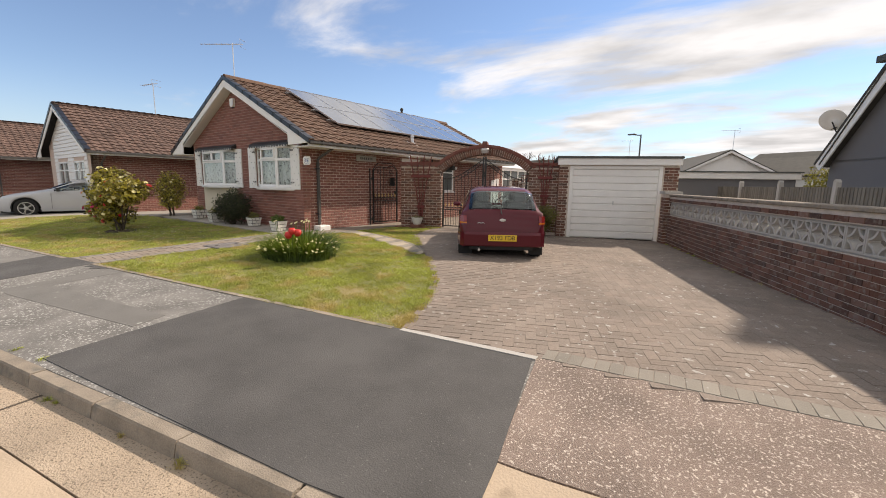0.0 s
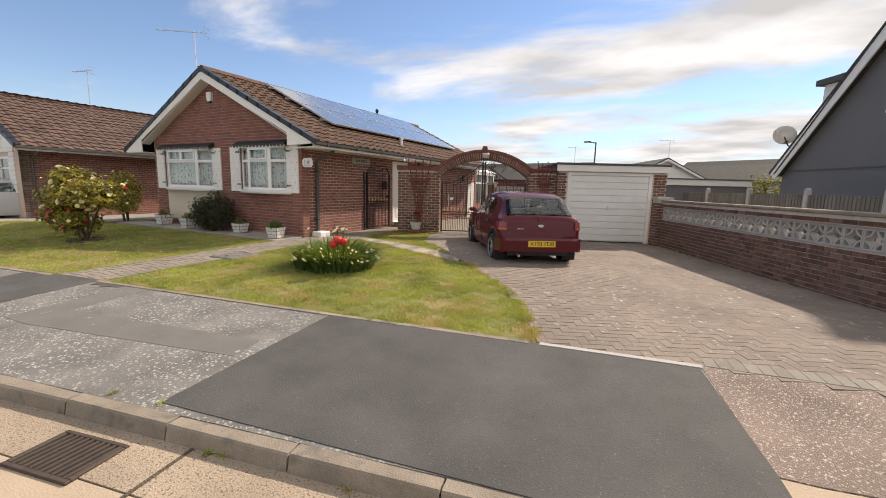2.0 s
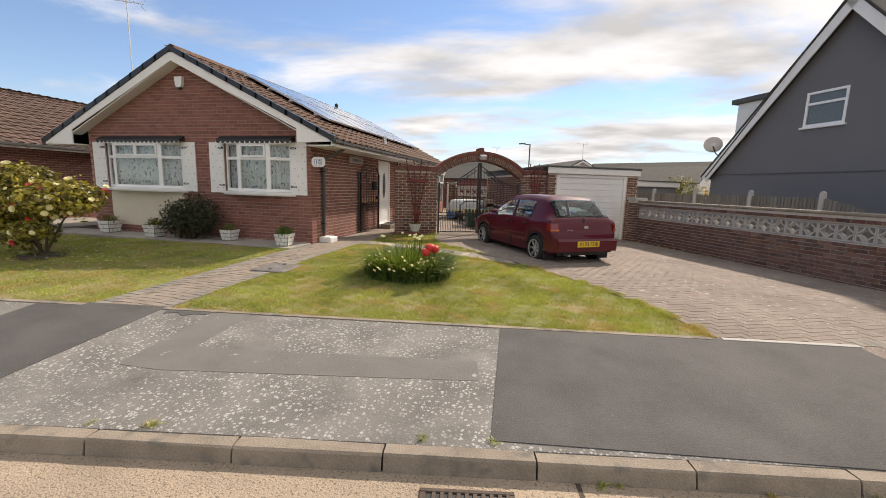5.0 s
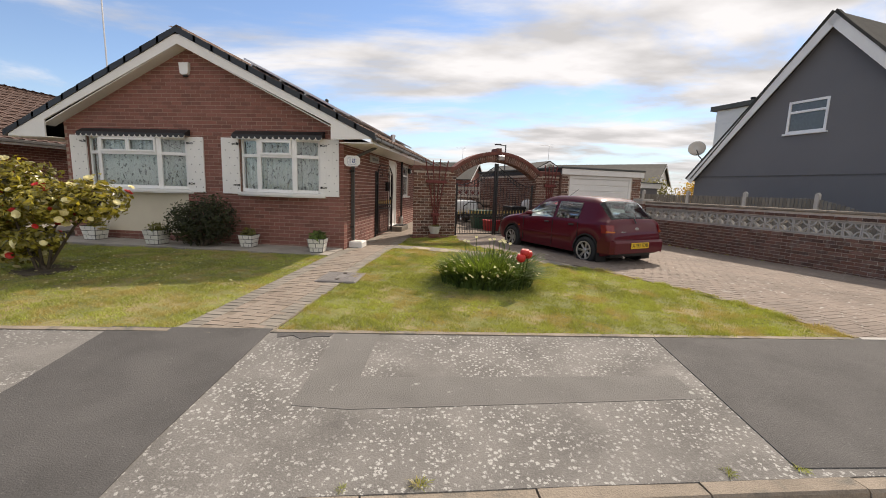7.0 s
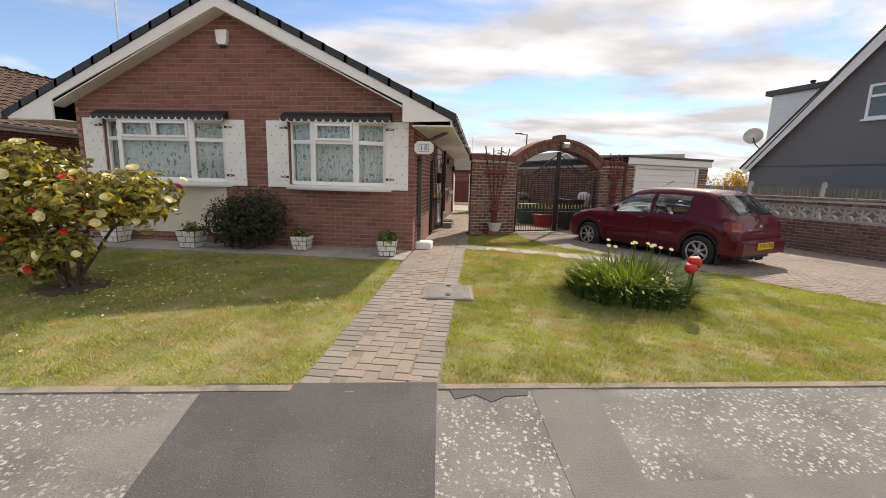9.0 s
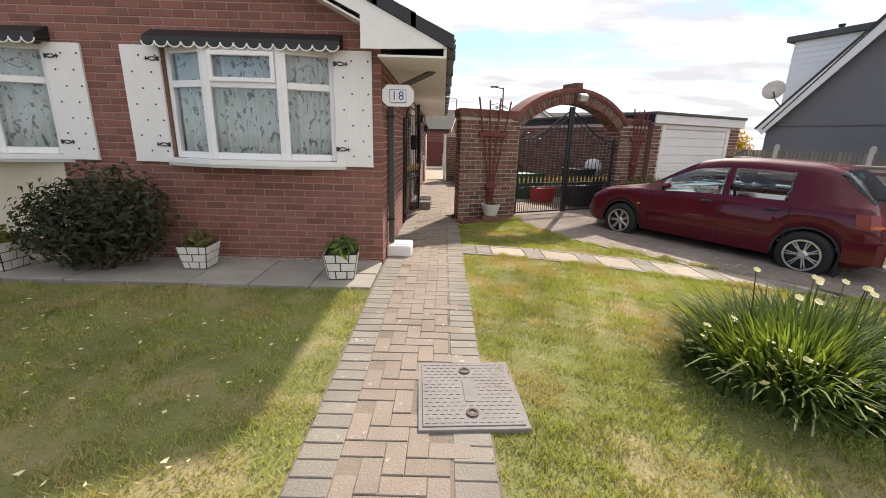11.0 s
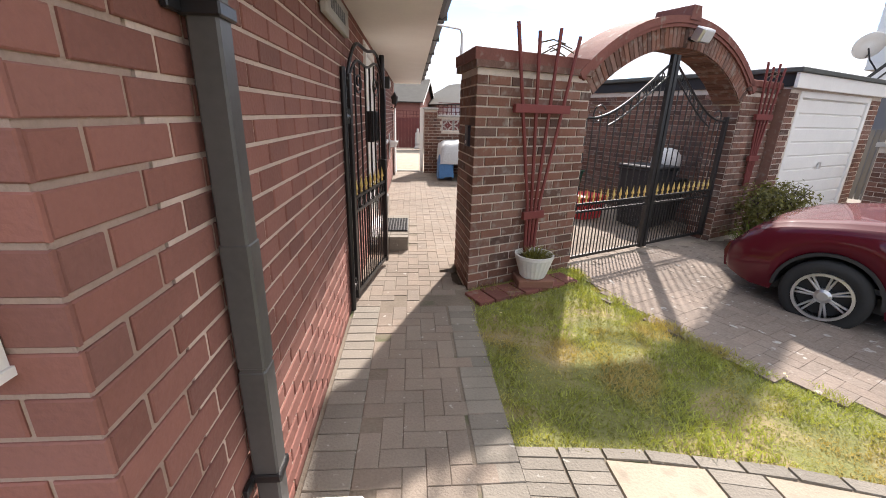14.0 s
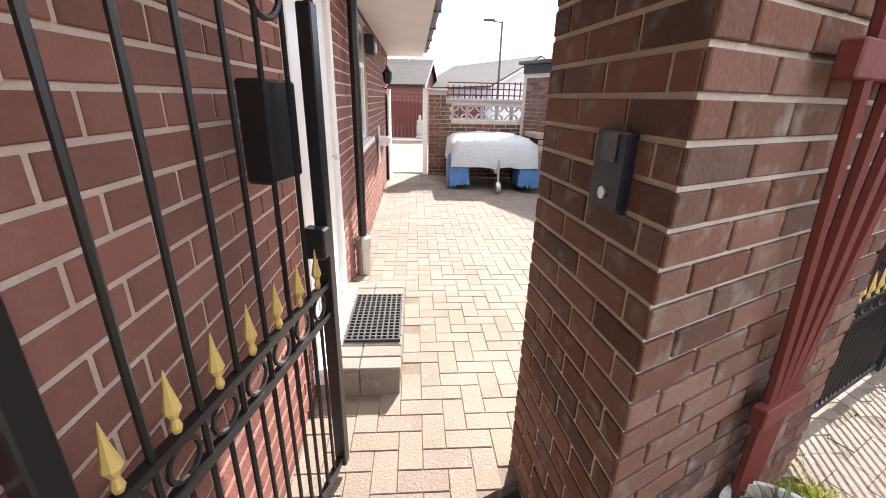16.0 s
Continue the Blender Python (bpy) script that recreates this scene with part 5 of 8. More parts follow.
def car_shell(thing_ob, paint, P):
    """A lofted car body. P: rows of (x, belt, top, half width, half width of roof); wheels at 0 and P['base']; glass by spans of x."""
    rows = np.array(P["rows"])
    xs = np.arange(rows[0, 0], rows[-1, 0] + 1e-6, 0.035)

    def smooth(col):
        v = np.interp(xs, rows[:, 0], rows[:, col])
        k = np.array([1, 2, 3, 2, 1]) / 9
        s = np.convolve(np.pad(v, 2, mode="edge"), k, "valid")
        return s
    belt, top, hw, rw = (smooth(c) for c in (1, 2, 3, 4))
    sill, wr = P["sill"], P["arch"]

    def low(x):
        z = sill + 0.07 * clamp01((x - P["base"] - 0.5) / 0.25) + 0.06 * clamp01((-x - 0.40) / 0.2)
        for cx in (0.0, P["base"]):
            d = abs(x - cx)
            if d < wr:
                z = max(z, P["r"] + math.sqrt(wr * wr - d * d))
        return z
    bm = bmesh.new()
    verts = {}
    for sgn in (1, -1):
        for i, x in enumerate(xs):
            zl = low(x)
            b, t, w, q = belt[i], top[i], hw[i], min(rw[i], hw[i])
            te = t - 0.05 * min(1, max(0.0, t - b) / 0.25) - 0.006
            b2 = min(b, te)
            zm = zl + (b2 - zl) * 0.5
            prof = [(w - 0.05, zl), (w - 0.016, zl + (b2 - zl) * 0.20), (w, zm), (w - 0.012, zl + (b2 - zl) * 0.82), (w - 0.038, b2),
                    (w - 0.045 + (q - w + 0.045) * 0.10, b2 + (te - b2) * 0.10), (w - 0.045 + (q - w + 0.045) * 0.84, b2 + (te - b2) * 0.84), (q, te), (q * 0.78, t - 0.008), (0.0, t)]
            for k, (yy, zz) in enumerate(prof):
                if k == 9 and sgn < 0:
                    verts[i, k, sgn] = verts[i, k, 1]
                else:
                    verts[i, k, sgn] = bm.verts.new((x, sgn * yy, zz))
    panes = {}
    for sgn in (1, -1):
        for i in range(len(xs) - 1):
            xc = (xs[i] + xs[i + 1]) / 2
            for k in range(9):
                f = [verts[i, k, sgn], verts[i + 1, k, sgn], verts[i + 1, k + 1, sgn], verts[i, k + 1, sgn]]
                key = None
                if k == 5:
                    key = next((("side_window", sgn, n) for n, (a, b) in enumerate(P["side"]) if a < xc < b), None)
                elif k in (7, 8):
                    key = next(((nm, 0, 0) for nm, (a, b) in P["screens"].items() if a < xc < b and (k == 8 or True)), None)
                if key:
                    panes.setdefault(key, []).append([v.co.copy() for v in f])
                else:
                    try:
                        bm.faces.new(f)
                    except ValueError:
                        pass
    for i in (0, len(xs) - 1):
        loop = [verts[i, k, 1] for k in range(10)] + [verts[i, k, -1] for k in range(8, -1, -1)]
        bm.faces.new(loop)
    body = part("body", bm, paint, thing_ob, P.get("label", ""), smooth=True)
    for key, faces in panes.items():
        pb_ = bmesh.new()
        for f in faces:
            pb_.faces.new([pb_.verts.new(c) for c in f])
        bmesh.ops.remove_doubles(pb_, verts=pb_.verts[:], dist=1e-4)
        ob = part(key[0], pb_, M["carglass"], thing_ob, smooth=True)
        so = ob.modifiers.new("thickness", "SOLIDIFY")
        so.thickness, so.offset = 0.004, 0
        ob.visible_shadow = False
    # wheel wells and floor
    part("underside", bx(rows[0, 0] + 0.12, rows[-1, 0] - 0.15, -P["half"] + 0.22, P["half"] - 0.22, sill - 0.02, sill + 0.10), M["blackmat"], thing_ob)
    for cx in (0.0, P["base"]):
        for s in (1, -1):
            c = ring(wr - 0.005, wr + 0.02, 0, 0.30, 0, math.pi, 18, cx, P["r"])
            wl_ = part("wheel_well", c, M["blackmat"], thing_ob)
            wl_.matrix_basis = Matrix.Translation((0, s * (P["half"] - 0.02) if s < 0 else P["half"] - 0.32, 0))
            part("wheel_well", bx(cx - wr, cx + wr, s * (P["half"] - 0.32) - 0.01, s * (P["half"] - 0.32) + 0.01, sill, P["r"] + wr), M["blackmat"], thing_ob)
    return body


HX, HY = -0.559, 0.829
hatch = thing("hatchback_car", Matrix.Translation((-3.96, 7.16, 0.088)) @ Matrix.Rotation(math.atan2(HY, HX), 4, "Z"), "dark maroon five-door hatchback parked on the drive", "car")
CP = dict(rows=[(-0.605, 0.48, 0.50, 0.66, 0.58), (-0.59, 0.60, 0.64, 0.72, 0.61), (-0.57, 0.76, 0.80, 0.75, 0.62), (-0.53, 0.87, 0.91, 0.775, 0.63), (-0.45, 0.905, 0.965, 0.79, 0.63), (-0.30, 0.885, 1.125, 0.80, 0.61), (-0.12, 0.87, 1.30, 0.805, 0.59),
                (0.08, 0.86, 1.355, 0.812, 0.585), (0.7, 0.845, 1.385, 0.817, 0.59), (1.15, 0.838, 1.375, 0.817, 0.59), (1.42, 0.833, 1.33, 0.815, 0.595), (1.60, 0.83, 1.24, 0.815, 0.61), (2.02, 0.83, 0.99, 0.812, 0.67), (2.20, 0.85, 0.905, 0.81, 0.70),
                (2.45, 0.825, 0.875, 0.803, 0.70), (2.80, 0.76, 0.815, 0.785, 0.68), (3.02, 0.67, 0.725, 0.75, 0.62), (3.13, 0.56, 0.60, 0.69, 0.58), (3.19, 0.46, 0.49, 0.60, 0.50)],
          base=2.446, r=0.283, arch=0.325, sill=0.215, half=0.81, side=[(0.26, 0.92), (1.01, 1.86)], screens={"rear_window": (-0.47, -0.12), "windscreen": (1.46, 2.10)}, label="dark maroon metallic body")
car_shell(hatch, M["maroon"], CP)
for x in (0.0, CP["base"]):
    for s in (1, -1):
        wheel(hatch, x, s * 0.72, 0.283, 7, s)
rb = part("rear_bumper", prism([(-0.665, 0.30), (-0.672, 0.50), (-0.63, 0.545), (-0.50, 0.54), (-0.50, 0.28)], -0.70, 0.70, "y"), M["maroon"], hatch, "body-coloured rear bumper")
for s in (1, -1):
    part("bumper_corner", prism([(-0.665, s * 0.69), (-0.60, s * 0.775), (-0.34, s * 0.822), (-0.34, s * 0.70)], 0.29, 0.53, "z"), M["maroon"], rb)
    lamp = part("rear_lamp", prism([(-0.600, s * 0.66), (-0.585, s * 0.715), (-0.52, s * 0.782), (-0.40, s * 0.803), (-0.38, s * 0.74), (-0.50, s * 0.66)], 0.68, 0.84, "z"), M["lamp_red"], hatch, "red and amber tail lamp")
    part("indicator", prism([(-0.604, s * 0.66), (-0.589, s * 0.718), (-0.524, s * 0.786), (-0.50, s * 0.790), (-0.50, s * 0.66)], 0.70, 0.725, "z"), M["lamp_amber"], lamp)
    for v in lamp.data.vertices:
        v.co.x += 0.035 if v.co.z > 0.8 else 0.008
    part("mudflap", bx(-0.33, -0.31, s * 0.62 - 0.08 * s, s * 0.80, 0.09, 0.30), M["rubber"], hatch)
    mir = part("door_mirror", lathe([(0.0, -0.09), (0.034, -0.075), (0.048, -0.03), (0.05, 0.04), (0.036, 0.082), (0.0, 0.09)], 14, None, Matrix.Translation((1.70, s * 0.885, 0.945)) @ Matrix.Rotation(radians(90), 4, "X")), M["maroon"], hatch, "body-coloured door mirror", smooth=True)
    part("mirror_stem", bar([(1.74, s * 0.76, 0.905), (1.71, s * 0.84, 0.93)], 0.022, 8), M["blackmat"], hatch)
    part("side_moulding", bx(0.42, 2.02, s * 0.815, s * 0.826, 0.505, 0.545, 0.003), M["maroon"], hatch)
    for x in (0.33, 1.08):
        part("door_handle", bx(x, x + 0.15, s * 0.805, s * 0.822, 0.765, 0.80, 0.006), M["blackmat"], hatch)
    for x in (0.22, 0.97, 1.98):
        part("shut_line", bx(x - 0.003, x + 0.003, s * 0.802, s * 0.8185, 0.27, 0.84), M["blackmat"], hatch)
    part("headlamp", prism([(3.06, s * 0.45), (3.06, s * 0.60), (2.96, s * 0.735), (2.84, s * 0.765), (2.86, s * 0.50)], 0.52, 0.63, "z"), M["lamp_clear"], hatch)
    part("side_repeater", bx(2.12, 2.17, s * 0.80, s * 0.815, 0.60, 0.63, 0.004), M["lamp_amber"], hatch)
part("front_bumper", prism([(3.20, 0.28), (3.225, 0.42), (3.20, 0.50), (2.9, 0.50), (2.9, 0.26)], -0.58, 0.58, "y"), M["maroon"], hatch)
plate = part("number_plate", bx(-0.684, -0.672, -0.26, 0.26, 0.385, 0.50, 0.003), M["plate_yellow"], hatch, "yellow rear number plate")
words("X193 FDB", 0.108, Matrix.Translation((-0.686, 0, 0.443)) @ Matrix.Rotation(radians(-90), 4, "Z"), M["blackmat"], plate, "lettering", 0.0015)
part("badge", lathe([(0.045, 0), (0.045, 0.008), (0.03, 0.012)], 20, None, Matrix.Translation((-0.567, 0, 0.765)) @ Matrix.Rotation(radians(-90), 4, "Y") @ Matrix.Diagonal((0.6, 1.3, 1, 1))), M["alloy"], hatch, "oval chrome badge")
part("script_badge", bar([(-0.585, 0.46, 0.70), (-0.587, 0.42, 0.72), (-0.587, 0.40, 0.70), (-0.588, 0.36, 0.715), (-0.588, 0.33, 0.70)], 0.005, 5), M["alloy"], hatch)
part("wiper", bar([(-0.555, 0.02, 0.875), (-0.50, 0.03, 0.965), (-0.42, 0.30, 1.065)], [0.014, 0.010, 0.006], 6), M["blackmat"], hatch, "rear wiper arm")
part("wiper", bar([(2.16, -0.2, 0.93), (2.06, 0.25, 0.985)], [0.012, 0.007], 6), M["blackmat"], hatch)
part("wiper", bar([(2.16, 0.25, 0.93), (2.08, 0.62, 0.955)], [0.012, 0.007], 6), M["blackmat"], hatch)
part("aerial_rod", bar([(1.40, 0.0, 1.31), (1.05, 0.0, 1.52)], 0.005, 5), M["blackmat"], hatch)
part("exhaust", bar([(-0.40, 0.42, 0.22), (-0.66, 0.42, 0.22)], 0.022, 10), M["alu"], hatch)


def car_seat(x, y):
    s = bmesh.new()
    box(s, x, x + 0.48, y - 0.23, y + 0.23, 0.42, 0.58, 0.04)
    box(s, -0.07, 0.07, -0.22, 0.22, 0, 0.52, 0.05, Matrix.Translation((x - 0.02, y, 0.54)) @ Matrix.Rotation(radians(-14), 4, "Y"))
    box(s, -0.05, 0.05, -0.13, 0.13, 0.56, 0.72, 0.04, Matrix.Translation((x - 0.03, y, 0.54)) @ Matrix.Rotation(radians(-14), 4, "Y"))
    part("car_seat", s, M["seat"], hatch, "grey cloth seat with headrest")


for x, y in ((1.05, 0.36), (1.05, -0.36), (0.12, 0.36), (0.12, -0.36)):
    car_seat(x, y)
part("cabin_floor", bx(-0.45, 2.2, -0.72, 0.72, 0.38, 0.42), M["seat"], hatch)
part("parcel_shelf", bx(-0.44, -0.08, -0.68, 0.68, 0.84, 0.87), M["seat"], hatch)
part("dashboard", bx(1.78, 2.15, -0.70, 0.70, 0.55, 0.90, 0.04), M["seat"], hatch)
sw_pts = [(1.66 + 0.06 * math.sin(a), -0.36 + 0.19 * math.cos(a), 0.86 + 0.18 * math.sin(a)) for a in [2 * math.pi * k / 20 for k in range(21)]]
part("steering_wheel", bar(sw_pts, 0.014, 6), M["blackmat"], hatch)

coupe = thing("silver_car", Matrix.Translation((-21.27, 5.65, 0.05)) @ Matrix.Rotation(radians(-100), 4, "Z"), "pale silver two-door car parked on a neighbouring drive", "car")
AP_ = dict(rows=[(-0.98, 0.55, 0.58, 0.62, 0.55), (-0.90, 0.72, 0.78, 0.76, 0.62), (-0.75, 0.90, 0.97, 0.83, 0.62), (-0.3, 0.95, 1.06, 0.88, 0.60), (0.15, 0.95, 1.25, 0.90, 0.58), (0.6, 0.94, 1.37, 0.91, 0.58), (1.15, 0.93, 1.38, 0.915, 0.60), (1.45, 0.93, 1.32, 0.915, 0.62),
                 (2.15, 0.93, 1.0, 0.91, 0.72), (2.5, 0.86, 0.93, 0.90, 0.74), (3.1, 0.76, 0.83, 0.87, 0.72), (3.4, 0.66, 0.72, 0.80, 0.66), (3.55, 0.50, 0.55, 0.66, 0.55)],
           base=2.75, r=0.33, arch=0.37, sill=0.20, half=0.91, side=[(0.15, 0.75), (0.82, 1.95)], screens={"rear_window": (-0.15, 0.45), "windscreen": (1.45, 2.10)}, label="pale silver body")
car_shell(coupe, M["silver"], AP_)
for x in (0.0, AP_["base"]):
    for s in (1, -1):
        wheel(coupe, x, s * 0.81, 0.33, 5, s)
for s in (1, -1):
    part("headlamp", prism([(3.36, s * 0.50), (3.40, s * 0.66), (3.15, s * 0.82), (3.05, s * 0.80), (3.25, s * 0.50)], 0.60, 0.72, "z"), M["lamp_clear"], coupe)
    part("door_mirror", prism([(1.80, s * 0.88), (1.86, s * 0.90), (1.90, s * 1.06), (1.80, s * 1.08)], 0.93, 1.06, "z"), M["blackmat"], coupe)
    part("door_handle", bx(0.72, 0.92, s * 0.90, s * 0.918, 0.78, 0.81, 0.005), M["silver"], coupe)
    part("shut_line", bx(2.05, 2.058, s * 0.89, s * 0.9145, 0.28, 0.88), M["blackmat"], coupe)
part("seat", bx(0.2, 0.75, -0.6, 0.6, 0.5, 1.1, 0.08), M["seat"], coupe, "dark cabin seats")
part("grille", bx(3.50, 3.57, -0.30, 0.30, 0.34, 0.56, 0.01), M["blackmat"], coupe)

# ---- plants ----
def leaf_mat(name, col, rand=0.35, rough=0.5):
    return translucent(mat(name, col, rough, 0.2, 3, 40, 0.0, rand=rand), 0.42)


M["camellia"] = leaf_mat("yellow_green_leaf", (0.25, 0.225, 0.05), 0.8, 0.33)
M["darkleaf"] = leaf_mat("dark_green_leaf", (0.045, 0.055, 0.028), 0.5, 0.45)
M["shrubleaf"] = leaf_mat("olive_green_leaf", (0.145, 0.145, 0.048), 0.45, 0.5)
M["strap"] = leaf_mat("strap_leaf", (0.095, 0.145, 0.038), 0.5, 0.8)
M["bark"] = mat("grey_brown_bark", (0.09, 0.07, 0.05), 0.95, 0.3, 20, 90, 0.6)
M["petal_white"] = mat("creamy_white_petal", (0.76, 0.69, 0.36), 0.6, 0.08, 20, 60, 0.0, rand=0.08)
M["petal_red"] = mat("red_petal", (0.60, 0.030, 0.025), 0.5, 0.15, 20, 60, 0.0, rand=0.25)
M["petal_pink"] = mat("magenta_petal", (0.50, 0.02, 0.09), 0.5, 0.15, 20, 60, 0.0, rand=0.2)


def leaves_mesh(name, places, material, parent, size, ratio=0.5, fold=0.25):
    """Many pointed leaves, each a folded blade of four triangles, as one mesh."""
    vs, fs = [], []
    for p, n in places:
        s = size * random.uniform(0.7, 1.25)
        n = (n + Vector([random.uniform(-0.8, 0.8) for _ in range(3)])).normalized()
        a = n.orthogonal().normalized()
        a = (Matrix.Rotation(random.uniform(0, 6.28), 3, n) @ a)
        b = n.cross(a)
        o = len(vs)
        vs += [p - a * s * 0.5, p + b * s * ratio * 0.5 + n * s * fold * 0.4, p + a * s * 0.5 - n * s * 0.1, p - b * s * ratio * 0.5 + n * s * fold * 0.4, p]
        fs += [(o, o + 4, o + 1), (o + 4, o + 2, o + 1), (o, o + 3, o + 4), (o + 4, o + 3, o + 2)]
    me = bpy.data.meshes.new(name)
    me.from_pydata([tuple(v) for v in vs], [], fs)
    me.materials.append(material)
    ob = new(name, me)
    ob.parent = parent
    return ob


def blob_points(rng, n, lumps, shell=0.55):
    """Places in and near the surface of several soft lumps (centre, radii)."""
    out = []
    weights = [c[1].x * c[1].y * c[1].z for c in lumps]
    for _ in range(n):
        c, r = rng.choices(lumps, weights)[0]
        d = Vector((rng.gauss(0, 1), rng.gauss(0, 1), rng.gauss(0, 1))).normalized()
        k = shell + (1 - shell) * rng.random() ** 0.6
        k *= 1 + 0.42 * noise.noise((c + d) * 3.0)
        p = c + Vector((d.x * r.x, d.y * r.y, d.z * r.z)) * k
        out.append((p, Vector((d.x, d.y, d.z + 0.35)).normalized()))
    return [q for q in out if q[0].z > 0.02]


def shrub(name, base, label, lumps, n, size, material, seed, category="shrub", stems=7, ratio=0.5, shell=0.45):
    rng = random.Random(seed)
    s = thing(name, Matrix.Translation(base), label, category)
    lm = [(Vector(c), Vector(r)) for c, r in lumps]
    bm = bmesh.new()
    for i in range(stems):
        c, r = lm[i % len(lm)]
        a = rng.uniform(0, 6.28)
        e = c + Vector((math.cos(a) * r.x * 0.5, math.sin(a) * r.y * 0.5, r.z * 0.3))
        st = Vector((rng.uniform(-0.08, 0.08), rng.uniform(-0.08, 0.08), -0.03))
        midp = st.lerp(e, 0.5) + Vector((rng.uniform(-0.08, 0.08), rng.uniform(-0.08, 0.08), 0.08))
        tube(bm, [st, midp, e], [0.022, 0.014, 0.004], 6)
        for _ in range(3):
            f = e + Vector((rng.uniform(-1, 1) * r.x * 0.5, rng.uniform(-1, 1) * r.y * 0.5, rng.uniform(-0.2, 0.6) * r.z))
            tube(bm, [midp, midp.lerp(e, 0.6), f], [0.011, 0.008, 0.003], 5)
    part("branching_stem", bm, M["bark"], s)
    leaves_mesh("foliage", blob_points(rng, n, lm, shell), material, s, size, ratio)
    return s, lm, rng


cam_lumps = [((-0.80, -0.05, 0.88), (0.32, 0.36, 0.32)), ((0.28, -0.30, 0.52), (0.36, 0.24, 0.14)), ((-0.30, 0.0, 0.40), (0.42, 0.45, 0.28)), ((-0.35, 0.05, 0.95), (0.52, 0.50, 0.38)), ((0.25, 0.0, 1.02), (0.50, 0.50, 0.34)), ((-0.22, 0.0, 1.36), (0.42, 0.40, 0.26)), ((0.74, 0.05, 1.05), (0.36, 0.38, 0.34)), ((-0.62, -0.1, 0.55), (0.40, 0.40, 0.24))]
bush, blm, rng = shrub("flowering_shrub", (-13.15, 3.45, 0.155), "camellia-like shrub with cream, red and pink blossoms", cam_lumps, 5600, 0.09, M["camellia"], 11, ratio=0.55)


def blossom_mesh(petals, rings, r):
    bm = bmesh.new()
    for k in range(rings):
        rr, lift = r * (1 - 0.3 * k), 0.25 * r * k
        for i in range(petals):
            a = 2 * math.pi * (i + 0.5 * k) / petals
            d = Vector((math.cos(a), math.sin(a), 0))
            q = Vector((-d.y, d.x, 0))
            c0 = bm.verts.new(Vector((0, 0, lift)))
            c1 = bm.verts.new(d * rr * 0.72 + q * rr * 0.56 + Vector((0, 0, lift + 0.22 * rr)))
            c2 = bm.verts.new(d * rr + Vector((0, 0, lift + 0.40 * rr)))
            c3 = bm.verts.new(d * rr * 0.72 - q * rr * 0.56 + Vector((0, 0, lift + 0.22 * rr)))
            bm.faces.new((c0, c1, c2, c3))
    return bm


flower_meshes = {k: mesh_of(blossom_mesh(7, 3, 0.043), "blossom", M[k]) for k in ("petal_white", "petal_red", "petal_pink")}


def put_blossom(parent, p, n, kind, scale=1.0):
    ob = new("blossom", flower_meshes[kind])
    ob.parent = parent
    q = n.to_track_quat("Z", "Y").to_matrix().to_4x4()
    ob.matrix_basis = Matrix.Translation(p) @ q @ Matrix.Scale(scale, 4)


bush.matrix_world = bush.matrix_world @ Matrix.Diagonal((1.2, 1.1, 1.0, 1))
for p, n in blob_points(random.Random(5), 150, blm, 1.0):
    if n.y < 0.75:
        r = random.random()
        kind = "petal_white" if r < 0.86 else "petal_red"
        if p.x < -0.15 and p.z < 1.05 and r < 0.72:
            kind = "petal_pink" if r < 0.45 else "petal_red"
        put_blossom(bush, p, (n + Vector((0.1, -0.4, 0.2))).normalized(), kind, random.uniform(0.7, 1.4))
bed = solo("flower_bed", sheet([(-13.55, 3.35), (-13.38, 3.16), (-13.02, 3.12), (-12.80, 3.26), (-12.78, 3.6), (-12.95, 3.78), (-13.38, 3.8), (-13.52, 3.62)], 0.3, up=0.006, thick=0.04), M["soil"], "dark soil bed beneath a flowering shrub", "flower bed", kind="structure")
shrub("dark_shrub", (-12.55, 6.08, 0.17), "dense dark evergreen shrub against the wall", [((0, 0, 0.55), (0.66, 0.42, 0.52)), ((-0.35, 0, 0.45), (0.42, 0.36, 0.40)), ((0.35, 0.05, 0.60), (0.42, 0.36, 0.48))], 4600, 0.07, M["darkleaf"], 21, ratio=0.45, shell=0.35)
side_lumps = [((0.0, 0.0, 1.0), (0.55, 0.50, 0.42)), ((-0.25, 0.1, 1.35), (0.40, 0.40, 0.30)), ((0.35, -0.1, 0.65), (0.42, 0.40, 0.35)), ((-0.3, 0, 0.55), (0.35, 0.35, 0.3))]
far_bush, flm, rng = shrub("flowering_shrub", (-17.2, 6.15, 0.15), "loose olive-green shrub with small cream blossoms", side_lumps, 2600, 0.09, M["camellia"], 22, ratio=0.5)
for p, n in blob_points(random.Random(15), 34, flm, 1.0):
    put_blossom(far_bush, p, (n + Vector((0.2, -0.4, 0.2))).normalized(), "petal_white", random.uniform(0.6, 1.1))
gsh = D(2.95, -0.42)
shrub("variegated_shrub", (gsh.x, gsh.y, 0.10), "rounded olive-green variegated shrub by the garage", [((0, 0, 0.45), (0.36, 0.34, 0.40)), ((0.12, -0.05, 0.62), (0.34, 0.30, 0.25)), ((-0.15, 0, 0.60), (0.28, 0.28, 0.24))], 2600, 0.055, M["shrubleaf"], 23, ratio=0.5)


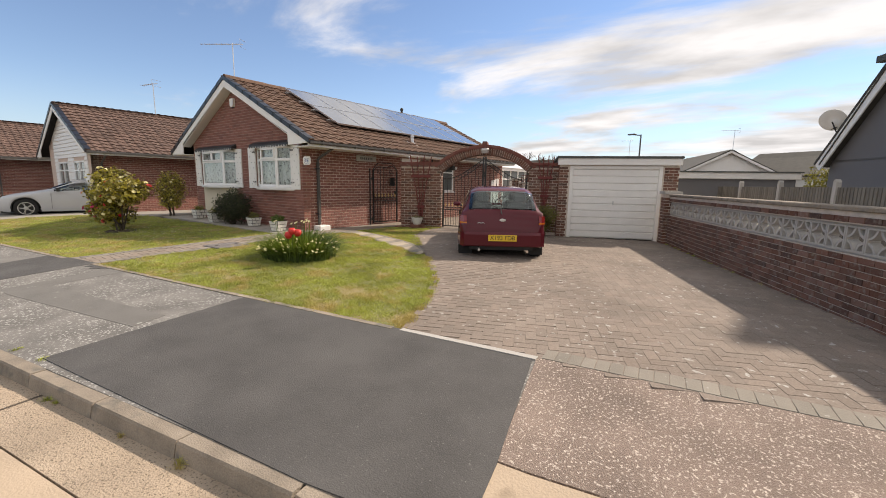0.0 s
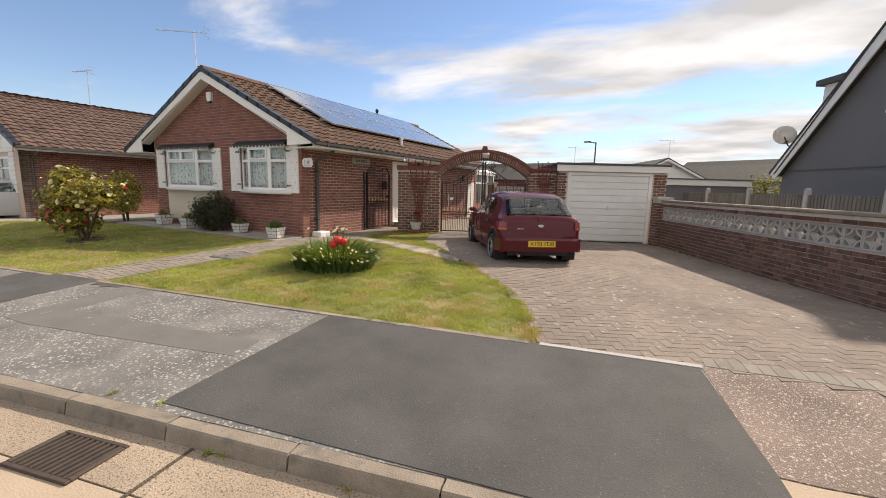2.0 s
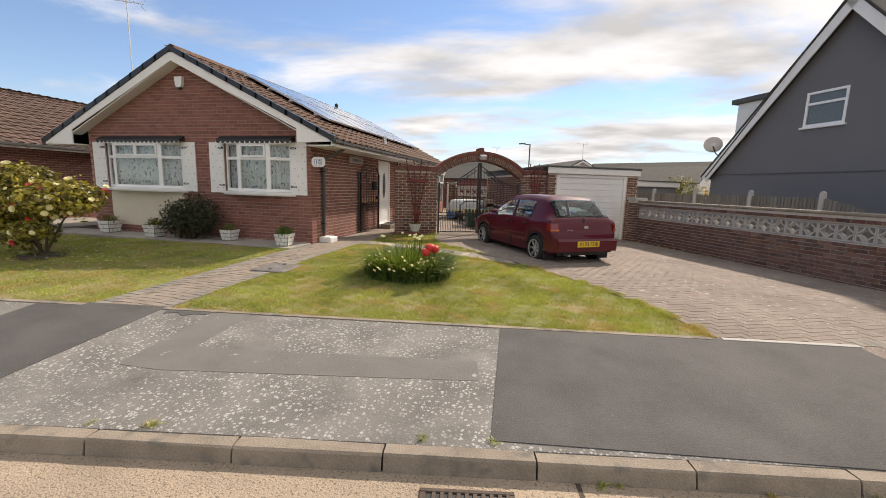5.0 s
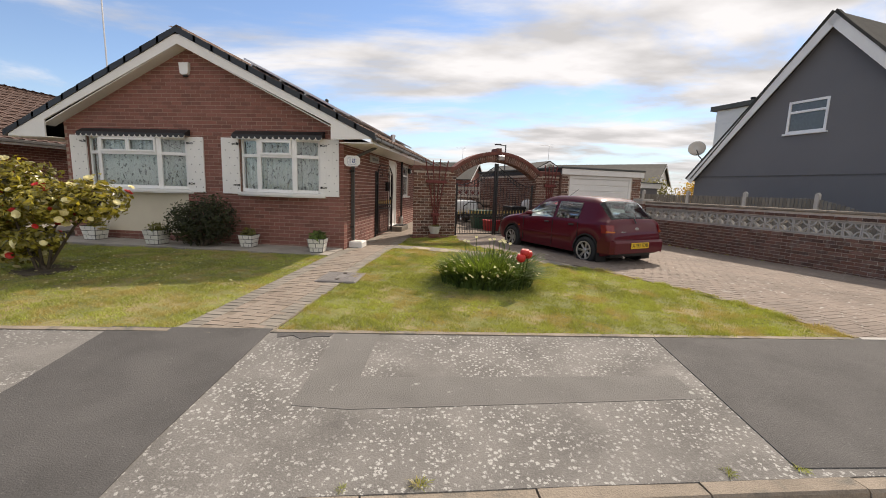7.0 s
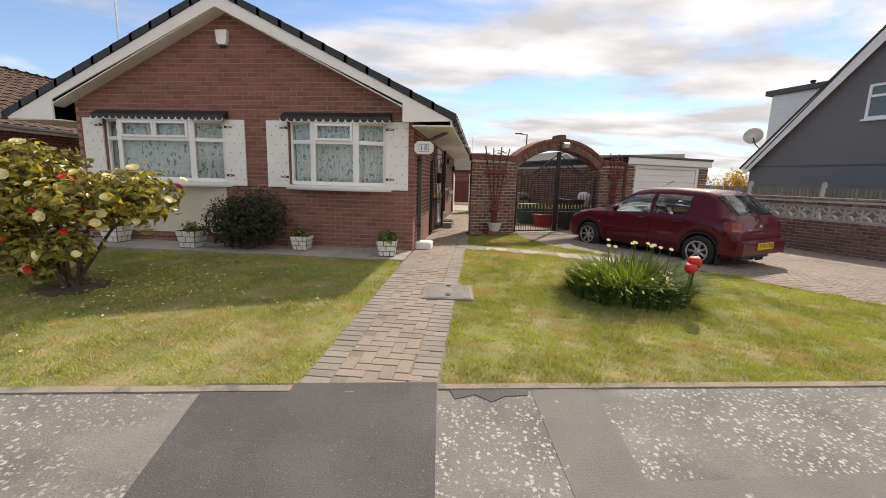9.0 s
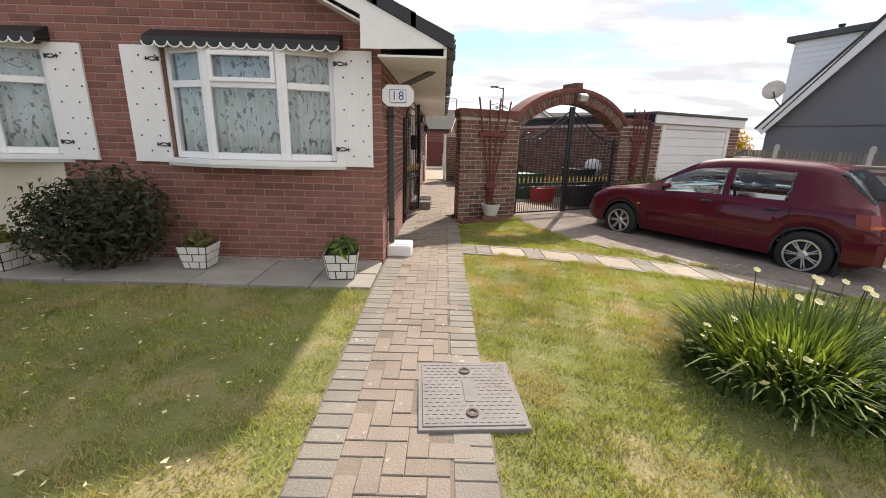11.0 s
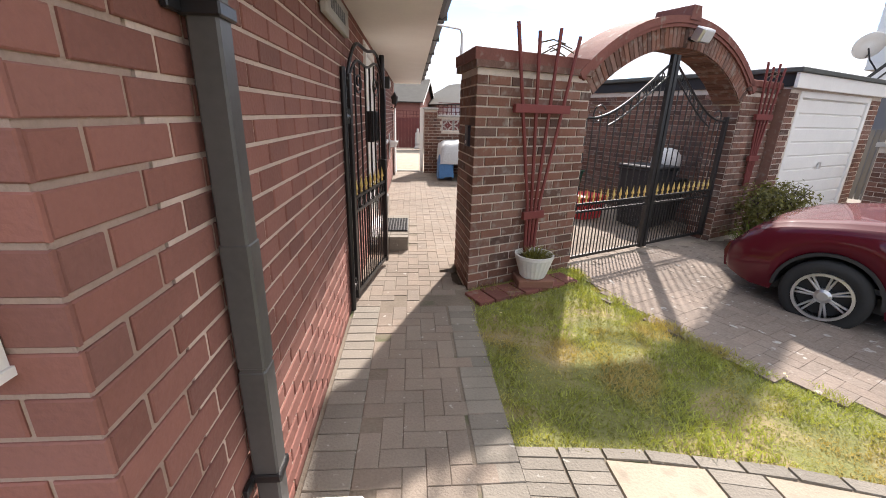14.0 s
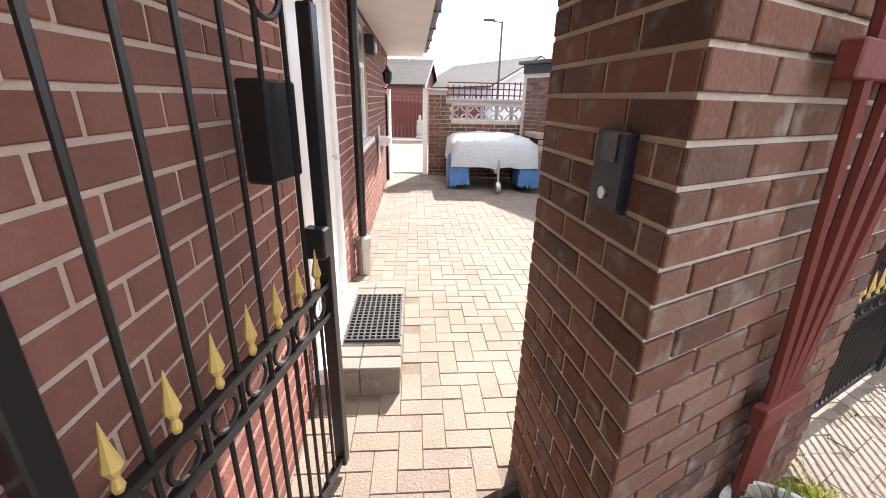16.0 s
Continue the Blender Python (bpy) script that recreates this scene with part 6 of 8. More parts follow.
def strap_clump(parent, name, rx, ry, n, h, material, seed, flop=1.0, width=0.013, lift=0.0):
    """Arching strap leaves growing from a patch of ground."""
    rng = random.Random(seed)
    vs, fs = [], []
    for _ in range(n):
        a, k = rng.uniform(0, 6.283), math.sqrt(rng.random())
        bx_, by_ = math.cos(a) * k * rx, math.sin(a) * k * ry
        out = Vector((math.cos(a + rng.uniform(-0.7, 0.7)), math.sin(a + rng.uniform(-0.7, 0.7)), 0))
        L = h * rng.uniform(0.65, 1.15)
        lean = flop * (0.15 + 0.75 * k) * rng.uniform(0.6, 1.2)
        side = Vector((-out.y, out.x, 0))
        o = len(vs)
        for s in range(6):
            t = s / 5
            p = Vector((bx_, by_, lift)) + out * L * lean * t * t * 0.9 + Vector((0, 0, L * (t - 0.62 * lean * t ** 2.2)))
            w = width * (1 - 0.85 * t) * rng.uniform(0.9, 1.1)
            vs += [p - side * w, p + side * w + Vector((0, 0, 0.002))]
        fs += [(o + 2 * s, o + 2 * s + 1, o + 2 * s + 3, o + 2 * s + 2) for s in range(5)]
    me = bpy.data.meshes.new(name)
    me.from_pydata([tuple(v) for v in vs], [], fs)
    me.materials.append(material)
    ob = new(name, me)
    ob.parent = parent
    return ob


clump = thing("bulb_clump", Matrix.Translation((-6.58, 4.38, 0.13)) @ Matrix.Diagonal((1.25, 1.22, 0.97, 1)), "clump of strap-leaved bulbs with white flowers and red tulips", "flower clump")
strap_clump(clump, "foliage", 0.50, 0.44, 1500, 0.54, M["strap"], 31, 0.75, 0.012)
strap_clump(clump, "outer_foliage", 0.56, 0.50, 1000, 0.34, M["strap"], 32, 0.8, 0.012)
bell = mesh_of(blossom_mesh(5, 1, 0.022), "small_flower", M["petal_white"])
rng = random.Random(8)
for i in range(110):
    a, k = rng.uniform(0, 6.283), rng.uniform(0.45, 1.0)
    ob = new("small_flower", bell)
    ob.parent = clump
    ob.matrix_basis = Matrix.Translation((math.cos(a) * k * 0.66, math.sin(a) * k * 0.58, 0.42 - 0.26 * k + rng.uniform(-0.03, 0.08))) @ Matrix.Rotation(rng.uniform(0, 3), 4, "Z") @ Matrix.Rotation(rng.uniform(0.2, 1.2), 4, "X")
for i in range(12):
    x, y = rng.uniform(-0.3, 0.35), rng.uniform(-0.25, 0.25)
    st = part("stalk", bar([(x, y, 0), (x * 1.25, y * 1.2, 0.66)], [0.005, 0.003], 5), M["strap"], clump)
    hd = new("small_flower", bell)
    hd.parent = clump
    hd.matrix_basis = Matrix.Translation((x * 1.25, y * 1.2, 0.67)) @ Matrix.Rotation(0.8, 4, "X") @ Matrix.Scale(0.95, 4)
for x, y, z in ((0.41, -0.39, 0.50), (0.45, -0.33, 0.47), (0.37, -0.42, 0.43)):
    part("stalk", bar([(x - 0.03, y + 0.02, 0), (x, y, z)], 0.006, 5), M["strap"], clump)
    part("tulip", lathe([(0.012, 0), (0.040, 0.02), (0.052, 0.055), (0.050, 0.09), (0.036, 0.12), (0.022, 0.10)], 10, None, Matrix.Translation((x, y, z))), M["petal_red"], clump, "open red tulip head", smooth=True)
garlic = thing("bulb_clump", Matrix.Translation((gsh.x - 0.28, gsh.y - 0.22, 0.11)), "low clump of grey-green strap leaves by the gate", "flower clump")
strap_clump(garlic, "foliage", 0.22, 0.18, 260, 0.42, M["strap"], 33, 1.0)

# planters painted to look like stone blocks
M["planter"] = mat("white_painted_planter", (0.70, 0.69, 0.64), 0.8, 0.15, 8, 60, 0.4)


def planter(x, y, turn, s, seed, dense=260):
    p = thing("planter", Matrix.Translation((x, y, 0.188)) @ Matrix.Rotation(turn, 4, "Z") @ Matrix.Scale(s, 4), "white block-pattern planter filled with green plants", "planter", "stone planters")
    bm = bmesh.new()
    rings_ = []
    for w, z in ((0.135, 0.0), (0.185, 0.30), (0.155, 0.30), (0.145, 0.25)):
        rings_.append([bm.verts.new((sx * w, sy * w, z)) for sx, sy in ((-1, -1), (1, -1), (1, 1), (-1, 1))])
    for a, b in zip(rings_, rings_[1:]):
        for k in range(4):
            bm.faces.new((a[k], a[(k + 1) % 4], b[(k + 1) % 4], b[k]))
    bm.faces.new(rings_[0][::-1])
    body = part("tub", bm, M["blackmat"], p, "dark joints between white blocks")
    rows_z = (0.004, 0.10, 0.20, 0.302)
    for face in range(4):
        rot = Matrix.Rotation(radians(90 * face), 4, "Z")
        for r in range(3):
            z0, z1 = rows_z[r] + 0.006, rows_z[r + 1] - 0.006
            w0, w1 = 0.135 + 0.05 * z0 / 0.3, 0.135 + 0.05 * z1 / 0.3
            cuts_ = (-1, -0.05, 1) if r == 1 else ((-1, -0.45, 0.42, 1) if r == 0 else (-1, -0.32, 0.5, 1))
            for a, b in zip(cuts_, cuts_[1:]):
                bm = bmesh.new()
                g = 0.0075
                q = [(a * w0 + g, -w0, z0), (b * w0 - g, -w0, z0), (b * w1 - g, -w1, z1), (a * w1 + g, -w1, z1)]
                lo = [bm.verts.new((x_, y_ + 0.002, z_)) for x_, y_, z_ in q]
                hi = [bm.verts.new((x_ * 0.985, y_ - 0.010, z_)) for x_, y_, z_ in q]
                bm.faces.new(hi)
                for k in range(4):
                    bm.faces.new((lo[k], lo[(k + 1) % 4], hi[(k + 1) % 4], hi[k]))
                part("stone_block", bm, M["planter"], body).matrix_basis = rot
    part("soil", bx(-0.15, 0.15, -0.15, 0.15, 0.20, 0.255), M["soil"], p)
    rng_ = random.Random(seed)
    pts = blob_points(rng_, dense, [(Vector((0, 0, 0.32)), Vector((0.19, 0.19, 0.14)))], 0.3)
    leaves_mesh("foliage", pts, M["strap"] if dense > 150 else M["shrubleaf"], p, 0.11, 0.4)
    strap_clump(p, "spikes", 0.10, 0.10, 40, 0.22, M["shrubleaf"], seed + 1, 0.7, 0.008, 0.25)
    return p


planter(-10.00, 6.04, 0.15, 0.90, 41)
planter(-11.60, 6.24, 0.05, 0.84, 43, 140)
planter(-13.52, 6.02, 0.0, 1.0, 45, 90)
planter(-15.2, 6.25, 0.0, 1.0, 47, 60)

# pot on its brick stand and the fan trellises
pot = thing("flower_pot", Matrix.Translation((-8.08, 9.46, 0.192)), "white ribbed plastic pot with dry stems", "plant pot")
part("stand", bx(-0.16, 0.16, -0.13, 0.13, 0.0, 0.075, 0.008), M["brick_grey"], pot, "bricks under the pot")
M["pot"] = mat("weathered_white_plastic", (0.62, 0.62, 0.60), 0.6, 0.15, 6, 50, 0.1)
bm = bmesh.new()
prof = [(0.105, 0.076), (0.115, 0.09), (0.165, 0.25), (0.172, 0.26), (0.175, 0.29), (0.160, 0.29), (0.150, 0.24)]
rg = []
for rad, z in prof:
    rg.append([bm.verts.new(((rad + (0.003 if k % 2 and z < 0.255 else 0)) * math.cos(2 * math.pi * k / 48), (rad + (0.003 if k % 2 and z < 0.255 else 0)) * math.sin(2 * math.pi * k / 48), z)) for k in range(48)])
for a, b in zip(rg, rg[1:]):
    for k in range(48):
        bm.faces.new((a[k], a[(k + 1) % 48], b[(k + 1) % 48], b[k]))
bm.faces.new(rg[0][::-1])
part("bowl", bm, M["pot"], pot)
part("soil", lathe([(0.152, 0.22), (0.152, 0.245)], 20), M["soil"], pot)
strap_clump(pot, "weed_tuft", 0.11, 0.11, 140, 0.13, M["shrubleaf"], 51, 1.0, 0.006, 0.24)
pad = thing("brick_pad", Matrix.Translation((-8.12, 9.44, 0.172)) @ Matrix.Rotation(radians(25), 4, "Z"), "red bricks bedded flat at the pier foot", "paving bricks")
for i in range(7):
    part("brick", bx(-0.62 + i * 0.16, -0.47 + i * 0.16, -0.14, 0.10, -0.03, 0.022 + 0.004 * (i % 2), 0.005), M["capping"], pad)
M["trellis"] = mat("dark_red_trellis", (0.15, 0.028, 0.024), 0.65, 0.2, 9, 60, 0.2)


def fan_trellis(u, v, spread, zb, label):
    t = thing("fan_trellis", DM @ Matrix.Translation((u, v, 0)), label, "trellis", "fan trellises")
    for i in range(4):
        k = (i - 1.5) / 1.5
        part("slat", bar([(k * 0.05, -0.03, zb), (k * 0.07, -0.035, zb + 0.45), (k * spread, -0.05, 2.33 - 0.04 * (i % 2))], 0.015, 6), M["trellis"], t)
    for z, w in ((zb + 0.35, 0.12), (1.71, spread * 0.92)):
        part("cross_bar", bx(-w, w, -0.06, -0.02, z - 0.035, z + 0.035, 0.004), M["trellis"], t)
    for k in range(4):
        a = random.uniform(-0.2, 0.2)
        part("dead_stem", bar([(a - 0.12, -0.05, 2.12 + 0.03 * k), (a, -0.05, 2.18 + 0.02 * k), (a + 0.14, -0.05, 2.13 + 0.03 * k)], 0.006, 4), M["bark"], t, "dry climbing stem")
    return t


fan_trellis(-0.68, -0.02, 0.33, 0.45, "dark red fan trellis fixed to the pier")
fan_trellis(2.98, -0.02, 0.22, 0.85, "dark red fan trellis behind a shrub")
fl = thing("floodlight", DM @ Matrix.Translation((AC + 0.02, -0.06, 2.42)), "small security floodlight on the arch", "outdoor light")
part("bracket", bar([(0, 0.07, 0.02), (0, 0, 0.0)], 0.02, 8), M["blackmat"], fl)
part("head", bx(-0.10, 0.10, -0.10, 0.0, 0.0, 0.13, 0.012, Matrix.Rotation(radians(25), 4, "X")), M["alu"], fl)
part("lens", bx(-0.08, 0.08, -0.108, -0.101, 0.015, 0.115, 0.004, Matrix.Rotation(radians(25), 4, "X")), M["lamp_clear"], fl)
entry = thing("entry_panel", Matrix.Translation((-8.705, 9.604, 1.483)) @ Matrix.Rotation(radians(-90 + 5), 4, "Z"), "dark blue door-entry panel on the pier", "intercom")
M["navy"] = mat("dark_navy_plastic", (0.010, 0.012, 0.026), 0.45, 0.2, 10, 60, 0.05)
part("back_box", bx(-0.065, 0.065, -0.018, 0.008, -0.085, 0.085, 0.006), M["navy"], entry)
part("speaker", bx(-0.03, 0.03, -0.022, -0.0185, 0.02, 0.08, 0.002), M["pipe"], entry)
part("button", lathe([(0.014, 0), (0.014, 0.006)], 12, None, Matrix.Translation((0, -0.018, -0.05)) @ Matrix.Rotation(radians(90), 4, "X")), M["alu"], entry)

# ---- side door, step and small things along the side wall ----
def y_frame(x, y, z=0.0):
    """Axes for things on the side wall: local x runs along it, -y stands out from it."""
    return Matrix.Translation((x, y, z)) @ Matrix.Rotation(radians(90), 4, "Z")


M["frosted"] = mat("dark_patterned_glass", (0.10, 0.11, 0.11), 0.08, 0.3, 14, 60, 0.2, coat=0.5)
door = thing("door_1", y_frame(WX, 10.48, 0.30), "white panelled front door with an oval light", "door", kind="structure")
for q in ((0.0, 0.07, 0, 1.98), (0.87, 0.94, 0, 1.98), (0.07, 0.87, 1.91, 1.98)):
    part("door_frame", bx(q[0], q[1], -0.03, 0.06, q[2], q[3], 0.006), M["upvc"], door)
leaf = part("door_leaf", bx(0.07, 0.87, 0.0, 0.05, 0.03, 1.91, 0.004), M["upvc"], door)
part("threshold", bx(-0.02, 0.96, -0.10, 0.05, -0.06, 0.03, 0.008), M["upvc"], door, "white plastic threshold")
part("glazing", prism([(0.47 + 0.13 * math.cos(a), 1.25 + 0.42 * math.sin(a)) for a in [2 * math.pi * k / 24 for k in range(24)]], -0.008, 0.002, "y"), M["frosted"], leaf, "oval patterned glass light")
part("glazing_bead", bar([(0.47 + 0.14 * math.cos(a), -0.006, 1.25 + 0.43 * math.sin(a)) for a in [2 * math.pi * k / 28 for k in range(29)]], 0.012, 6), M["upvc"], leaf)
part("panel", bx(0.22, 0.72, -0.012, 0.0, 0.15, 0.62, 0.008), M["upvc"], leaf)
part("door_handle", bar([(0.80, -0.01, 0.98), (0.80, -0.05, 0.98), (0.70, -0.05, 0.98)], 0.01, 6), M["alu"], door)
# dark sheet stands in for the unlit hall behind the door
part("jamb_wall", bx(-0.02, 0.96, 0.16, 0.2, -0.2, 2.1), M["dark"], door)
part("overpanel", bx(0.0, 0.94, -0.01, 0.1, 1.982, 2.02), M["upvc"], door)
win3 = thing("window_3", y_frame(WX, 12.55, 1.2), "white side window with dark glazing", "window", kind="structure")
for q in ((0.0, 0.06, 0, 1.1), (0.94, 1.0, 0, 1.1), (0.06, 0.94, 0, 0.06), (0.06, 0.94, 1.04, 1.1), (0.06, 0.94, 0.70, 0.75)):
    part("window_frame", bx(q[0], q[1], 0.03, 0.09, q[2], q[3], 0.004), M["upvc"], win3)
part("pane", bx(0.06, 0.94, 0.055, 0.061, 0.06, 0.70), M["frosted"], win3)
part("pane", bx(0.06, 0.94, 0.055, 0.061, 0.75, 1.04), M["frosted"], win3)
part("window_sill", bx(-0.05, 1.05, -0.06, 0.1, -0.05, -0.002, 0.006), M["upvc"], win3)
step = thing("doorstep", Matrix.Translation((-9.43, 11.0, 0.14)), "low grey block-built doorstep below the door", "step")
part("core", bx(-0.205, 0.20, -0.52, 0.52, -0.03, 0.165), M["joint"], step)
for i in range(10):
    y0 = -0.525 + i * 0.105
    part("block", bx(0.0, 0.21, y0 + 0.003, y0 + 0.102, 0.10, 0.186, 0.005), M["paver_edge"], step)
    part("block", bx(-0.21, -0.003, y0 + 0.003, y0 + 0.102, 0.10, 0.186, 0.005), M["paver_edge"], step)
for a, b in ((-0.205, -0.003), (0.003, 0.205)):
    part("block", bx(a, b, -0.532, -0.515, -0.02, 0.165, 0.004), M["paver_edge"], step)
mat_th = thing("door_mat", Matrix.Translation((-9.385, 11.0, 0.327)), "black rubber ring door mat", "mat")
M["rubbermat"] = mat("black_rubber", (0.022, 0.022, 0.024), 0.7, 0.2, 20, 90, 0.1)
bm = bmesh.new()
nx_, ny_ = 9, 16
for i in range(nx_ + 1):
    box(bm, -0.15 + 0.30 * i / nx_ - 0.005, -0.15 + 0.30 * i / nx_ + 0.005, -0.28, 0.28, 0.0, 0.018)
for j in range(ny_ + 1):
    box(bm, -0.155, 0.155, -0.28 + 0.56 * j / ny_ - 0.005, -0.28 + 0.56 * j / ny_ + 0.005, 0.001, 0.0175)
part("grid", bm, M["rubbermat"], mat_th)["kind"] = "stuff"
part("backing", bx(-0.15, 0.15, -0.275, 0.275, 0.0, 0.004), M["pipe"], mat_th)
dp2 = thing("downpipe", Matrix.Translation((-9.585, 12.05, 0)), "black round downpipe in a grey drain socket", "downpipe")
part("pipe", bar([(0, 0, 0.48), (0, 0, 2.37)], 0.036, 12), M["black"], dp2)
part("socket", lathe([(0.06, 0.15), (0.06, 0.40), (0.068, 0.41), (0.068, 0.50), (0.05, 0.52)], 16), M["alu"], dp2, "grey plastic socket")
lantern = thing("wall_lantern", Matrix.Translation((-9.57, 15.8, 1.82)), "black coach lantern on a wall bracket", "wall light")
part("bracket", bar([(-0.08, 0, -0.05), (-0.02, 0, -0.08), (0.03, 0, 0.0)], 0.012, 6), M["black"], lantern)
part("cage", lathe([(0.03, 0.0), (0.06, 0.03), (0.075, 0.17), (0.03, 0.22), (0.012, 0.27)], 6), M["black"], lantern)
part("lamp_glass", lathe([(0.05, 0.035), (0.07, 0.16)], 6, None, Matrix.Scale(1.04, 4)), M["lamp_clear"], lantern)
pir = thing("floodlight", Matrix.Translation((-9.60, 13.4, 2.12)), "small black and white security light under the soffit", "outdoor light")
part("body", bx(-0.045, 0.05, -0.09, 0.09, -0.09, 0.09, 0.01), M["blackmat"], pir)
part("sensor", bx(-0.03, 0.06, 0.12, 0.20, -0.06, 0.04, 0.012), M["upvc"], pir)
shelf = thing("wall_basket", Matrix.Translation((-9.60, 14.6, 1.0)), "white wall-hung trough on a bracket", "wall planter")
part("bracket", bx(-0.045, -0.02, -0.03, 0.03, -0.25, 0.25, 0.004), M["upvc"], shelf)
part("trough", prism([(-0.02, 0.0), (0.11, 0.0), (0.14, 0.11), (-0.02, 0.11)], -0.14, 0.14, "y"), M["upvc"], shelf)

# ---- back of the yard ----
ywall = thing("yard_wall", None, "brick yard wall with pierced screen blocks", "garden wall")
yb = part("wall_body", wall_shell(-8.56, -3.4, 0.1, 1.58, 0.2, [(-8.40, -6.92, 1.23, 1.51), (-6.78, -5.3, 1.23, 1.51)]), M["mortar_grey"], ywall)
yb.matrix_basis = Matrix.Translation((0, 17.106, 0))
bricks(yb, I4, -8.56, -3.4, 0.12, 1.56, [(-8.42, -6.90, 1.22, 1.52), (-6.80, -5.28, 1.22, 1.52)], "brick_grey", None, 0)
yp = part("pier", bx(-8.86, -8.54, 17.05, 17.38, 0.1, 1.74), M["mortar_grey"], ywall)
bricks(yp, Matrix.Translation((0, 17.044, 0)), -8.86, -8.54, 0.12, 1.72, (), "brick_grey", None, 0)
part("pier_cap", bx(-8.90, -8.50, 17.0, 17.42, 1.742, 1.80, 0.02), M["stone"], ywall)
part("coping", bx(-8.52, -3.4, 17.06, 17.36, 1.582, 1.63, 0.01), M["stone"], ywall, "pale flat coping")
for i in range(5):
    for x0 in (-8.40, -6.78):
        ob = new("screen_block", sb_me)
        ob.parent = ywall
        ob.matrix_basis = Matrix.Translation((x0 + 0.148 + i * 0.296, 17.12, 1.37)) @ Matrix.Diagonal((1.0, 1.0, 0.93, 1))
lat = thing("lattice_fence", Matrix.Translation((0, 17.22, 1.63)), "dark brown lattice strip on the yard wall", "trellis")
x = -8.5
while x < -3.4:
    part("upright", bx(x, x + 0.02, 0, 0.02, 0, 0.30 + 0.06 * math.sin(x * 1.7), 0), M["darkred"], lat)
    x += 0.11
for z in (0.06, 0.17, 0.28):
    part("rail", bx(-8.5, -3.4, -0.012, -0.001, z, z + 0.02), M["darkred"], lat)
rg = thing("garden_gate", Matrix.Translation((-9.62, 17.15, 0.17)), "white garden gate standing open against the wall", "gate")
for i in range(4):
    part("board", bx(-0.0, 0.03, -0.05 - 0.17 * i, -0.215 - 0.17 * i, 0, 1.60 - 0.03 * i, 0.004), M["white"], rg)
part("post", bx(0.64, 0.74, -0.06, 0.04, -0.02, 1.62, 0.006), M["white"], rg, "white gate post")
part("gate_step", bx(0.04, 0.64, -0.05, 0.05, -0.02, 0.03), M["stone"], rg)
back_yard = solo("back_paving", sheet([(-13, 17.3), (-6, 17.3), (-6, 25.7), (-13, 25.7)], 1.0, up=-0.02, thick=0.05), M["slab_cream"], "pale slab paving behind the house", "paving", kind="structure")
redf = thing("red_fence", Matrix.Translation((0, 25.5, 0.13)), "dark red boarded fence with a lattice top", "fence")
x = -12.5
while x < -6.4:
    part("board", bx(x, x + 0.145, 0, 0.02, 0.0, 1.32, 0.003), M["darkred"], redf)
    part("upright", bx(x + 0.06, x + 0.085, 0, 0.02, 1.33, 1.62), M["darkred"], redf)
    x += 0.15
for z in (1.33, 1.46, 1.60):
    part("rail", bx(-12.5, -6.4, -0.01, -0.001, z, z + 0.025), M["darkred"], redf)
stat = lathe([(0.16, 0), (0.16, 0.06), (0.12, 0.09), (0.10, 0.18), (0.14, 0.22), (0.10, 0.26), (0.13, 0.40), (0.10, 0.55), (0.12, 0.66), (0.04, 0.72), (0.06, 0.79), (0.02, 0.86)], 14)
solo("garden_statue", stat, M["stone"], "pale stone garden statue on a plinth", "statue", m=Matrix.Translation((-8.93, 24.9, 0.15)), smooth=True)

M["tarp"] = mat("grey_white_tarpaulin", (0.52, 0.54, 0.55), 0.55, 0.1, 3, 30, 0.5, dist=0.03)
M["tarp_blue"] = mat("blue_tarpaulin", (0.06, 0.19, 0.42), 0.5, 0.25, 6, 30, 0.4, dist=0.02)
trailer = thing("covered_trailer", Matrix.Translation((-7.80, 16.25, 0.15)), "small trailer under grey and blue tarpaulins", "trailer")


def cloth(w, l, z0, z1, lip, seed, amp=0.02):
    rng_ = random.Random(seed)
    bm_ = bmesh.new()
    n_ = 14
    g_ = [[None] * (n_ + 1) for _ in range(n_ + 1)]
    for i in range(n_ + 1):
        for j in range(n_ + 1):
            u_, v_ = i / n_ * 2 - 1, j / n_ * 2 - 1
            e_ = max(abs(u_), abs(v_))
            drop = 0.0 if e_ < 0.82 else (e_ - 0.82) / 0.18
            uu, vv = max(-0.86, min(0.86, u_)) / 0.86, max(-0.86, min(0.86, v_)) / 0.86
            z_ = z1 - drop * (z1 - z0) + (1 - drop) * 0.03 * math.cos(u_ * 2) + rng_.uniform(-amp, amp)
            g_[i][j] = bm_.verts.new((uu * w / 2 * (1 + 0.04 * drop) + rng_.uniform(-amp, amp) * 0.5, vv * l / 2 * (1 + 0.04 * drop), z_))
    for i in range(n_):
        for j in range(n_):
            bm_.faces.new((g_[i][j], g_[i + 1][j], g_[i + 1][j + 1], g_[i][j + 1]))
    return bm_


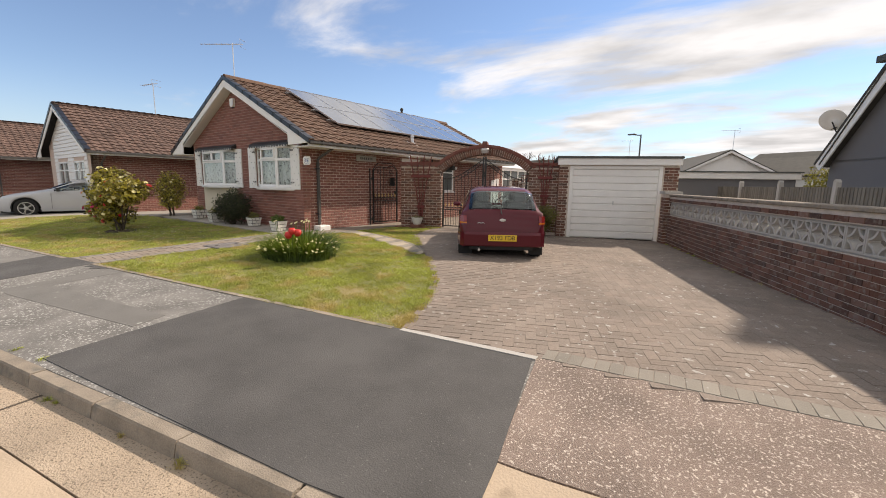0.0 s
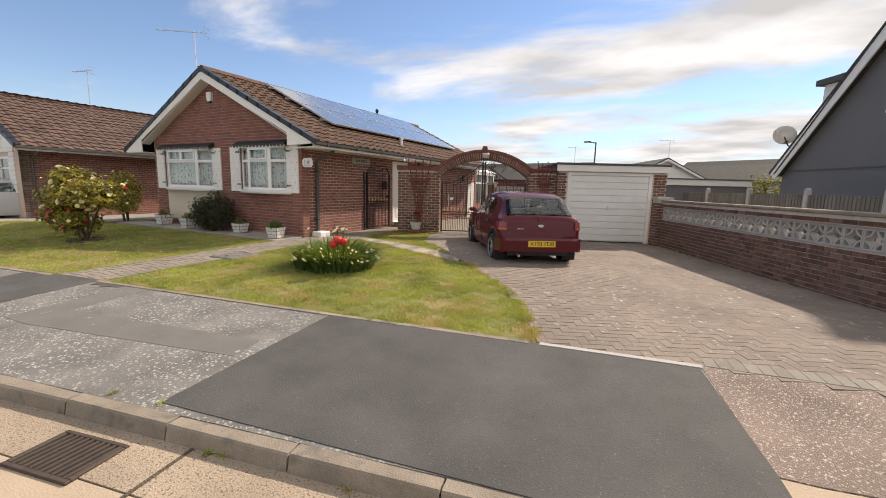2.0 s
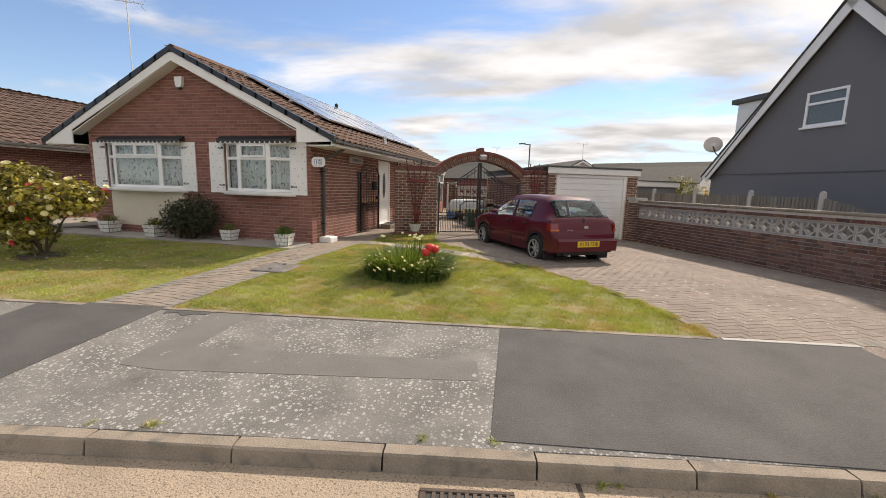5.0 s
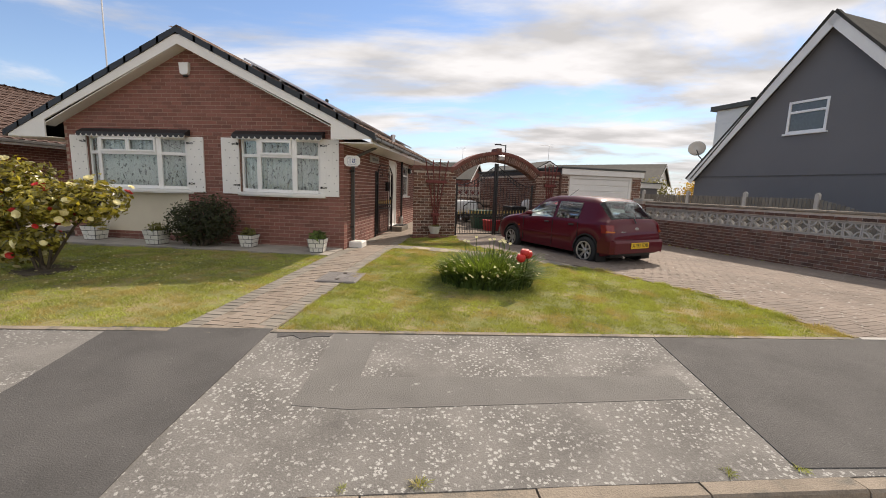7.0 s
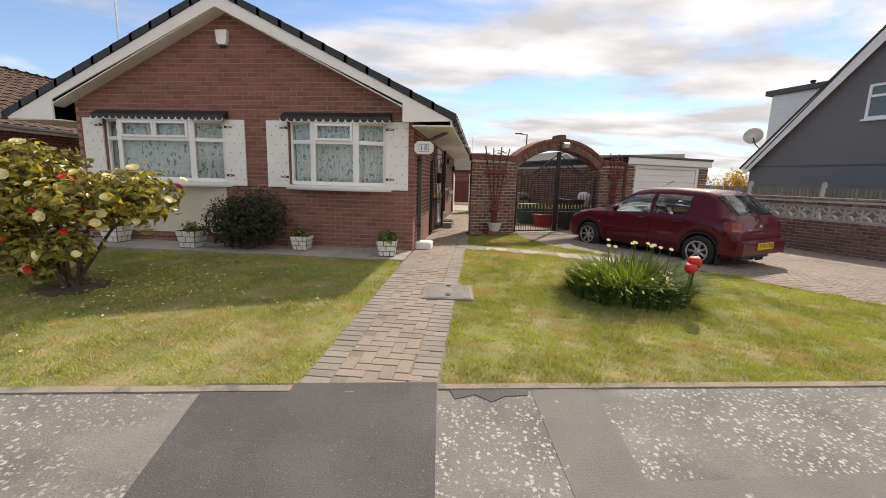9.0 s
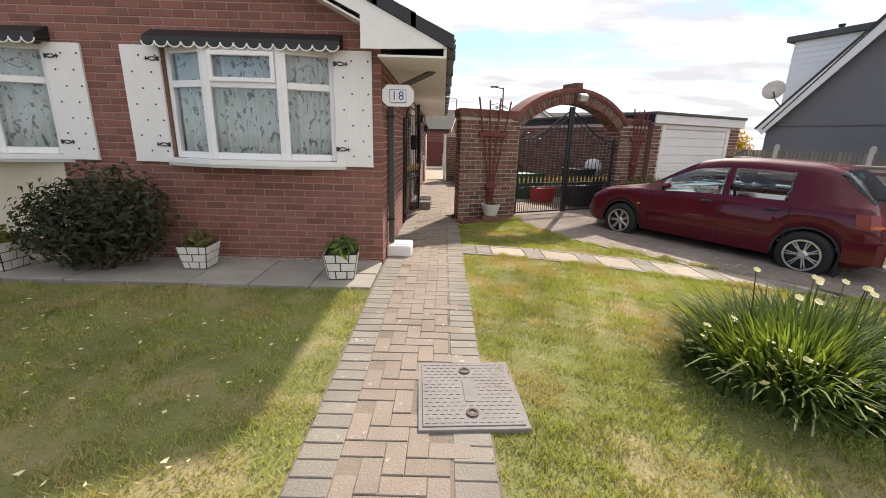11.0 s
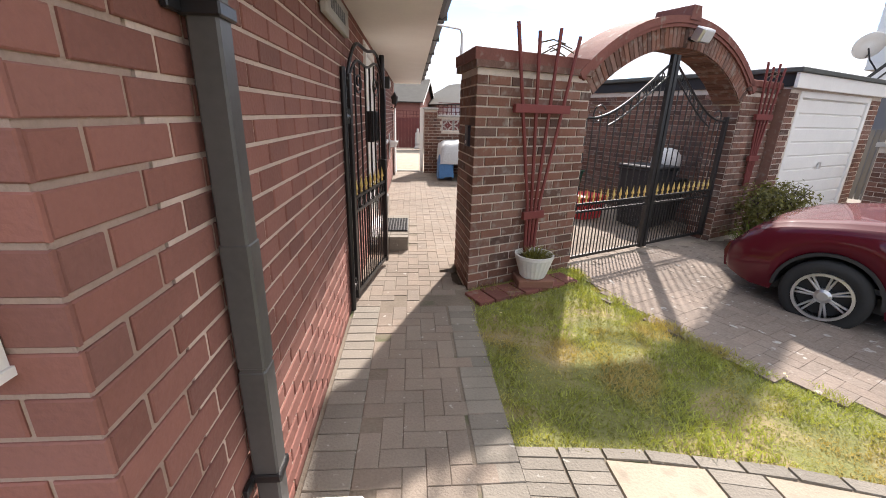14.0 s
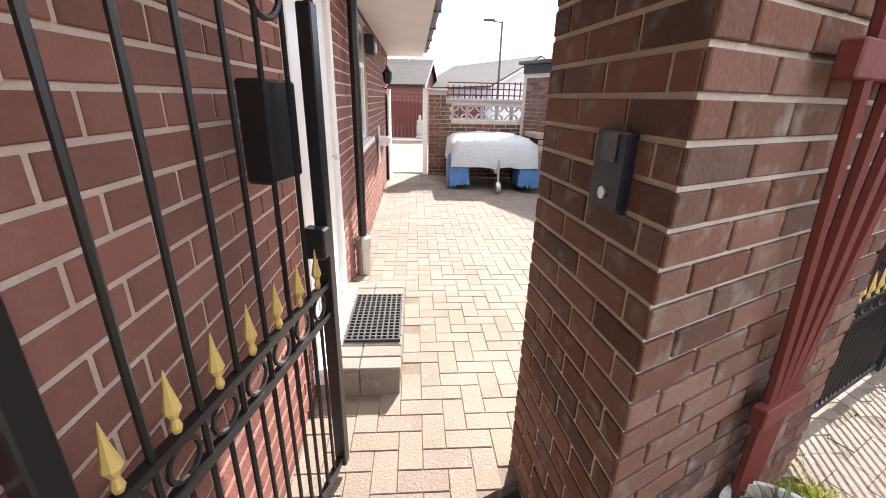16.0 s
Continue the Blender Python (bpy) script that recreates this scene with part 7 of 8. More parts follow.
part("load", bx(-0.64, 0.64, -0.58, 0.66, 0.36, 0.72, 0.03), M["blackmat"], trailer)
part("top_cover", cloth(1.42, 1.36, 0.40, 0.86, 0.1, 3), M["tarp"], trailer, "grey-white tarpaulin cover", smooth=True)
for sx in (-1, 1):
    sk = cloth(0.34, 0.5, 0.08, 0.55, 0.1, 9 + sx, 0.04)
    part("blue_skirt", sk, M["tarp_blue"], trailer, "crumpled blue sheeting", smooth=True).matrix_basis = Matrix.Translation((sx * 0.60, -0.42, 0))
    part("wheel", lathe([(0.13, -0.06), (0.22, -0.07), (0.24, -0.04), (0.24, 0.04), (0.22, 0.07), (0.13, 0.06)], 24, None, Matrix.Translation((sx * 0.58, 0.1, 0.24)) @ Matrix.Rotation(radians(90), 4, "Y")), M["rubber"], trailer)
part("drawbar", bar([(0, 0, 0.36), (0, -0.85, 0.36)], 0.03, 8), M["alu"], trailer)
part("jockey_wheel", lathe([(0.02, -0.03), (0.09, -0.035), (0.10, 0.0), (0.09, 0.035), (0.02, 0.03)], 18, None, Matrix.Translation((0.04, -0.86, 0.10)) @ Matrix.Rotation(radians(90), 4, "Y")), M["alu"], trailer)
part("jockey_stem", bar([(0.04, -0.86, 0.10), (0.04, -0.84, 0.55)], 0.02, 8), M["alu"], trailer)
M["wood"] = mat("bleached_wood", (0.36, 0.27, 0.22), 0.9, 0.25, 5, 40, 0.3, rand=0.2)
pal = thing("wood_stack", Matrix.Translation((-6.62, 16.3, 0.14)), "rough stacked pallet timber table", "pallet stack")
part("top", bx(-0.42, 0.42, -0.4, 0.4, 0.86, 0.94, 0.006), M["wood"], pal, "pinkish board top")
for i in range(4):
    for sx in (-1, 1):
        part("plank", bx(sx * 0.32 - 0.07, sx * 0.32 + 0.07, -0.38 - 0.012 * i, 0.3, 0.02 + i * 0.21, 0.13 + i * 0.21, 0.004, Matrix.Rotation(radians(sx * 3), 4, "Y")), M["wood"], pal)
    part("cross_plank", bx(-0.38, 0.38, -0.41, -0.385, 0.13 + i * 0.21, 0.21 + i * 0.21, 0.003), M["wood"], pal)
M["binblack"] = mat("black_bin_plastic", (0.02, 0.021, 0.024), 0.75, 0.15, 6, 60, 0.05)
M["bingreen"] = mat("green_bin_plastic", (0.02, 0.075, 0.045), 0.5, 0.15, 6, 60, 0.05)
M["redplastic"] = mat("red_plastic", (0.42, 0.02, 0.025), 0.45, 0.15, 6, 60, 0.05)


def tub(name, u, v, w, d, h, material, label, category):
    t = thing(name, DM @ Matrix.Translation((u, v, 0.16)), label, category)
    bm_ = bmesh.new()
    rs_ = [[bm_.verts.new((sx * w / 2 * k, sy * d / 2 * k, z)) for sx, sy in ((-1, -1), (1, -1), (1, 1), (-1, 1))] for k, z in ((0.82, 0), (1.0, h), (0.93, h), (0.80, 0.05))]
    for a, b in zip(rs_, rs_[1:]):
        for k in range(4):
            bm_.faces.new((a[k], a[(k + 1) % 4], b[(k + 1) % 4], b[k]))
    bm_.faces.new(rs_[0][::-1])
    bm_.faces.new(rs_[3])
    part("tub", bm_, material, t)
    part("rim", bx(-w / 2 - 0.02, w / 2 + 0.02, -d / 2 - 0.02, d / 2 + 0.02, h, h + 0.03, 0.01), material, t)
    return t


bin_ = tub("wheelie_bin", 2.34, 0.95, 0.52, 0.56, 0.80, M["binblack"], "black plastic wheelie bin behind the gate", "bin")
part("lid", bx(-0.28, 0.28, -0.31, 0.30, 0.83, 0.87, 0.015), M["binblack"], bin_)
tub("storage_bin", 2.88, 1.05, 0.46, 0.5, 0.62, M["binblack"], "black plastic storage bin behind the gate", "bin")
tub("green_crate", 1.85, 2.3, 0.9, 0.4, 0.62, M["bingreen"], "green plastic tub behind the gate", "tub")
tub("red_crate", 1.85, 1.6, 0.5, 0.4, 0.33, M["redplastic"], "red plastic crate behind the gate", "crate")
M["sack"] = mat("white_sack", (0.66, 0.66, 0.65), 0.7, 0.12, 6, 40, 0.4, dist=0.02)
sack = lathe([(0.10, 0), (0.22, 0.05), (0.25, 0.25), (0.23, 0.42), (0.15, 0.52), (0.04, 0.55)], 18)
for v in sack.verts:
    v.co += Vector((random.uniform(-0.012, 0.012), random.uniform(-0.012, 0.012), 0))
solo("white_sack", sack, M["sack"], "bulging white sack resting on a storage bin", "sack", m=DM @ Matrix.Translation((2.88, 1.05, 0.16 + 0.65)) @ Matrix.Diagonal((0.80, 0.85, 0.80, 1)), smooth=True)
arm_rest = thing("iron_bench", DM @ Matrix.Translation((1.75, 2.95, 0.16)), "dark ornate garden bench behind the gate", "bench")
part("backrest", bar([(-0.4, 0, 0.75), (-0.2, 0, 0.90), (0.2, 0, 0.90), (0.4, 0, 0.75)], 0.02, 6), M["black"], arm_rest)
for sx in (-0.4, 0.4):
    part("leg", bar([(sx, 0, 0), (sx, 0, 0.76)], 0.02, 6), M["black"], arm_rest)
part("seat", bx(-0.42, 0.42, -0.4, 0.02, 0.42, 0.46, 0.006), M["black"], arm_rest)
lamp_arm = thing("wall_pipe", DM @ Matrix.Translation((-1.22, 0.45, PT + 0.07)), "thin bent metal pipe above the pier", "pipe")
part("pipe", bar([(0.03, 0, 0), (0.03, 0, 0.16), (0.01, 0.0, 0.20), (-0.18, 0.05, 0.22)], 0.010, 6), M["alu"], lamp_arm)

# conservatory behind the bungalow
cons = thing("conservatory", Matrix.Translation((-10.05, 17.47, 0.15)), "white plastic conservatory on a dwarf brick wall", "conservatory")
part("dwarf_wall", bx(-3.0, 0.0, 0.0, 3.4, 0, 0.6), M["brick"], cons)
for i in range(5):
    part("mullion", bx(-0.06, 0.0, 0.82 * i, 0.82 * i + 0.07, 0.6, 2.05), M["upvc"], cons)
part("eaves_beam", bx(-3.0, 0.04, -0.0, 3.45, 2.05, 2.2), M["upvc"], cons)
part("rail", bx(-0.06, 0.0, 0.07, 3.3, 1.60, 1.66), M["upvc"], cons)
part("pane", bx(-0.035, -0.029, 0.0, 3.35, 0.6, 2.05), M["frosted"], cons)
part("roof", prism([(-3.0, 2.2), (0.1, 2.2), (-1.4, 2.75)], -0.0, 3.5, "y"), M["upvc"], cons)

# ---- neighbouring bungalows ----
def neighbour(shift, tile, gable_mat, label, boards):
    nb = thing("bungalow", Matrix.Translation(shift), label, "house")
    shell_ = part("wall", wall_shell(-16.12, WX, 0.0, 2.62, 0.25, [(-14.6, -12.9, 1.05, 2.2), (-12.0, -10.4, 1.05, 2.2)]), gable_mat, nb)
    shell_.matrix_basis = Matrix.Translation((0, WY, 0))
    part("gable", prism([(-16.12, 2.62), (WX, 2.62), (WX, AZ - 0.12 - PITCH * (WX - AP)), (AP, AZ - 0.12), (-16.12, AZ - 0.12 - PITCH * (AP + 16.12))], WY, WY + 0.25, "y"), gable_mat, nb)
    if boards:
        z = 1.0
        while z < AZ - 0.2:
            a_, b_ = gable_span(z + 0.14)
            if b_ - a_ > 0.3:
                spans_ = [(max(a_, -15.2), min(b_, -10.0))]
                if z < 2.2:
                    for h in ((-14.6, -12.9), (-12.0, -10.4)):
                        spans_ = cut(spans_, h[0], h[1])
                for p_, q_ in spans_:
                    part("cladding_board", prism([(WY - 0.035, z), (WY - 0.012, z + 0.14), (WY - 0.002, z + 0.14), (WY - 0.002, z)], p_, q_, "x"), M["white"], nb)
            z += 0.15
    for h in ((-14.6, -12.9), (-12.0, -10.4)):
        for q in ((h[0], h[0] + 0.07, 1.05, 2.2), (h[1] - 0.07, h[1], 1.05, 2.2), (h[0] + 0.07, h[1] - 0.07, 1.05, 1.12), (h[0] + 0.07, h[1] - 0.07, 2.13, 2.2), ((h[0] + h[1]) / 2 - 0.035, (h[0] + h[1]) / 2 + 0.035, 1.12, 2.13), (h[0] + 0.07, h[1] - 0.07, 1.80, 1.85)):
            part("window_frame", bx(q[0], q[1], WY - 0.03, WY + 0.05, q[2], q[3]), M["upvc"], nb)
        part("pane", bx(h[0] + 0.07, h[1] - 0.07, WY + 0.01, WY + 0.016, 1.12, 2.13), M["frosted"], nb)
    sd = part("side_wall", bx(WX - 0.25, WX - 0.006, WY + 0.25, 18.0, 0, 2.62), M["mortar"], nb)
    bricks(sd, Matrix.Translation((WX - 0.006, WY, 0)) @ Matrix.Rotation(radians(90), 4, "Z"), 0.0, 11.4, 0.1, 2.42, (), "brick", None, 0)
    part("back_wall", bx(-16.12, WX, 18.0, 18.25, 0, 2.62), M["mortar"], nb)
    rf_ = part("roof", bx(AP - 0.1, AP + 0.1, 6.3, 18.3, AZ - 0.12, AZ - 0.05), M["dark"], nb)
    roof_side(1, rf_, tile, 6.30, 18.3, 4.10, None, 0)
    roof_side(-1, rf_, tile, 6.30, 18.3, 4.10, None, 0)
    for i in range(26):
        rt_ = part("ridge_tile", prism([(-0.13, -0.07), (-0.09, 0.01), (0, 0.05), (0.09, 0.01), (0.13, -0.07), (0.10, -0.07), (0, 0.02), (-0.10, -0.07)], 0.004, 0.442, "y"), M[tile], rf_)
        rt_.matrix_basis = Matrix.Translation((AP, 6.32 + 0.446 * i, AZ + 0.02))
    for s in (1, -1):
        verge(rf_, s, 6.30)
        xe_ = AP + s * 4.06
        part("fascia", bx(min(xe_, xe_ - s * 0.03), max(xe_, xe_ - s * 0.03), 6.33, 18.2, EZ - 0.19, EZ - 0.03), M["white"], rf_)
        part("gutter", bx(min(xe_ + s * 0.09, xe_), max(xe_ + s * 0.09, xe_), 6.33, 18.2, EZ - 0.13, EZ - 0.05, 0.01), M["pipe"], rf_)
    part("downpipe", bar([(WX + 0.05, WY + 0.3, 0.1), (WX + 0.05, WY + 0.3, 2.1), (WX + 0.5, WY + 0.35, 2.4)], 0.035, 8), M["pipe"], nb)
    return nb


neighbour((-10.45, -2.0, -0.03), "tile_red", M["mortar"], "neighbouring bungalow with white cladding and red-brown tiles", True)
neighbour((-20.9, -3.6, -0.03), "tile_red", M["cream"], "cream bungalow with a red-brown tiled roof", False)
aerial(Matrix.Translation((-23.4, 8.0, 4.3)), 1.7, 1.2, "television aerial on a neighbouring ridge", 12, radians(190))
aerial(Matrix.Translation((-33.0, 9.0, 4.2)), 1.0, 0.9, "small television aerial on a far roof", 9, radians(150))
ndrive = solo("neighbour_drive", sheet([(-17.3, 5.5), (-19.3, 4.1), (-19.4, front(-19.4)), (-26, front(-26)), (-26, 4.5), (-20.1, 4.5), (-20.1, 9.0), (-17.3, 9.0)], 0.8, up=-0.01, thick=0.04), M["slab"], "grey concrete drive of the next house", "driveway", kind="structure")

# ---- the grey house: window, dormer, dish, fence ----
gwin = thing("window_4", DM @ Matrix.Translation((10.85, 0, 0)) @ Matrix.Rotation(radians(-90), 4, "Z"), "white upper window with a top opener", "window", kind="structure")
for q in ((1.49, 1.56, 3.64, 4.64), (2.53, 2.60, 3.64, 4.64), (1.56, 2.53, 3.64, 3.71), (1.56, 2.53, 4.57, 4.64), (1.56, 2.53, 4.26, 4.33)):
    part("window_frame", bx(q[0], q[1], -0.02, 0.06, q[2], q[3], 0.004), M["upvc"], gwin)
part("pane", bx(1.56, 2.53, 0.02, 0.026, 3.71, 4.26), M["frosted"], gwin)
part("pane", bx(1.56, 2.53, 0.02, 0.026, 4.33, 4.57), M["frosted"], gwin)
part("blind", bx(1.5, 2.6, 0.10, 0.11, 3.6, 4.7), M["net"], gwin, "pale blind behind the glass")
part("window_sill", bx(1.43, 2.66, -0.08, 0.05, 3.58, 3.638, 0.006), M["upvc"], gwin)
part("band", bx(10.83, 10.849, GA - GE + 0.15, GA + GE - 0.15, 2.28, 2.31), M["pipe"], grey, "thin movement joint across the render")
dorm = part("dormer", bx(12.0, 15.0, 0.1, 1.95, 3.0, 5.02), M["white"], grey, "white boarded dormer")
for i in range(12):
    part("board", prism([(1.95, 3.0 + i * 0.165), (1.975, 3.0 + i * 0.165), (1.952, 3.165 + i * 0.165)], 12.0, 15.0, "x"), M["white"], dorm)
    part("board", bx(11.985, 11.999, 0.1, 1.95, 3.0 + i * 0.165, 3.155 + i * 0.165), M["white"], dorm)
part("dormer_roof", bx(11.85, 15.1, -1.0, 2.15, 5.02, 5.20, 0.01), M["felt"], grey, "flat dark dormer roof")
part("dormer_vent", lathe([(0.07, 5.2), (0.07, 5.45), (0.09, 5.46), (0.09, 5.52)], 10, None, Matrix.Translation((12.9, 1.2, 0))), M["blackmat"], grey)
part("eave_gutter", bar([(10.6, GA + GE + 0.06, GEZ - 0.05), (19.0, GA + GE + 0.06, GEZ - 0.05)], 0.05, 8), M["black"], grey)
part("downpipe", bar([(11.0, GA + GE + 0.04, GEZ - 0.05), (11.0, GA + GE - 0.2, GEZ - 0.35), (11.0, GA + GE - 0.2, 0)], 0.035, 8), M["black"], grey)
for side in (1, -1):
    ang = math.atan(gp)
    for i in range(20):
        t0 = i * 0.315
        tl = part("verge_tile", bx(10.56, 10.75, t0, t0 + 0.33, 0.045, 0.075), M["tile_dark"], grey)
        tl.matrix_basis = Matrix.Translation((0, GA, GAZ)) @ Matrix.Rotation(-ang * side, 4, "X") @ Matrix.Diagonal((1, side, 1, 1)) @ Matrix.Rotation(radians(-2.0), 4, "X")
dish = thing("satellite_dish", Matrix.Translation((1.55, 15.95, 3.42)), "pale grey satellite dish on a wall arm", "satellite dish")
dm_ = look((0, 0, 0), (0.35, 0.85, 0.5)) 
part("reflector", lathe([(0.0, 0.05), (0.15, 0.04), (0.30, 0.0), (0.31, 0.012), (0.15, 0.052), (0.0, 0.062)], 28, None, dm_ @ Matrix.Rotation(math.pi, 4, "X")), M["white"], dish, smooth=True)
part("arm", bar([(0, 0, -0.05), (0.1, -0.02, -0.30), (0.35, -0.05, -0.55), (0.45, 0.1, -0.7)], 0.018, 6), M["blackmat"], dish)
part("receiver_arm", bar([(0, 0, -0.25), (0.35, 0.22, -0.05)], 0.012, 6), M["blackmat"], dish)
part("receiver", bar([(0.33, 0.21, -0.06), (0.40, 0.25, 0.0)], 0.03, 8), M["blackmat"], dish)
fence = thing("slat_fence", DM @ Matrix.Translation((9.0, 0, 0)), "weathered vertical-slat fence between concrete posts", "fence")
for v in (4.4, 2.33, 0.27, -1.78, -3.72):
    part("post", prism([(v - 0.05, 0), (v + 0.05, 0), (v + 0.05, 1.68), (v, 1.73), (v - 0.05, 1.68)], -0.05, 0.05, "x"), M["stone"], fence, "concrete fence post")
for a, b in ((4.4, 2.33), (2.33, 0.27), (0.27, -1.78), (-1.78, -3.72)):
    for z in (0.4, 1.35):
        part("rail", bx(0.01, 0.05, b + 0.05, a - 0.05, z, z + 0.07), M["fence"], fence)
    v = b + 0.06
    while v < a - 0.10:
        part("slat", bx(-0.012, 0.008, v, v + 0.078, 0.1, 1.56 + random.uniform(-0.004, 0.004), 0.003), M["fence"], fence)
        v += 0.098
v = -3.86
while v > -9.5:
    h = max(1.16, 1.56 - 0.28 * (-3.8 - v))
    part("slat", bx(-0.012, 0.008, v, v + 0.078, 0.1, h, 0.003), M["fence"], fence)
    v -= 0.098
part("rail", bx(0.01, 0.05, -9.5, -3.8, 0.8, 0.87), M["fence"], fence)
gbed = solo("neighbour_ground", sheet([tuple(D(6.3, 4.0)[:2]), tuple(D(11, 4.0)[:2]), tuple(D(11, -9.5)[:2]), tuple(D(6.3, -9.5)[:2])], 1.0, up=-0.04), M["slab"], "grey paving beside the grey house", "paving", kind="structure")

# ---- distance ----
def far_house(m, w, l, ez, rz, wall, tile, label):
    """A plain gabled house: gable to local -y, ridge along y."""
    h = thing("house", m, label, "house")
    part("wall", prism([(-w, 0), (w, 0), (w, ez), (0, rz - 0.15), (-w, ez)], 0, l, "y"), wall, h)
    for s in (1, -1):
        ang = math.atan2(rz - ez, w)
        ln = (w + 0.35) / math.cos(ang)
        r_ = part("roof", bx(0, ln, -0.25, l + 0.25, -0.02, 0.06), tile, h)
        r_.matrix_basis = Matrix.Translation((0, 0, rz - 0.05)) @ (Matrix.Rotation(ang, 4, "Y") if s > 0 else Matrix.Rotation(math.pi, 4, "Z") @ Matrix.Translation((0, -l, 0)) @ Matrix.Rotation(ang, 4, "Y"))
        n_ = int(ln / 0.32)
        for i in range(n_):
            c_ = part("tile_course", bx(i * 0.32, i * 0.32 + 0.33, -0.26, l + 0.26, 0.062, 0.085, 0, Matrix.Rotation(radians(1.5), 4, "Y")), tile, r_)
        part("bargeboard", prism([(0, rz - 0.06), (s * (w + 0.35), rz - 0.06 - (rz - ez) / w * (w + 0.35)), (s * (w + 0.35), rz - 0.22 - (rz - ez) / w * (w + 0.35)), (0, rz - 0.22)], -0.28, -0.24, "y"), M["white"], h)
    return h


far_house(Matrix.Translation((-1.6, 35.5, 0)) @ Matrix.Rotation(radians(22), 4, "Z"), 3.1, 11, 2.55, 4.15, M["white"], M["tile_dark"], "white-gabled bungalow with a dark tiled roof")
far_house(Matrix.Translation((-8.0, 41.0, 0)) @ Matrix.Rotation(radians(80), 4, "Z"), 3.4, 12, 2.6, 4.2, M["brick"], M["tile_dark"], "far bungalow with a dark tiled roof")
far_house(Matrix.Translation((9.0, 38.0, 0)) @ Matrix.Rotation(radians(60), 4, "Z"), 3.6, 10, 2.6, 4.3, M["white"], M["tile_dark"], "far bungalow with a dark roof and white gable")
far_house(Matrix.Translation((-26.0, 36.0, 0)) @ Matrix.Rotation(radians(85), 4, "Z"), 3.4, 12, 2.6, 4.2, M["brick"], M["tile_red"], "far brick bungalow with a brown roof")
aerial(Matrix.Translation((-1.5, 36.4, 4.0)), 1.6, 1.1, "television aerial on a white-gabled house", 9, radians(200))
aerial(Matrix.Translation((-9.5, 41.0, 4.0)), 1.7, 1.0, "television aerial on a far roof", 8, radians(170))
fg = thing("flat_garage", DM, "grey flat-roofed garage with a white fascia", "garage")
part("wall", bx(7.6, 11.3, 3.9, 9.0, 0, 1.82), M["grey_render"], fg)
part("fascia", bx(7.5, 11.4, 3.8, 9.1, 1.82, 2.04, 0.01), M["white"], fg, "white fascia boards")
part("roof", bx(7.46, 11.44, 3.76, 9.14, 2.04, 2.08), M["felt"], fg)


def street_lamp(x, y, h, turn):
    s = thing("street_lamp", Matrix.Translation((x, y, 0)) @ Matrix.Rotation(turn, 4, "Z"), "slim grey street lamp with a short arm", "street lamp")
    part("column", bar([(0, 0, 0), (0, 0, 1.2), (0, 0, h)], [0.07, 0.05, 0.04], 10), M["pipe"], s)
    part("arm", bar([(0, 0, h - 0.05), (-0.45, 0, h + 0.02)], 0.03, 8), M["pipe"], s)
    part("lantern", bx(-0.75, -0.30, -0.09, 0.09, h, h + 0.08, 0.02), M["pipe"], s)
    return s


street_lamp(-5.65, 26.85, 4.55, radians(-10))
M["forsythia"] = leaf_mat("yellow_blossom_leaf", (0.42, 0.28, 0.03), 0.35, 0.6)
shrub("yellow_shrub", (3.75, 20.6, 0.0), "yellow flowering shrub in the distance", [((0, 0, 1.3), (0.8, 0.8, 1.1)), ((0.3, 0.2, 1.8), (0.6, 0.6, 0.6))], 1800, 0.13, M["forsythia"], 61)
shrub("green_hedge", (2.4, 21.5, 0.0), "dark green garden hedge in the distance", [((0, 0, 1.2), (0.9, 0.8, 1.2)), ((-0.4, 0.2, 1.9), (0.5, 0.5, 0.6))], 1800, 0.13, M["shrubleaf"], 62)


def bare_tree(x, y, h, seed):
    t = thing("bare_tree", Matrix.Translation((x, y, 0)), "leafless tree on the skyline", "tree")
    rng_ = random.Random(seed)
    bm_ = bmesh.new()
    top = Vector((0.1, 0, h * 0.55))
    part("trunk", bar([(0, 0, -0.1), (0.03, 0.02, h * 0.3), top], [0.22, 0.16, 0.10], 8), M["bark"], t)

    def limb(p, d, L, r, k):
        e = p + d * L
        tube(bm_, [p, p.lerp(e, 0.5) + Vector((rng_.uniform(-0.06, 0.06) * L, rng_.uniform(-0.06, 0.06) * L, 0)), e], [r, r * 0.8, r * 0.5], 5, False)
        if k:
            for _ in range(3):
                nd = (d + Vector((rng_.uniform(-0.8, 0.8), rng_.uniform(-0.8, 0.8), rng_.uniform(-0.2, 0.5)))).normalized()
                limb(e, nd, L * rng_.uniform(0.55, 0.8), r * 0.55, k - 1)
    for i in range(6):
        a = i * 1.05 + rng_.uniform(-0.3, 0.3)
        limb(Vector((0.05, 0, h * rng_.uniform(0.35, 0.55))), Vector((math.cos(a) * 0.7, math.sin(a) * 0.7, 0.75)).normalized(), h * 0.22, 0.07, 3)
    part("limbs", bm_, M["bark"], t)


bare_tree(-18.6, 39.0, 5.2, 3)
bare_tree(-17.2, 41.0, 4.9, 4)

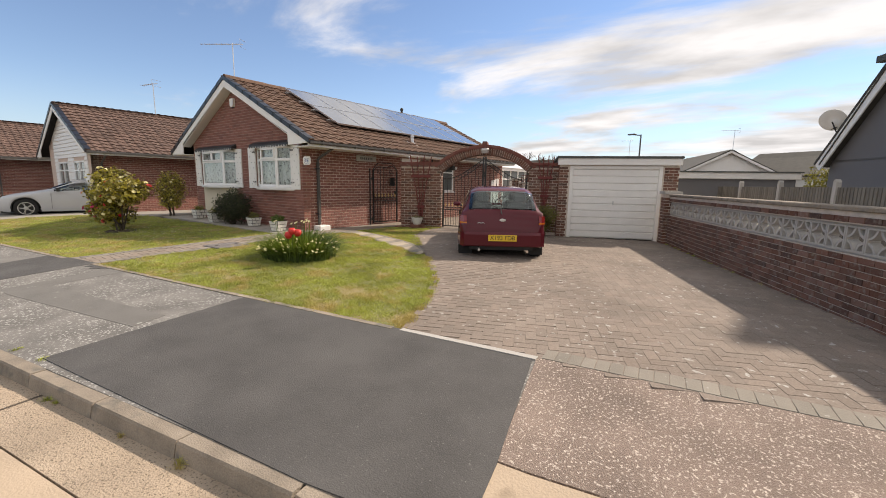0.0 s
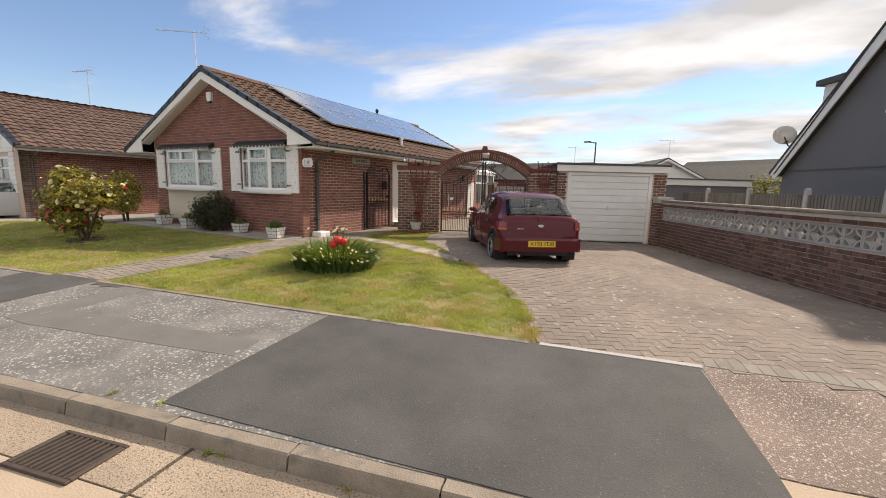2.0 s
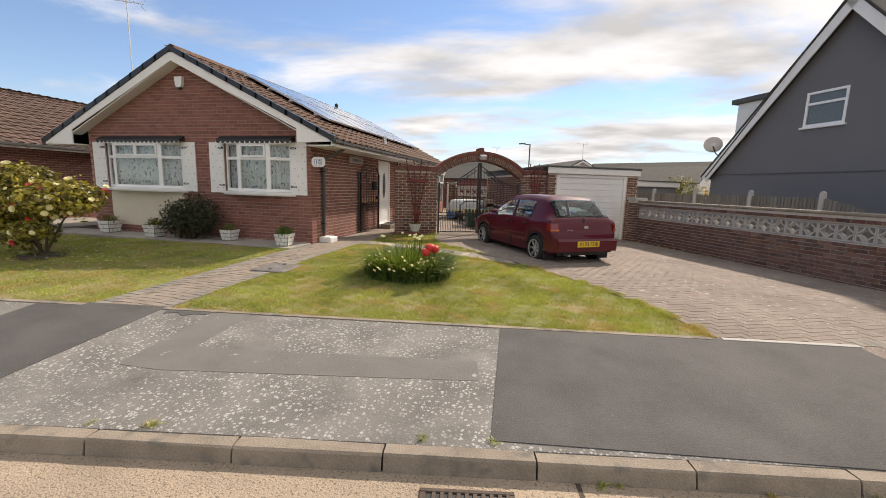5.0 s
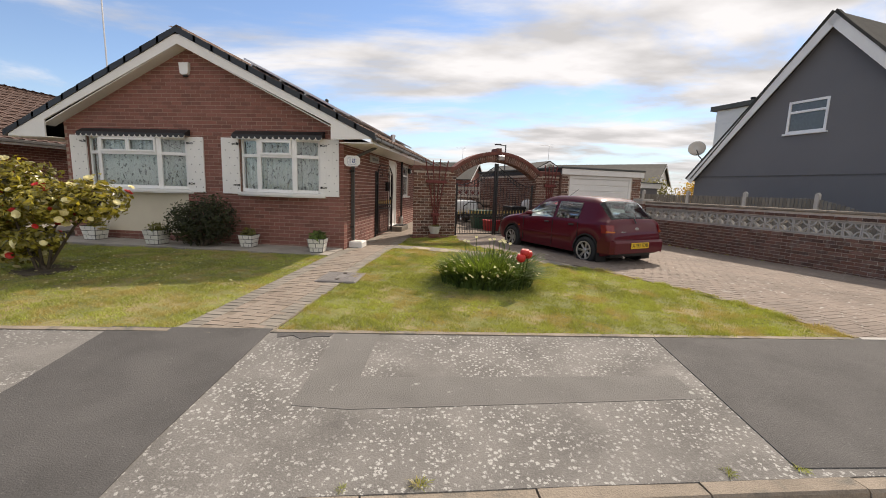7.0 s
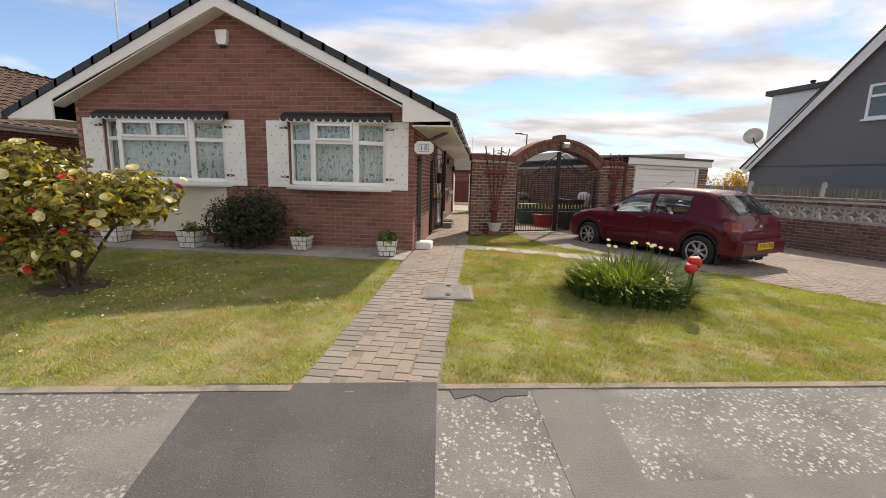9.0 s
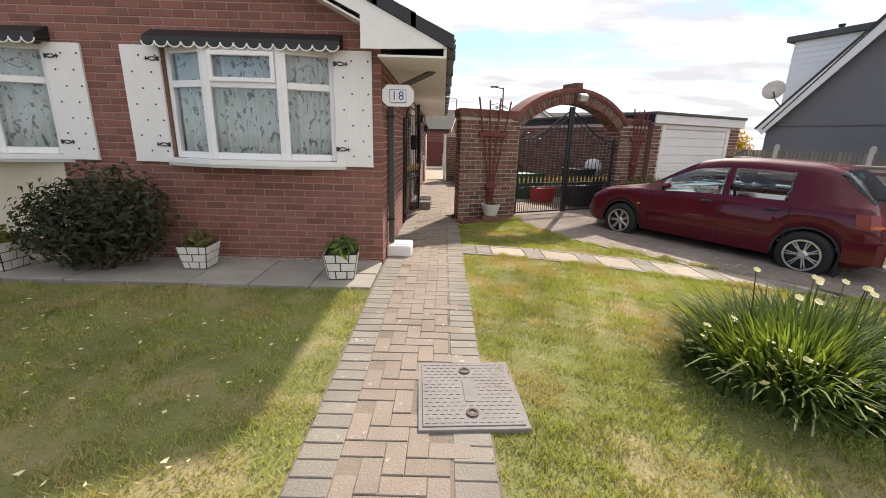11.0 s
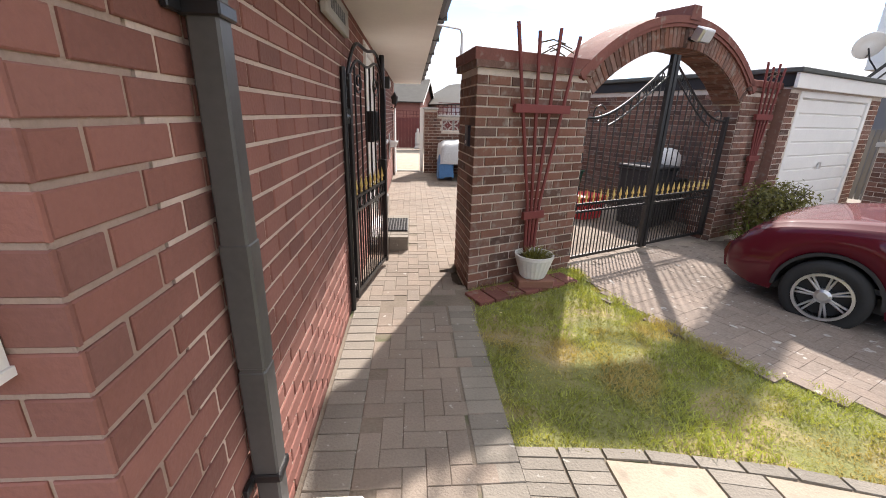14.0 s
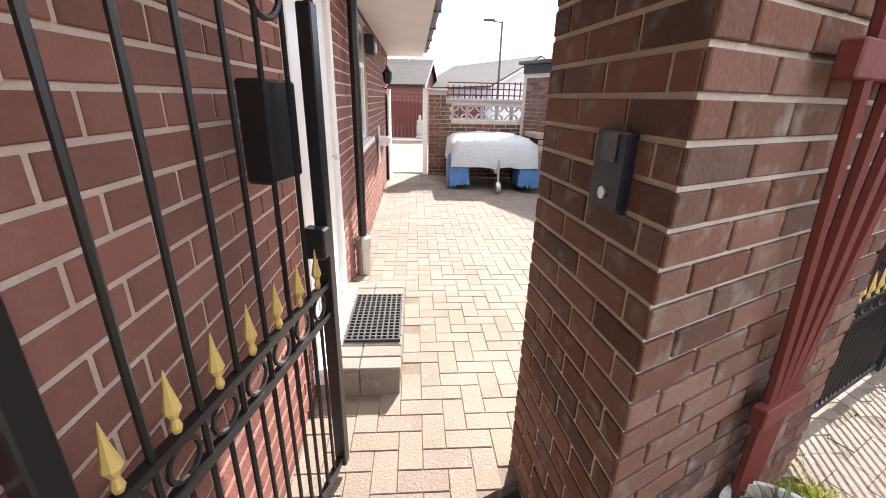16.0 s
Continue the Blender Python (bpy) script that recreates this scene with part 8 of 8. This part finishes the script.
# ---- ironwork in the ground ----
M["steel"] = mat("worn_grey_iron", (0.185, 0.172, 0.165), 0.75, 0.3, 6, 60, 0.3)
M["iron"] = mat("rusty_cast_iron", (0.085, 0.062, 0.048), 0.75, 0.35, 8, 60, 0.4, metal=0.3)
mh = thing("manhole_cover", Matrix.Translation((-8.79, 4.10, 0.147)) @ Matrix.Rotation(radians(3.5), 4, "Z"), "grey iron manhole cover with a diamond tread", "manhole cover")
part("frame", bx(-0.30, 0.30, -0.335, 0.335, -0.03, 0.0, 0.004), M["steel"], mh)
part("plate", bx(-0.275, 0.275, -0.31, 0.31, -0.02, 0.006, 0.003), M["steel"], mh)
bm = bmesh.new()
for i in range(13):
    for j in range(17):
        x, y = -0.25 + i * 0.0415 + (0.02 if j % 2 else 0), -0.285 + j * 0.0355
        if x > 0.26 or (abs(x) < 0.05 and abs(y) < 0.12) or (abs(x) < 0.05 and abs(abs(y) - 0.21) < 0.05):
            continue
        box(bm, x - 0.013, x + 0.013, y - 0.003, y + 0.003, 0.006, 0.0085, 0, None)
part("tread", bm, M["steel"], mh)
part("label_plate", bx(-0.03, 0.03, -0.11, 0.11, 0.0065, 0.010, 0.002), M["steel"], mh)
for y in (-0.21, 0.21):
    part("lifting_eye", ring(0.022, 0.036, 0, 0.004, 0, 2 * math.pi, 20, 0, 0), M["iron"], mh).matrix_basis = Matrix.Translation((0, y, 0.0105)) @ Matrix.Rotation(radians(90), 4, "X")
    # raised black disc stands in for the shade inside a lifting hole
    part("key_hole", lathe([(0.022, 0.006), (0.022, 0.0085)], 16), M["blackmat"], mh).matrix_basis = Matrix.Translation((0, y, 0))
dr = thing("drain_grate", Matrix.Translation((-4.77, 0.085, -0.152)) @ Matrix.Rotation(radians(12), 4, "Z"), "rusty cast-iron gully grate beside the kerb", "drain")
# flat black plate painted for the shade of an open pit
part("pit", bx(-0.235, 0.235, -0.15, 0.15, -0.01, 0.004), M["blackmat"], dr)
for q in ((-0.27, 0.27, -0.18, -0.15), (-0.27, 0.27, 0.15, 0.18), (-0.27, -0.235, -0.15, 0.15), (0.235, 0.27, -0.15, 0.15)):
    part("frame", bx(*q, -0.01, 0.014, 0.004), M["iron"], dr)
for i in range(10):
    x = -0.215 + i * 0.0465
    part("grate_bar", prism([(x, -0.15), (x + 0.022, -0.15), (x + 0.040, 0.15), (x + 0.018, 0.15)], 0.004, 0.013, "z"), M["iron"], dr)

# ---- fallen petals, weeds, litter ----
def scatter_flat(name, pts, size, material, label, category):
    vs_, fs_ = [], []
    for x, y in pts:
        a, s = random.uniform(0, 6.28), size * random.uniform(0.5, 1.3)
        o = len(vs_)
        for k, r in enumerate((1.0, 0.6, 1.0, 0.6)):
            vs_.append((x + s * r * math.cos(a + k * 1.571), y + s * r * math.sin(a + k * 1.571), gz(x, y) + 0.012 + random.uniform(0, 0.012)))
        fs_.append((o, o + 1, o + 2, o + 3))
    me_ = bpy.data.meshes.new(name)
    me_.from_pydata(vs_, [], fs_)
    me_.materials.append(material)
    tagged(new(name, me_), label, category, kind="stuff")


rs = random.Random(77)
scatter_flat("fallen_petals", [(rs.gauss(-12.6, 0.9), rs.gauss(3.7, 0.6)) for _ in range(300)] + [(rs.uniform(-12.6, -9.8), rs.uniform(3.0, 5.9)) for _ in range(70)] + [(rs.uniform(-8.5, -6.0), rs.uniform(3.0, 9.0)) for _ in range(8)], 0.018, M["petal_white"], "scattered pale petals on the lawn", "petals")
M["gravel"] = mat("pale_gravel", (0.34, 0.29, 0.25), 0.95, 0.3, 9, 60, 0.3, rand=0.35)
vs, fs = [], []
for _ in range(1500):
    x, y = rs.uniform(-12, WX - 0.03), WY - abs(rs.gauss(0.02, 0.035))
    if rs.random() < 0.35:
        x, y = rs.uniform(-16, -9.7), WY - abs(rs.gauss(0, 0.05))
    s = rs.uniform(0.005, 0.014)
    o = len(vs)
    z = 0.188
    vs += [(x - s, y, z), (x, y - s, z), (x + s, y, z), (x, y + s, z), (x, y, z + s * 1.1)]
    fs += [(o, o + 1, o + 4), (o + 1, o + 2, o + 4), (o + 2, o + 3, o + 4), (o + 3, o, o + 4)]
me = bpy.data.meshes.new("gravel_margin")
me.from_pydata(vs, [], fs)
me.materials.append(M["gravel"])
tagged(new("gravel_margin", me), "loose gravel along the wall foot", "gravel", kind="stuff")
weed_me = {}
for k in range(3):
    tmp = strap_clump(None, "weed_leaves", 0.05, 0.03, 60, 0.07, M["blade"], 90 + k, 1.2, 0.004)
    weed_me[k] = tmp.data
    bpy.data.objects.remove(tmp)
spots = [(-3.1, kerb_y(-3.1) - 0.05, -0.15), (-4.05, kerb_y(-4.05) - 0.05, -0.15), (-2.5, kerb_y(-2.5) - 0.05, -0.15), (-3.95, kerb_y(-3.95) - 0.04, -0.15), (-5.15, kerb_y(-5.15) + 0.16, -0.05), (-6.9, kerb_y(-6.9) + 0.15, -0.05), (-7.3, kerb_y(-7.3) + 0.14, -0.05), (-4.7, kerb_y(-4.7) + 0.16, -0.05)]
for i in range(26):
    v = -1.0 - i * 0.29
    p = D(6.02, v)
    spots.append((p.x, p.y, 0.06))
for i, (x, y, z) in enumerate(spots):
    ob = new("weed", weed_me[i % 3])
    ob.matrix_world = Matrix.Translation((x, y, z)) @ Matrix.Rotation(i * 1.3, 4, "Z") @ Matrix.Scale(0.45 + 0.35 * (i % 3) / 2, 4)
    tagged(ob, "small green weed tuft in a paving joint", "weed", "weeds in the joints")

# ---- grass ----
def grass_patch(poly, density, seed, h=0.021):
    rng_ = np.random.default_rng(seed)
    xs_, ys_ = [p[0] for p in poly], [p[1] for p in poly]
    n_ = int((max(xs_) - min(xs_)) * (max(ys_) - min(ys_)) * density)
    px, py = rng_.uniform(min(xs_), max(xs_), n_), rng_.uniform(min(ys_), max(ys_), n_)
    keep = np.zeros(n_, bool)
    for (x0, y0), (x1, y1) in zip(poly, poly[1:] + poly[:1]):
        if y0 != y1:
            keep ^= ((y0 > py) != (y1 > py)) & (px < (x1 - x0) * (py - y0) / (y1 - y0) + x0)
    px, py = px[keep], py[keep]
    jit = rng_.normal(0, 0.012, (2, len(px)))
    px, py = px + jit[0], py + jit[1]
    z = np.array([gz(a, b) for a, b in zip(px, py)]) - 0.012
    a = rng_.uniform(0, 2 * np.pi, len(px))
    tuft = sum(np.sin(px * k * math.cos(b) + py * k * math.sin(b) + c) for k, b, c in ((9, 0.4, 1), (13, 1.9, 2), (21, 2.9, 0), (31, 1.2, 4), (5, 2.4, 3))) / 5
    hh = h * rng_.uniform(0.5, 1.4, len(px)) * np.clip(1.0 + 1.5 * tuft, 0.3, 2.2)
    w = rng_.uniform(0.0028, 0.005, len(px))
    lean = rng_.uniform(0.2, 1.3, len(px)) * hh
    b_ = rng_.uniform(0, 2 * np.pi, len(px))
    v0 = np.stack([px - w * np.cos(a), py - w * np.sin(a), z], 1)
    v1 = np.stack([px + w * np.cos(a), py + w * np.sin(a), z], 1)
    v2 = np.stack([px + lean * np.cos(b_), py + lean * np.sin(b_), z + hh], 1)
    vs_ = np.stack([v0, v1, v2], 1).reshape(-1, 3)
    me_ = bpy.data.meshes.new("grass")
    me_.from_pydata(vs_.tolist(), [], np.arange(len(vs_)).reshape(-1, 3).tolist())
    me_.materials.append(M["blade"])
    tagged(new("grass", me_), "short patchy grass, green and straw-yellow", "grass", kind="stuff")


grass_patch(LAWN_R, 7500, 1)
grass_patch(LAWN_B, 8000, 2)
grass_patch([(-9.63, front(-9.63)), (-9.63, 5.70), (-12.6, 5.66), (-14.5, 5.56), (-14.5, front(-14.5))], 5000, 3)
grass_patch([(-14.5, 5.56), (-17.2, 5.45), (-19.3, 4.1), (-19.4, front(-19.4)), (-14.5, front(-14.5))], 2200, 4, 0.03)
for run, sd in ((LAWN_R[1:9], 6), (LAWN_B[4:10], 7)):
    a_ = [Vector((x, y)) for x, y in run]
    band = []
    for k, p in enumerate(a_):
        d = (a_[min(k + 1, len(a_) - 1)] - a_[max(k - 1, 0)]).normalized()
        band.append((p, Vector((d.y, -d.x))))
    grass_patch([tuple(p + q * 0.065) for p, q in band] + [tuple(p - q * 0.06) for p, q in reversed(band)], 9000, sd, 0.032)
EDGE = along(front, -8.6, -2.7, 20, 0.03)
grass_patch(EDGE + along(front, -2.7, -8.6, 20, -0.045), 5000, 5, 0.03)

# ---- pavers ----
def herringbone(poly, m, unit=0.1, gap=0.0032, h=0.05, avoid=(), ch=0.003):
    """90-degree herringbone of 2:1 blocks over the outline poly, in the axes m."""
    inv = m.inverted()
    loc = [inv @ Vector((x, y, 0)) for x, y in poly]
    i0, i1 = int(min(p.x for p in loc) / unit) - 2, int(max(p.x for p in loc) / unit) + 2
    j0, j1 = int(min(p.y for p in loc) / unit) - 2, int(max(p.y for p in loc) / unit) + 2
    out = []
    for i in range(i0, i1):
        for j in range(j0, j1):
            c = (i - j) % 4
            if c == 0:
                l, w, cx, cy = 2 * unit, unit, (i + 1) * unit, (j + 0.5) * unit
            elif c == 3:
                l, w, cx, cy = unit, 2 * unit, (i + 0.5) * unit, (j + 1) * unit
            else:
                continue
            p = m @ Vector((cx, cy, 0))
            if not inside(poly, p.x, p.y):
                continue
            if any(inside(a, p.x, p.y) for a in avoid):
                continue
            key = "h" if c == 0 else "v"
            t = Matrix.Translation((p.x, p.y, gz(p.x, p.y) - h + random.uniform(-0.0016, 0.001))) @ m.to_3x3().to_4x4()
            out.append((t, key, block_verts(l - gap, w - gap, h, ch)))
    return out


def course(x0, x1, y0, y1, along_y, lw, gap=0.004, h=0.05):
    """A run of blocks filling a strip, each lw wide along it."""
    out = []
    n_ = int(round(((y1 - y0) if along_y else (x1 - x0)) / lw))
    for k in range(n_):
        if along_y:
            cx, cy, l, w = (x0 + x1) / 2, y0 + (k + 0.5) * (y1 - y0) / n_, x1 - x0, (y1 - y0) / n_
        else:
            cx, cy, l, w = x0 + (k + 0.5) * (x1 - x0) / n_, (y0 + y1) / 2, (x1 - x0) / n_, y1 - y0
        out.append((Matrix.Translation((cx, cy, gz(cx, cy) - h + random.uniform(-0.002, 0.002))), (round(l, 3), round(w, 3)), block_verts(l - gap, w - gap, h, 0.004)))
    return out


MAN = [(-9.10, 3.76), (-8.48, 3.76), (-8.48, 4.45), (-9.10, 4.45)]
near_walk = lambda p: abs(p.y - 7.0)
inner = [(-9.43, front(-9.43)), (-8.88, front(-8.88)), (-8.90, 9.05), (-9.43, 9.05)]
path_edge = [p for p in course(-9.63, -9.43, front(-9.5) + 0.02, 9.05, True, 0.105) + course(-8.89, -8.69, front(-8.8) + 0.02, 9.05, True, 0.105) if not inside(MAN, p[0].translation.x, p[0].translation.y)]
lay("paver", herringbone(inner, Matrix.Translation((-9.43, 1.9, 0)), 0.105, avoid=[MAN]), path, M["paver"], near_walk, 300, "paver_field")
lay("edge_paver", path_edge, path, M["paver_edge"], near_walk, 120, "edge_pavers_far")
YB = [(-9.64, 9.07)] + YARD[2:]
lay("paver", herringbone(YB, pose(-9.64, 9.05, 0, 0, 0, 0), 0.105, avoid=[[(-9.64, 10.45), (-9.2, 10.45), (-9.2, 11.55), (-9.64, 11.55)]]), yard, M["paver"], lambda p: p.y + abs(p.x + 9), 300, "paver_field")
lay("paver", herringbone(DRIVE, DM, 0.1, 0.0016, ch=0.0010), driveway, M["paver_drive"], lambda p: math.hypot(p.x + 1, p.y - 4), 300, "paver_field")
front_run = []
x = -1.22
while x < 2.05:
    front_run.append((Matrix.Translation((x, front(x) + 0.10, gz(x, front(x) + 0.10) - 0.047)) @ Matrix.Rotation(math.atan(0.16), 4, "Z"), "e", block_verts(0.1, 0.2, 0.05, 0.003)))
    x += 0.1025
lay("edge_paver", front_run, driveway, M["paver_edge"])
part("edging_strip", sheet([(-2.6, front(-2.6) - 0.055), (-1.28, front(-1.28) - 0.055), (-1.28, front(-1.28) + 0.0), (-2.6, front(-2.6) + 0.0)], 0.3, up=0.012, thick=0.05), M["stone"], driveway, "pale concrete edging strip")

# the curved path: buff slabs between groups of grey blocks
def resample(pts, n_):
    d = [0.0]
    for a, b in zip(pts, pts[1:]):
        d.append(d[-1] + math.hypot(b[0] - a[0], b[1] - a[1]))
    return [(float(np.interp(d[-1] * k / n_, d, [p[0] for p in pts])), float(np.interp(d[-1] * k / n_, d, [p[1] for p in pts]))) for k in range(n_ + 1)], d[-1]


NU = 400
su, lu = resample(SPUR_U, NU)
sl, ll = resample(SPUR_L, NU)


def strip_piece(s0, s1, t0, t1, name, material, lift=0.0):
    k0, k1 = int(s0 / lu * NU), min(NU, int(s1 / lu * NU))
    if k1 <= k0:
        return

    def at(k, t):
        x_, y_ = sl[k][0] + (su[k][0] - sl[k][0]) * t, sl[k][1] + (su[k][1] - sl[k][1]) * t
        return x_, y_, gz(x_, y_)
    q = [at(k0, t0), at(k1, t0), at(k1, t1), at(k0, t1)]
    c = Vector((sum(p[0] for p in q) / 4, sum(p[1] for p in q) / 4, 0))
    bm_ = bmesh.new()
    top, bot = [], []
    for x_, y_, z_ in q:
        d = (c - Vector((x_, y_, 0))).normalized() * 0.004
        top.append(bm_.verts.new((x_ + d.x * 2, y_ + d.y * 2, z_ + lift)))
        bot.append(bm_.verts.new((x_ + d.x, y_ + d.y, z_ - 0.03)))
    bm_.faces.new(top)
    for k in range(4):
        bm_.faces.new((bot[k], bot[(k + 1) % 4], top[(k + 1) % 4], top[k]))
    part(name, bm_, material, spur)


s = 0.0
first = True
while s < lu - 0.1:
    run = 0.40 if first else 0.24
    for k in range(5):
        for h in range(2 if first else 1):
            a = s + run * h / (2 if first else 1)
            b = s + run * (h + 1) / (2 if first else 1)
            strip_piece(a, min(b, lu), 0.14 + 0.144 * k, 0.14 + 0.144 * (k + 1), "paver", M["paver_edge"])
    s += run
    strip_piece(s, min(s + 0.44, lu), 0.14, 0.86, "slab", M["slab_cream"])
    s += 0.44
    first = False
s = 0.0
while s < lu - 0.05:
    strip_piece(s, min(s + 0.205, lu), 0.0, 0.13, "edge_paver", M["paver_edge"])
    strip_piece(s, min(s + 0.205, lu), 0.87, 1.0, "edge_paver", M["paver_edge"])
    s += 0.205
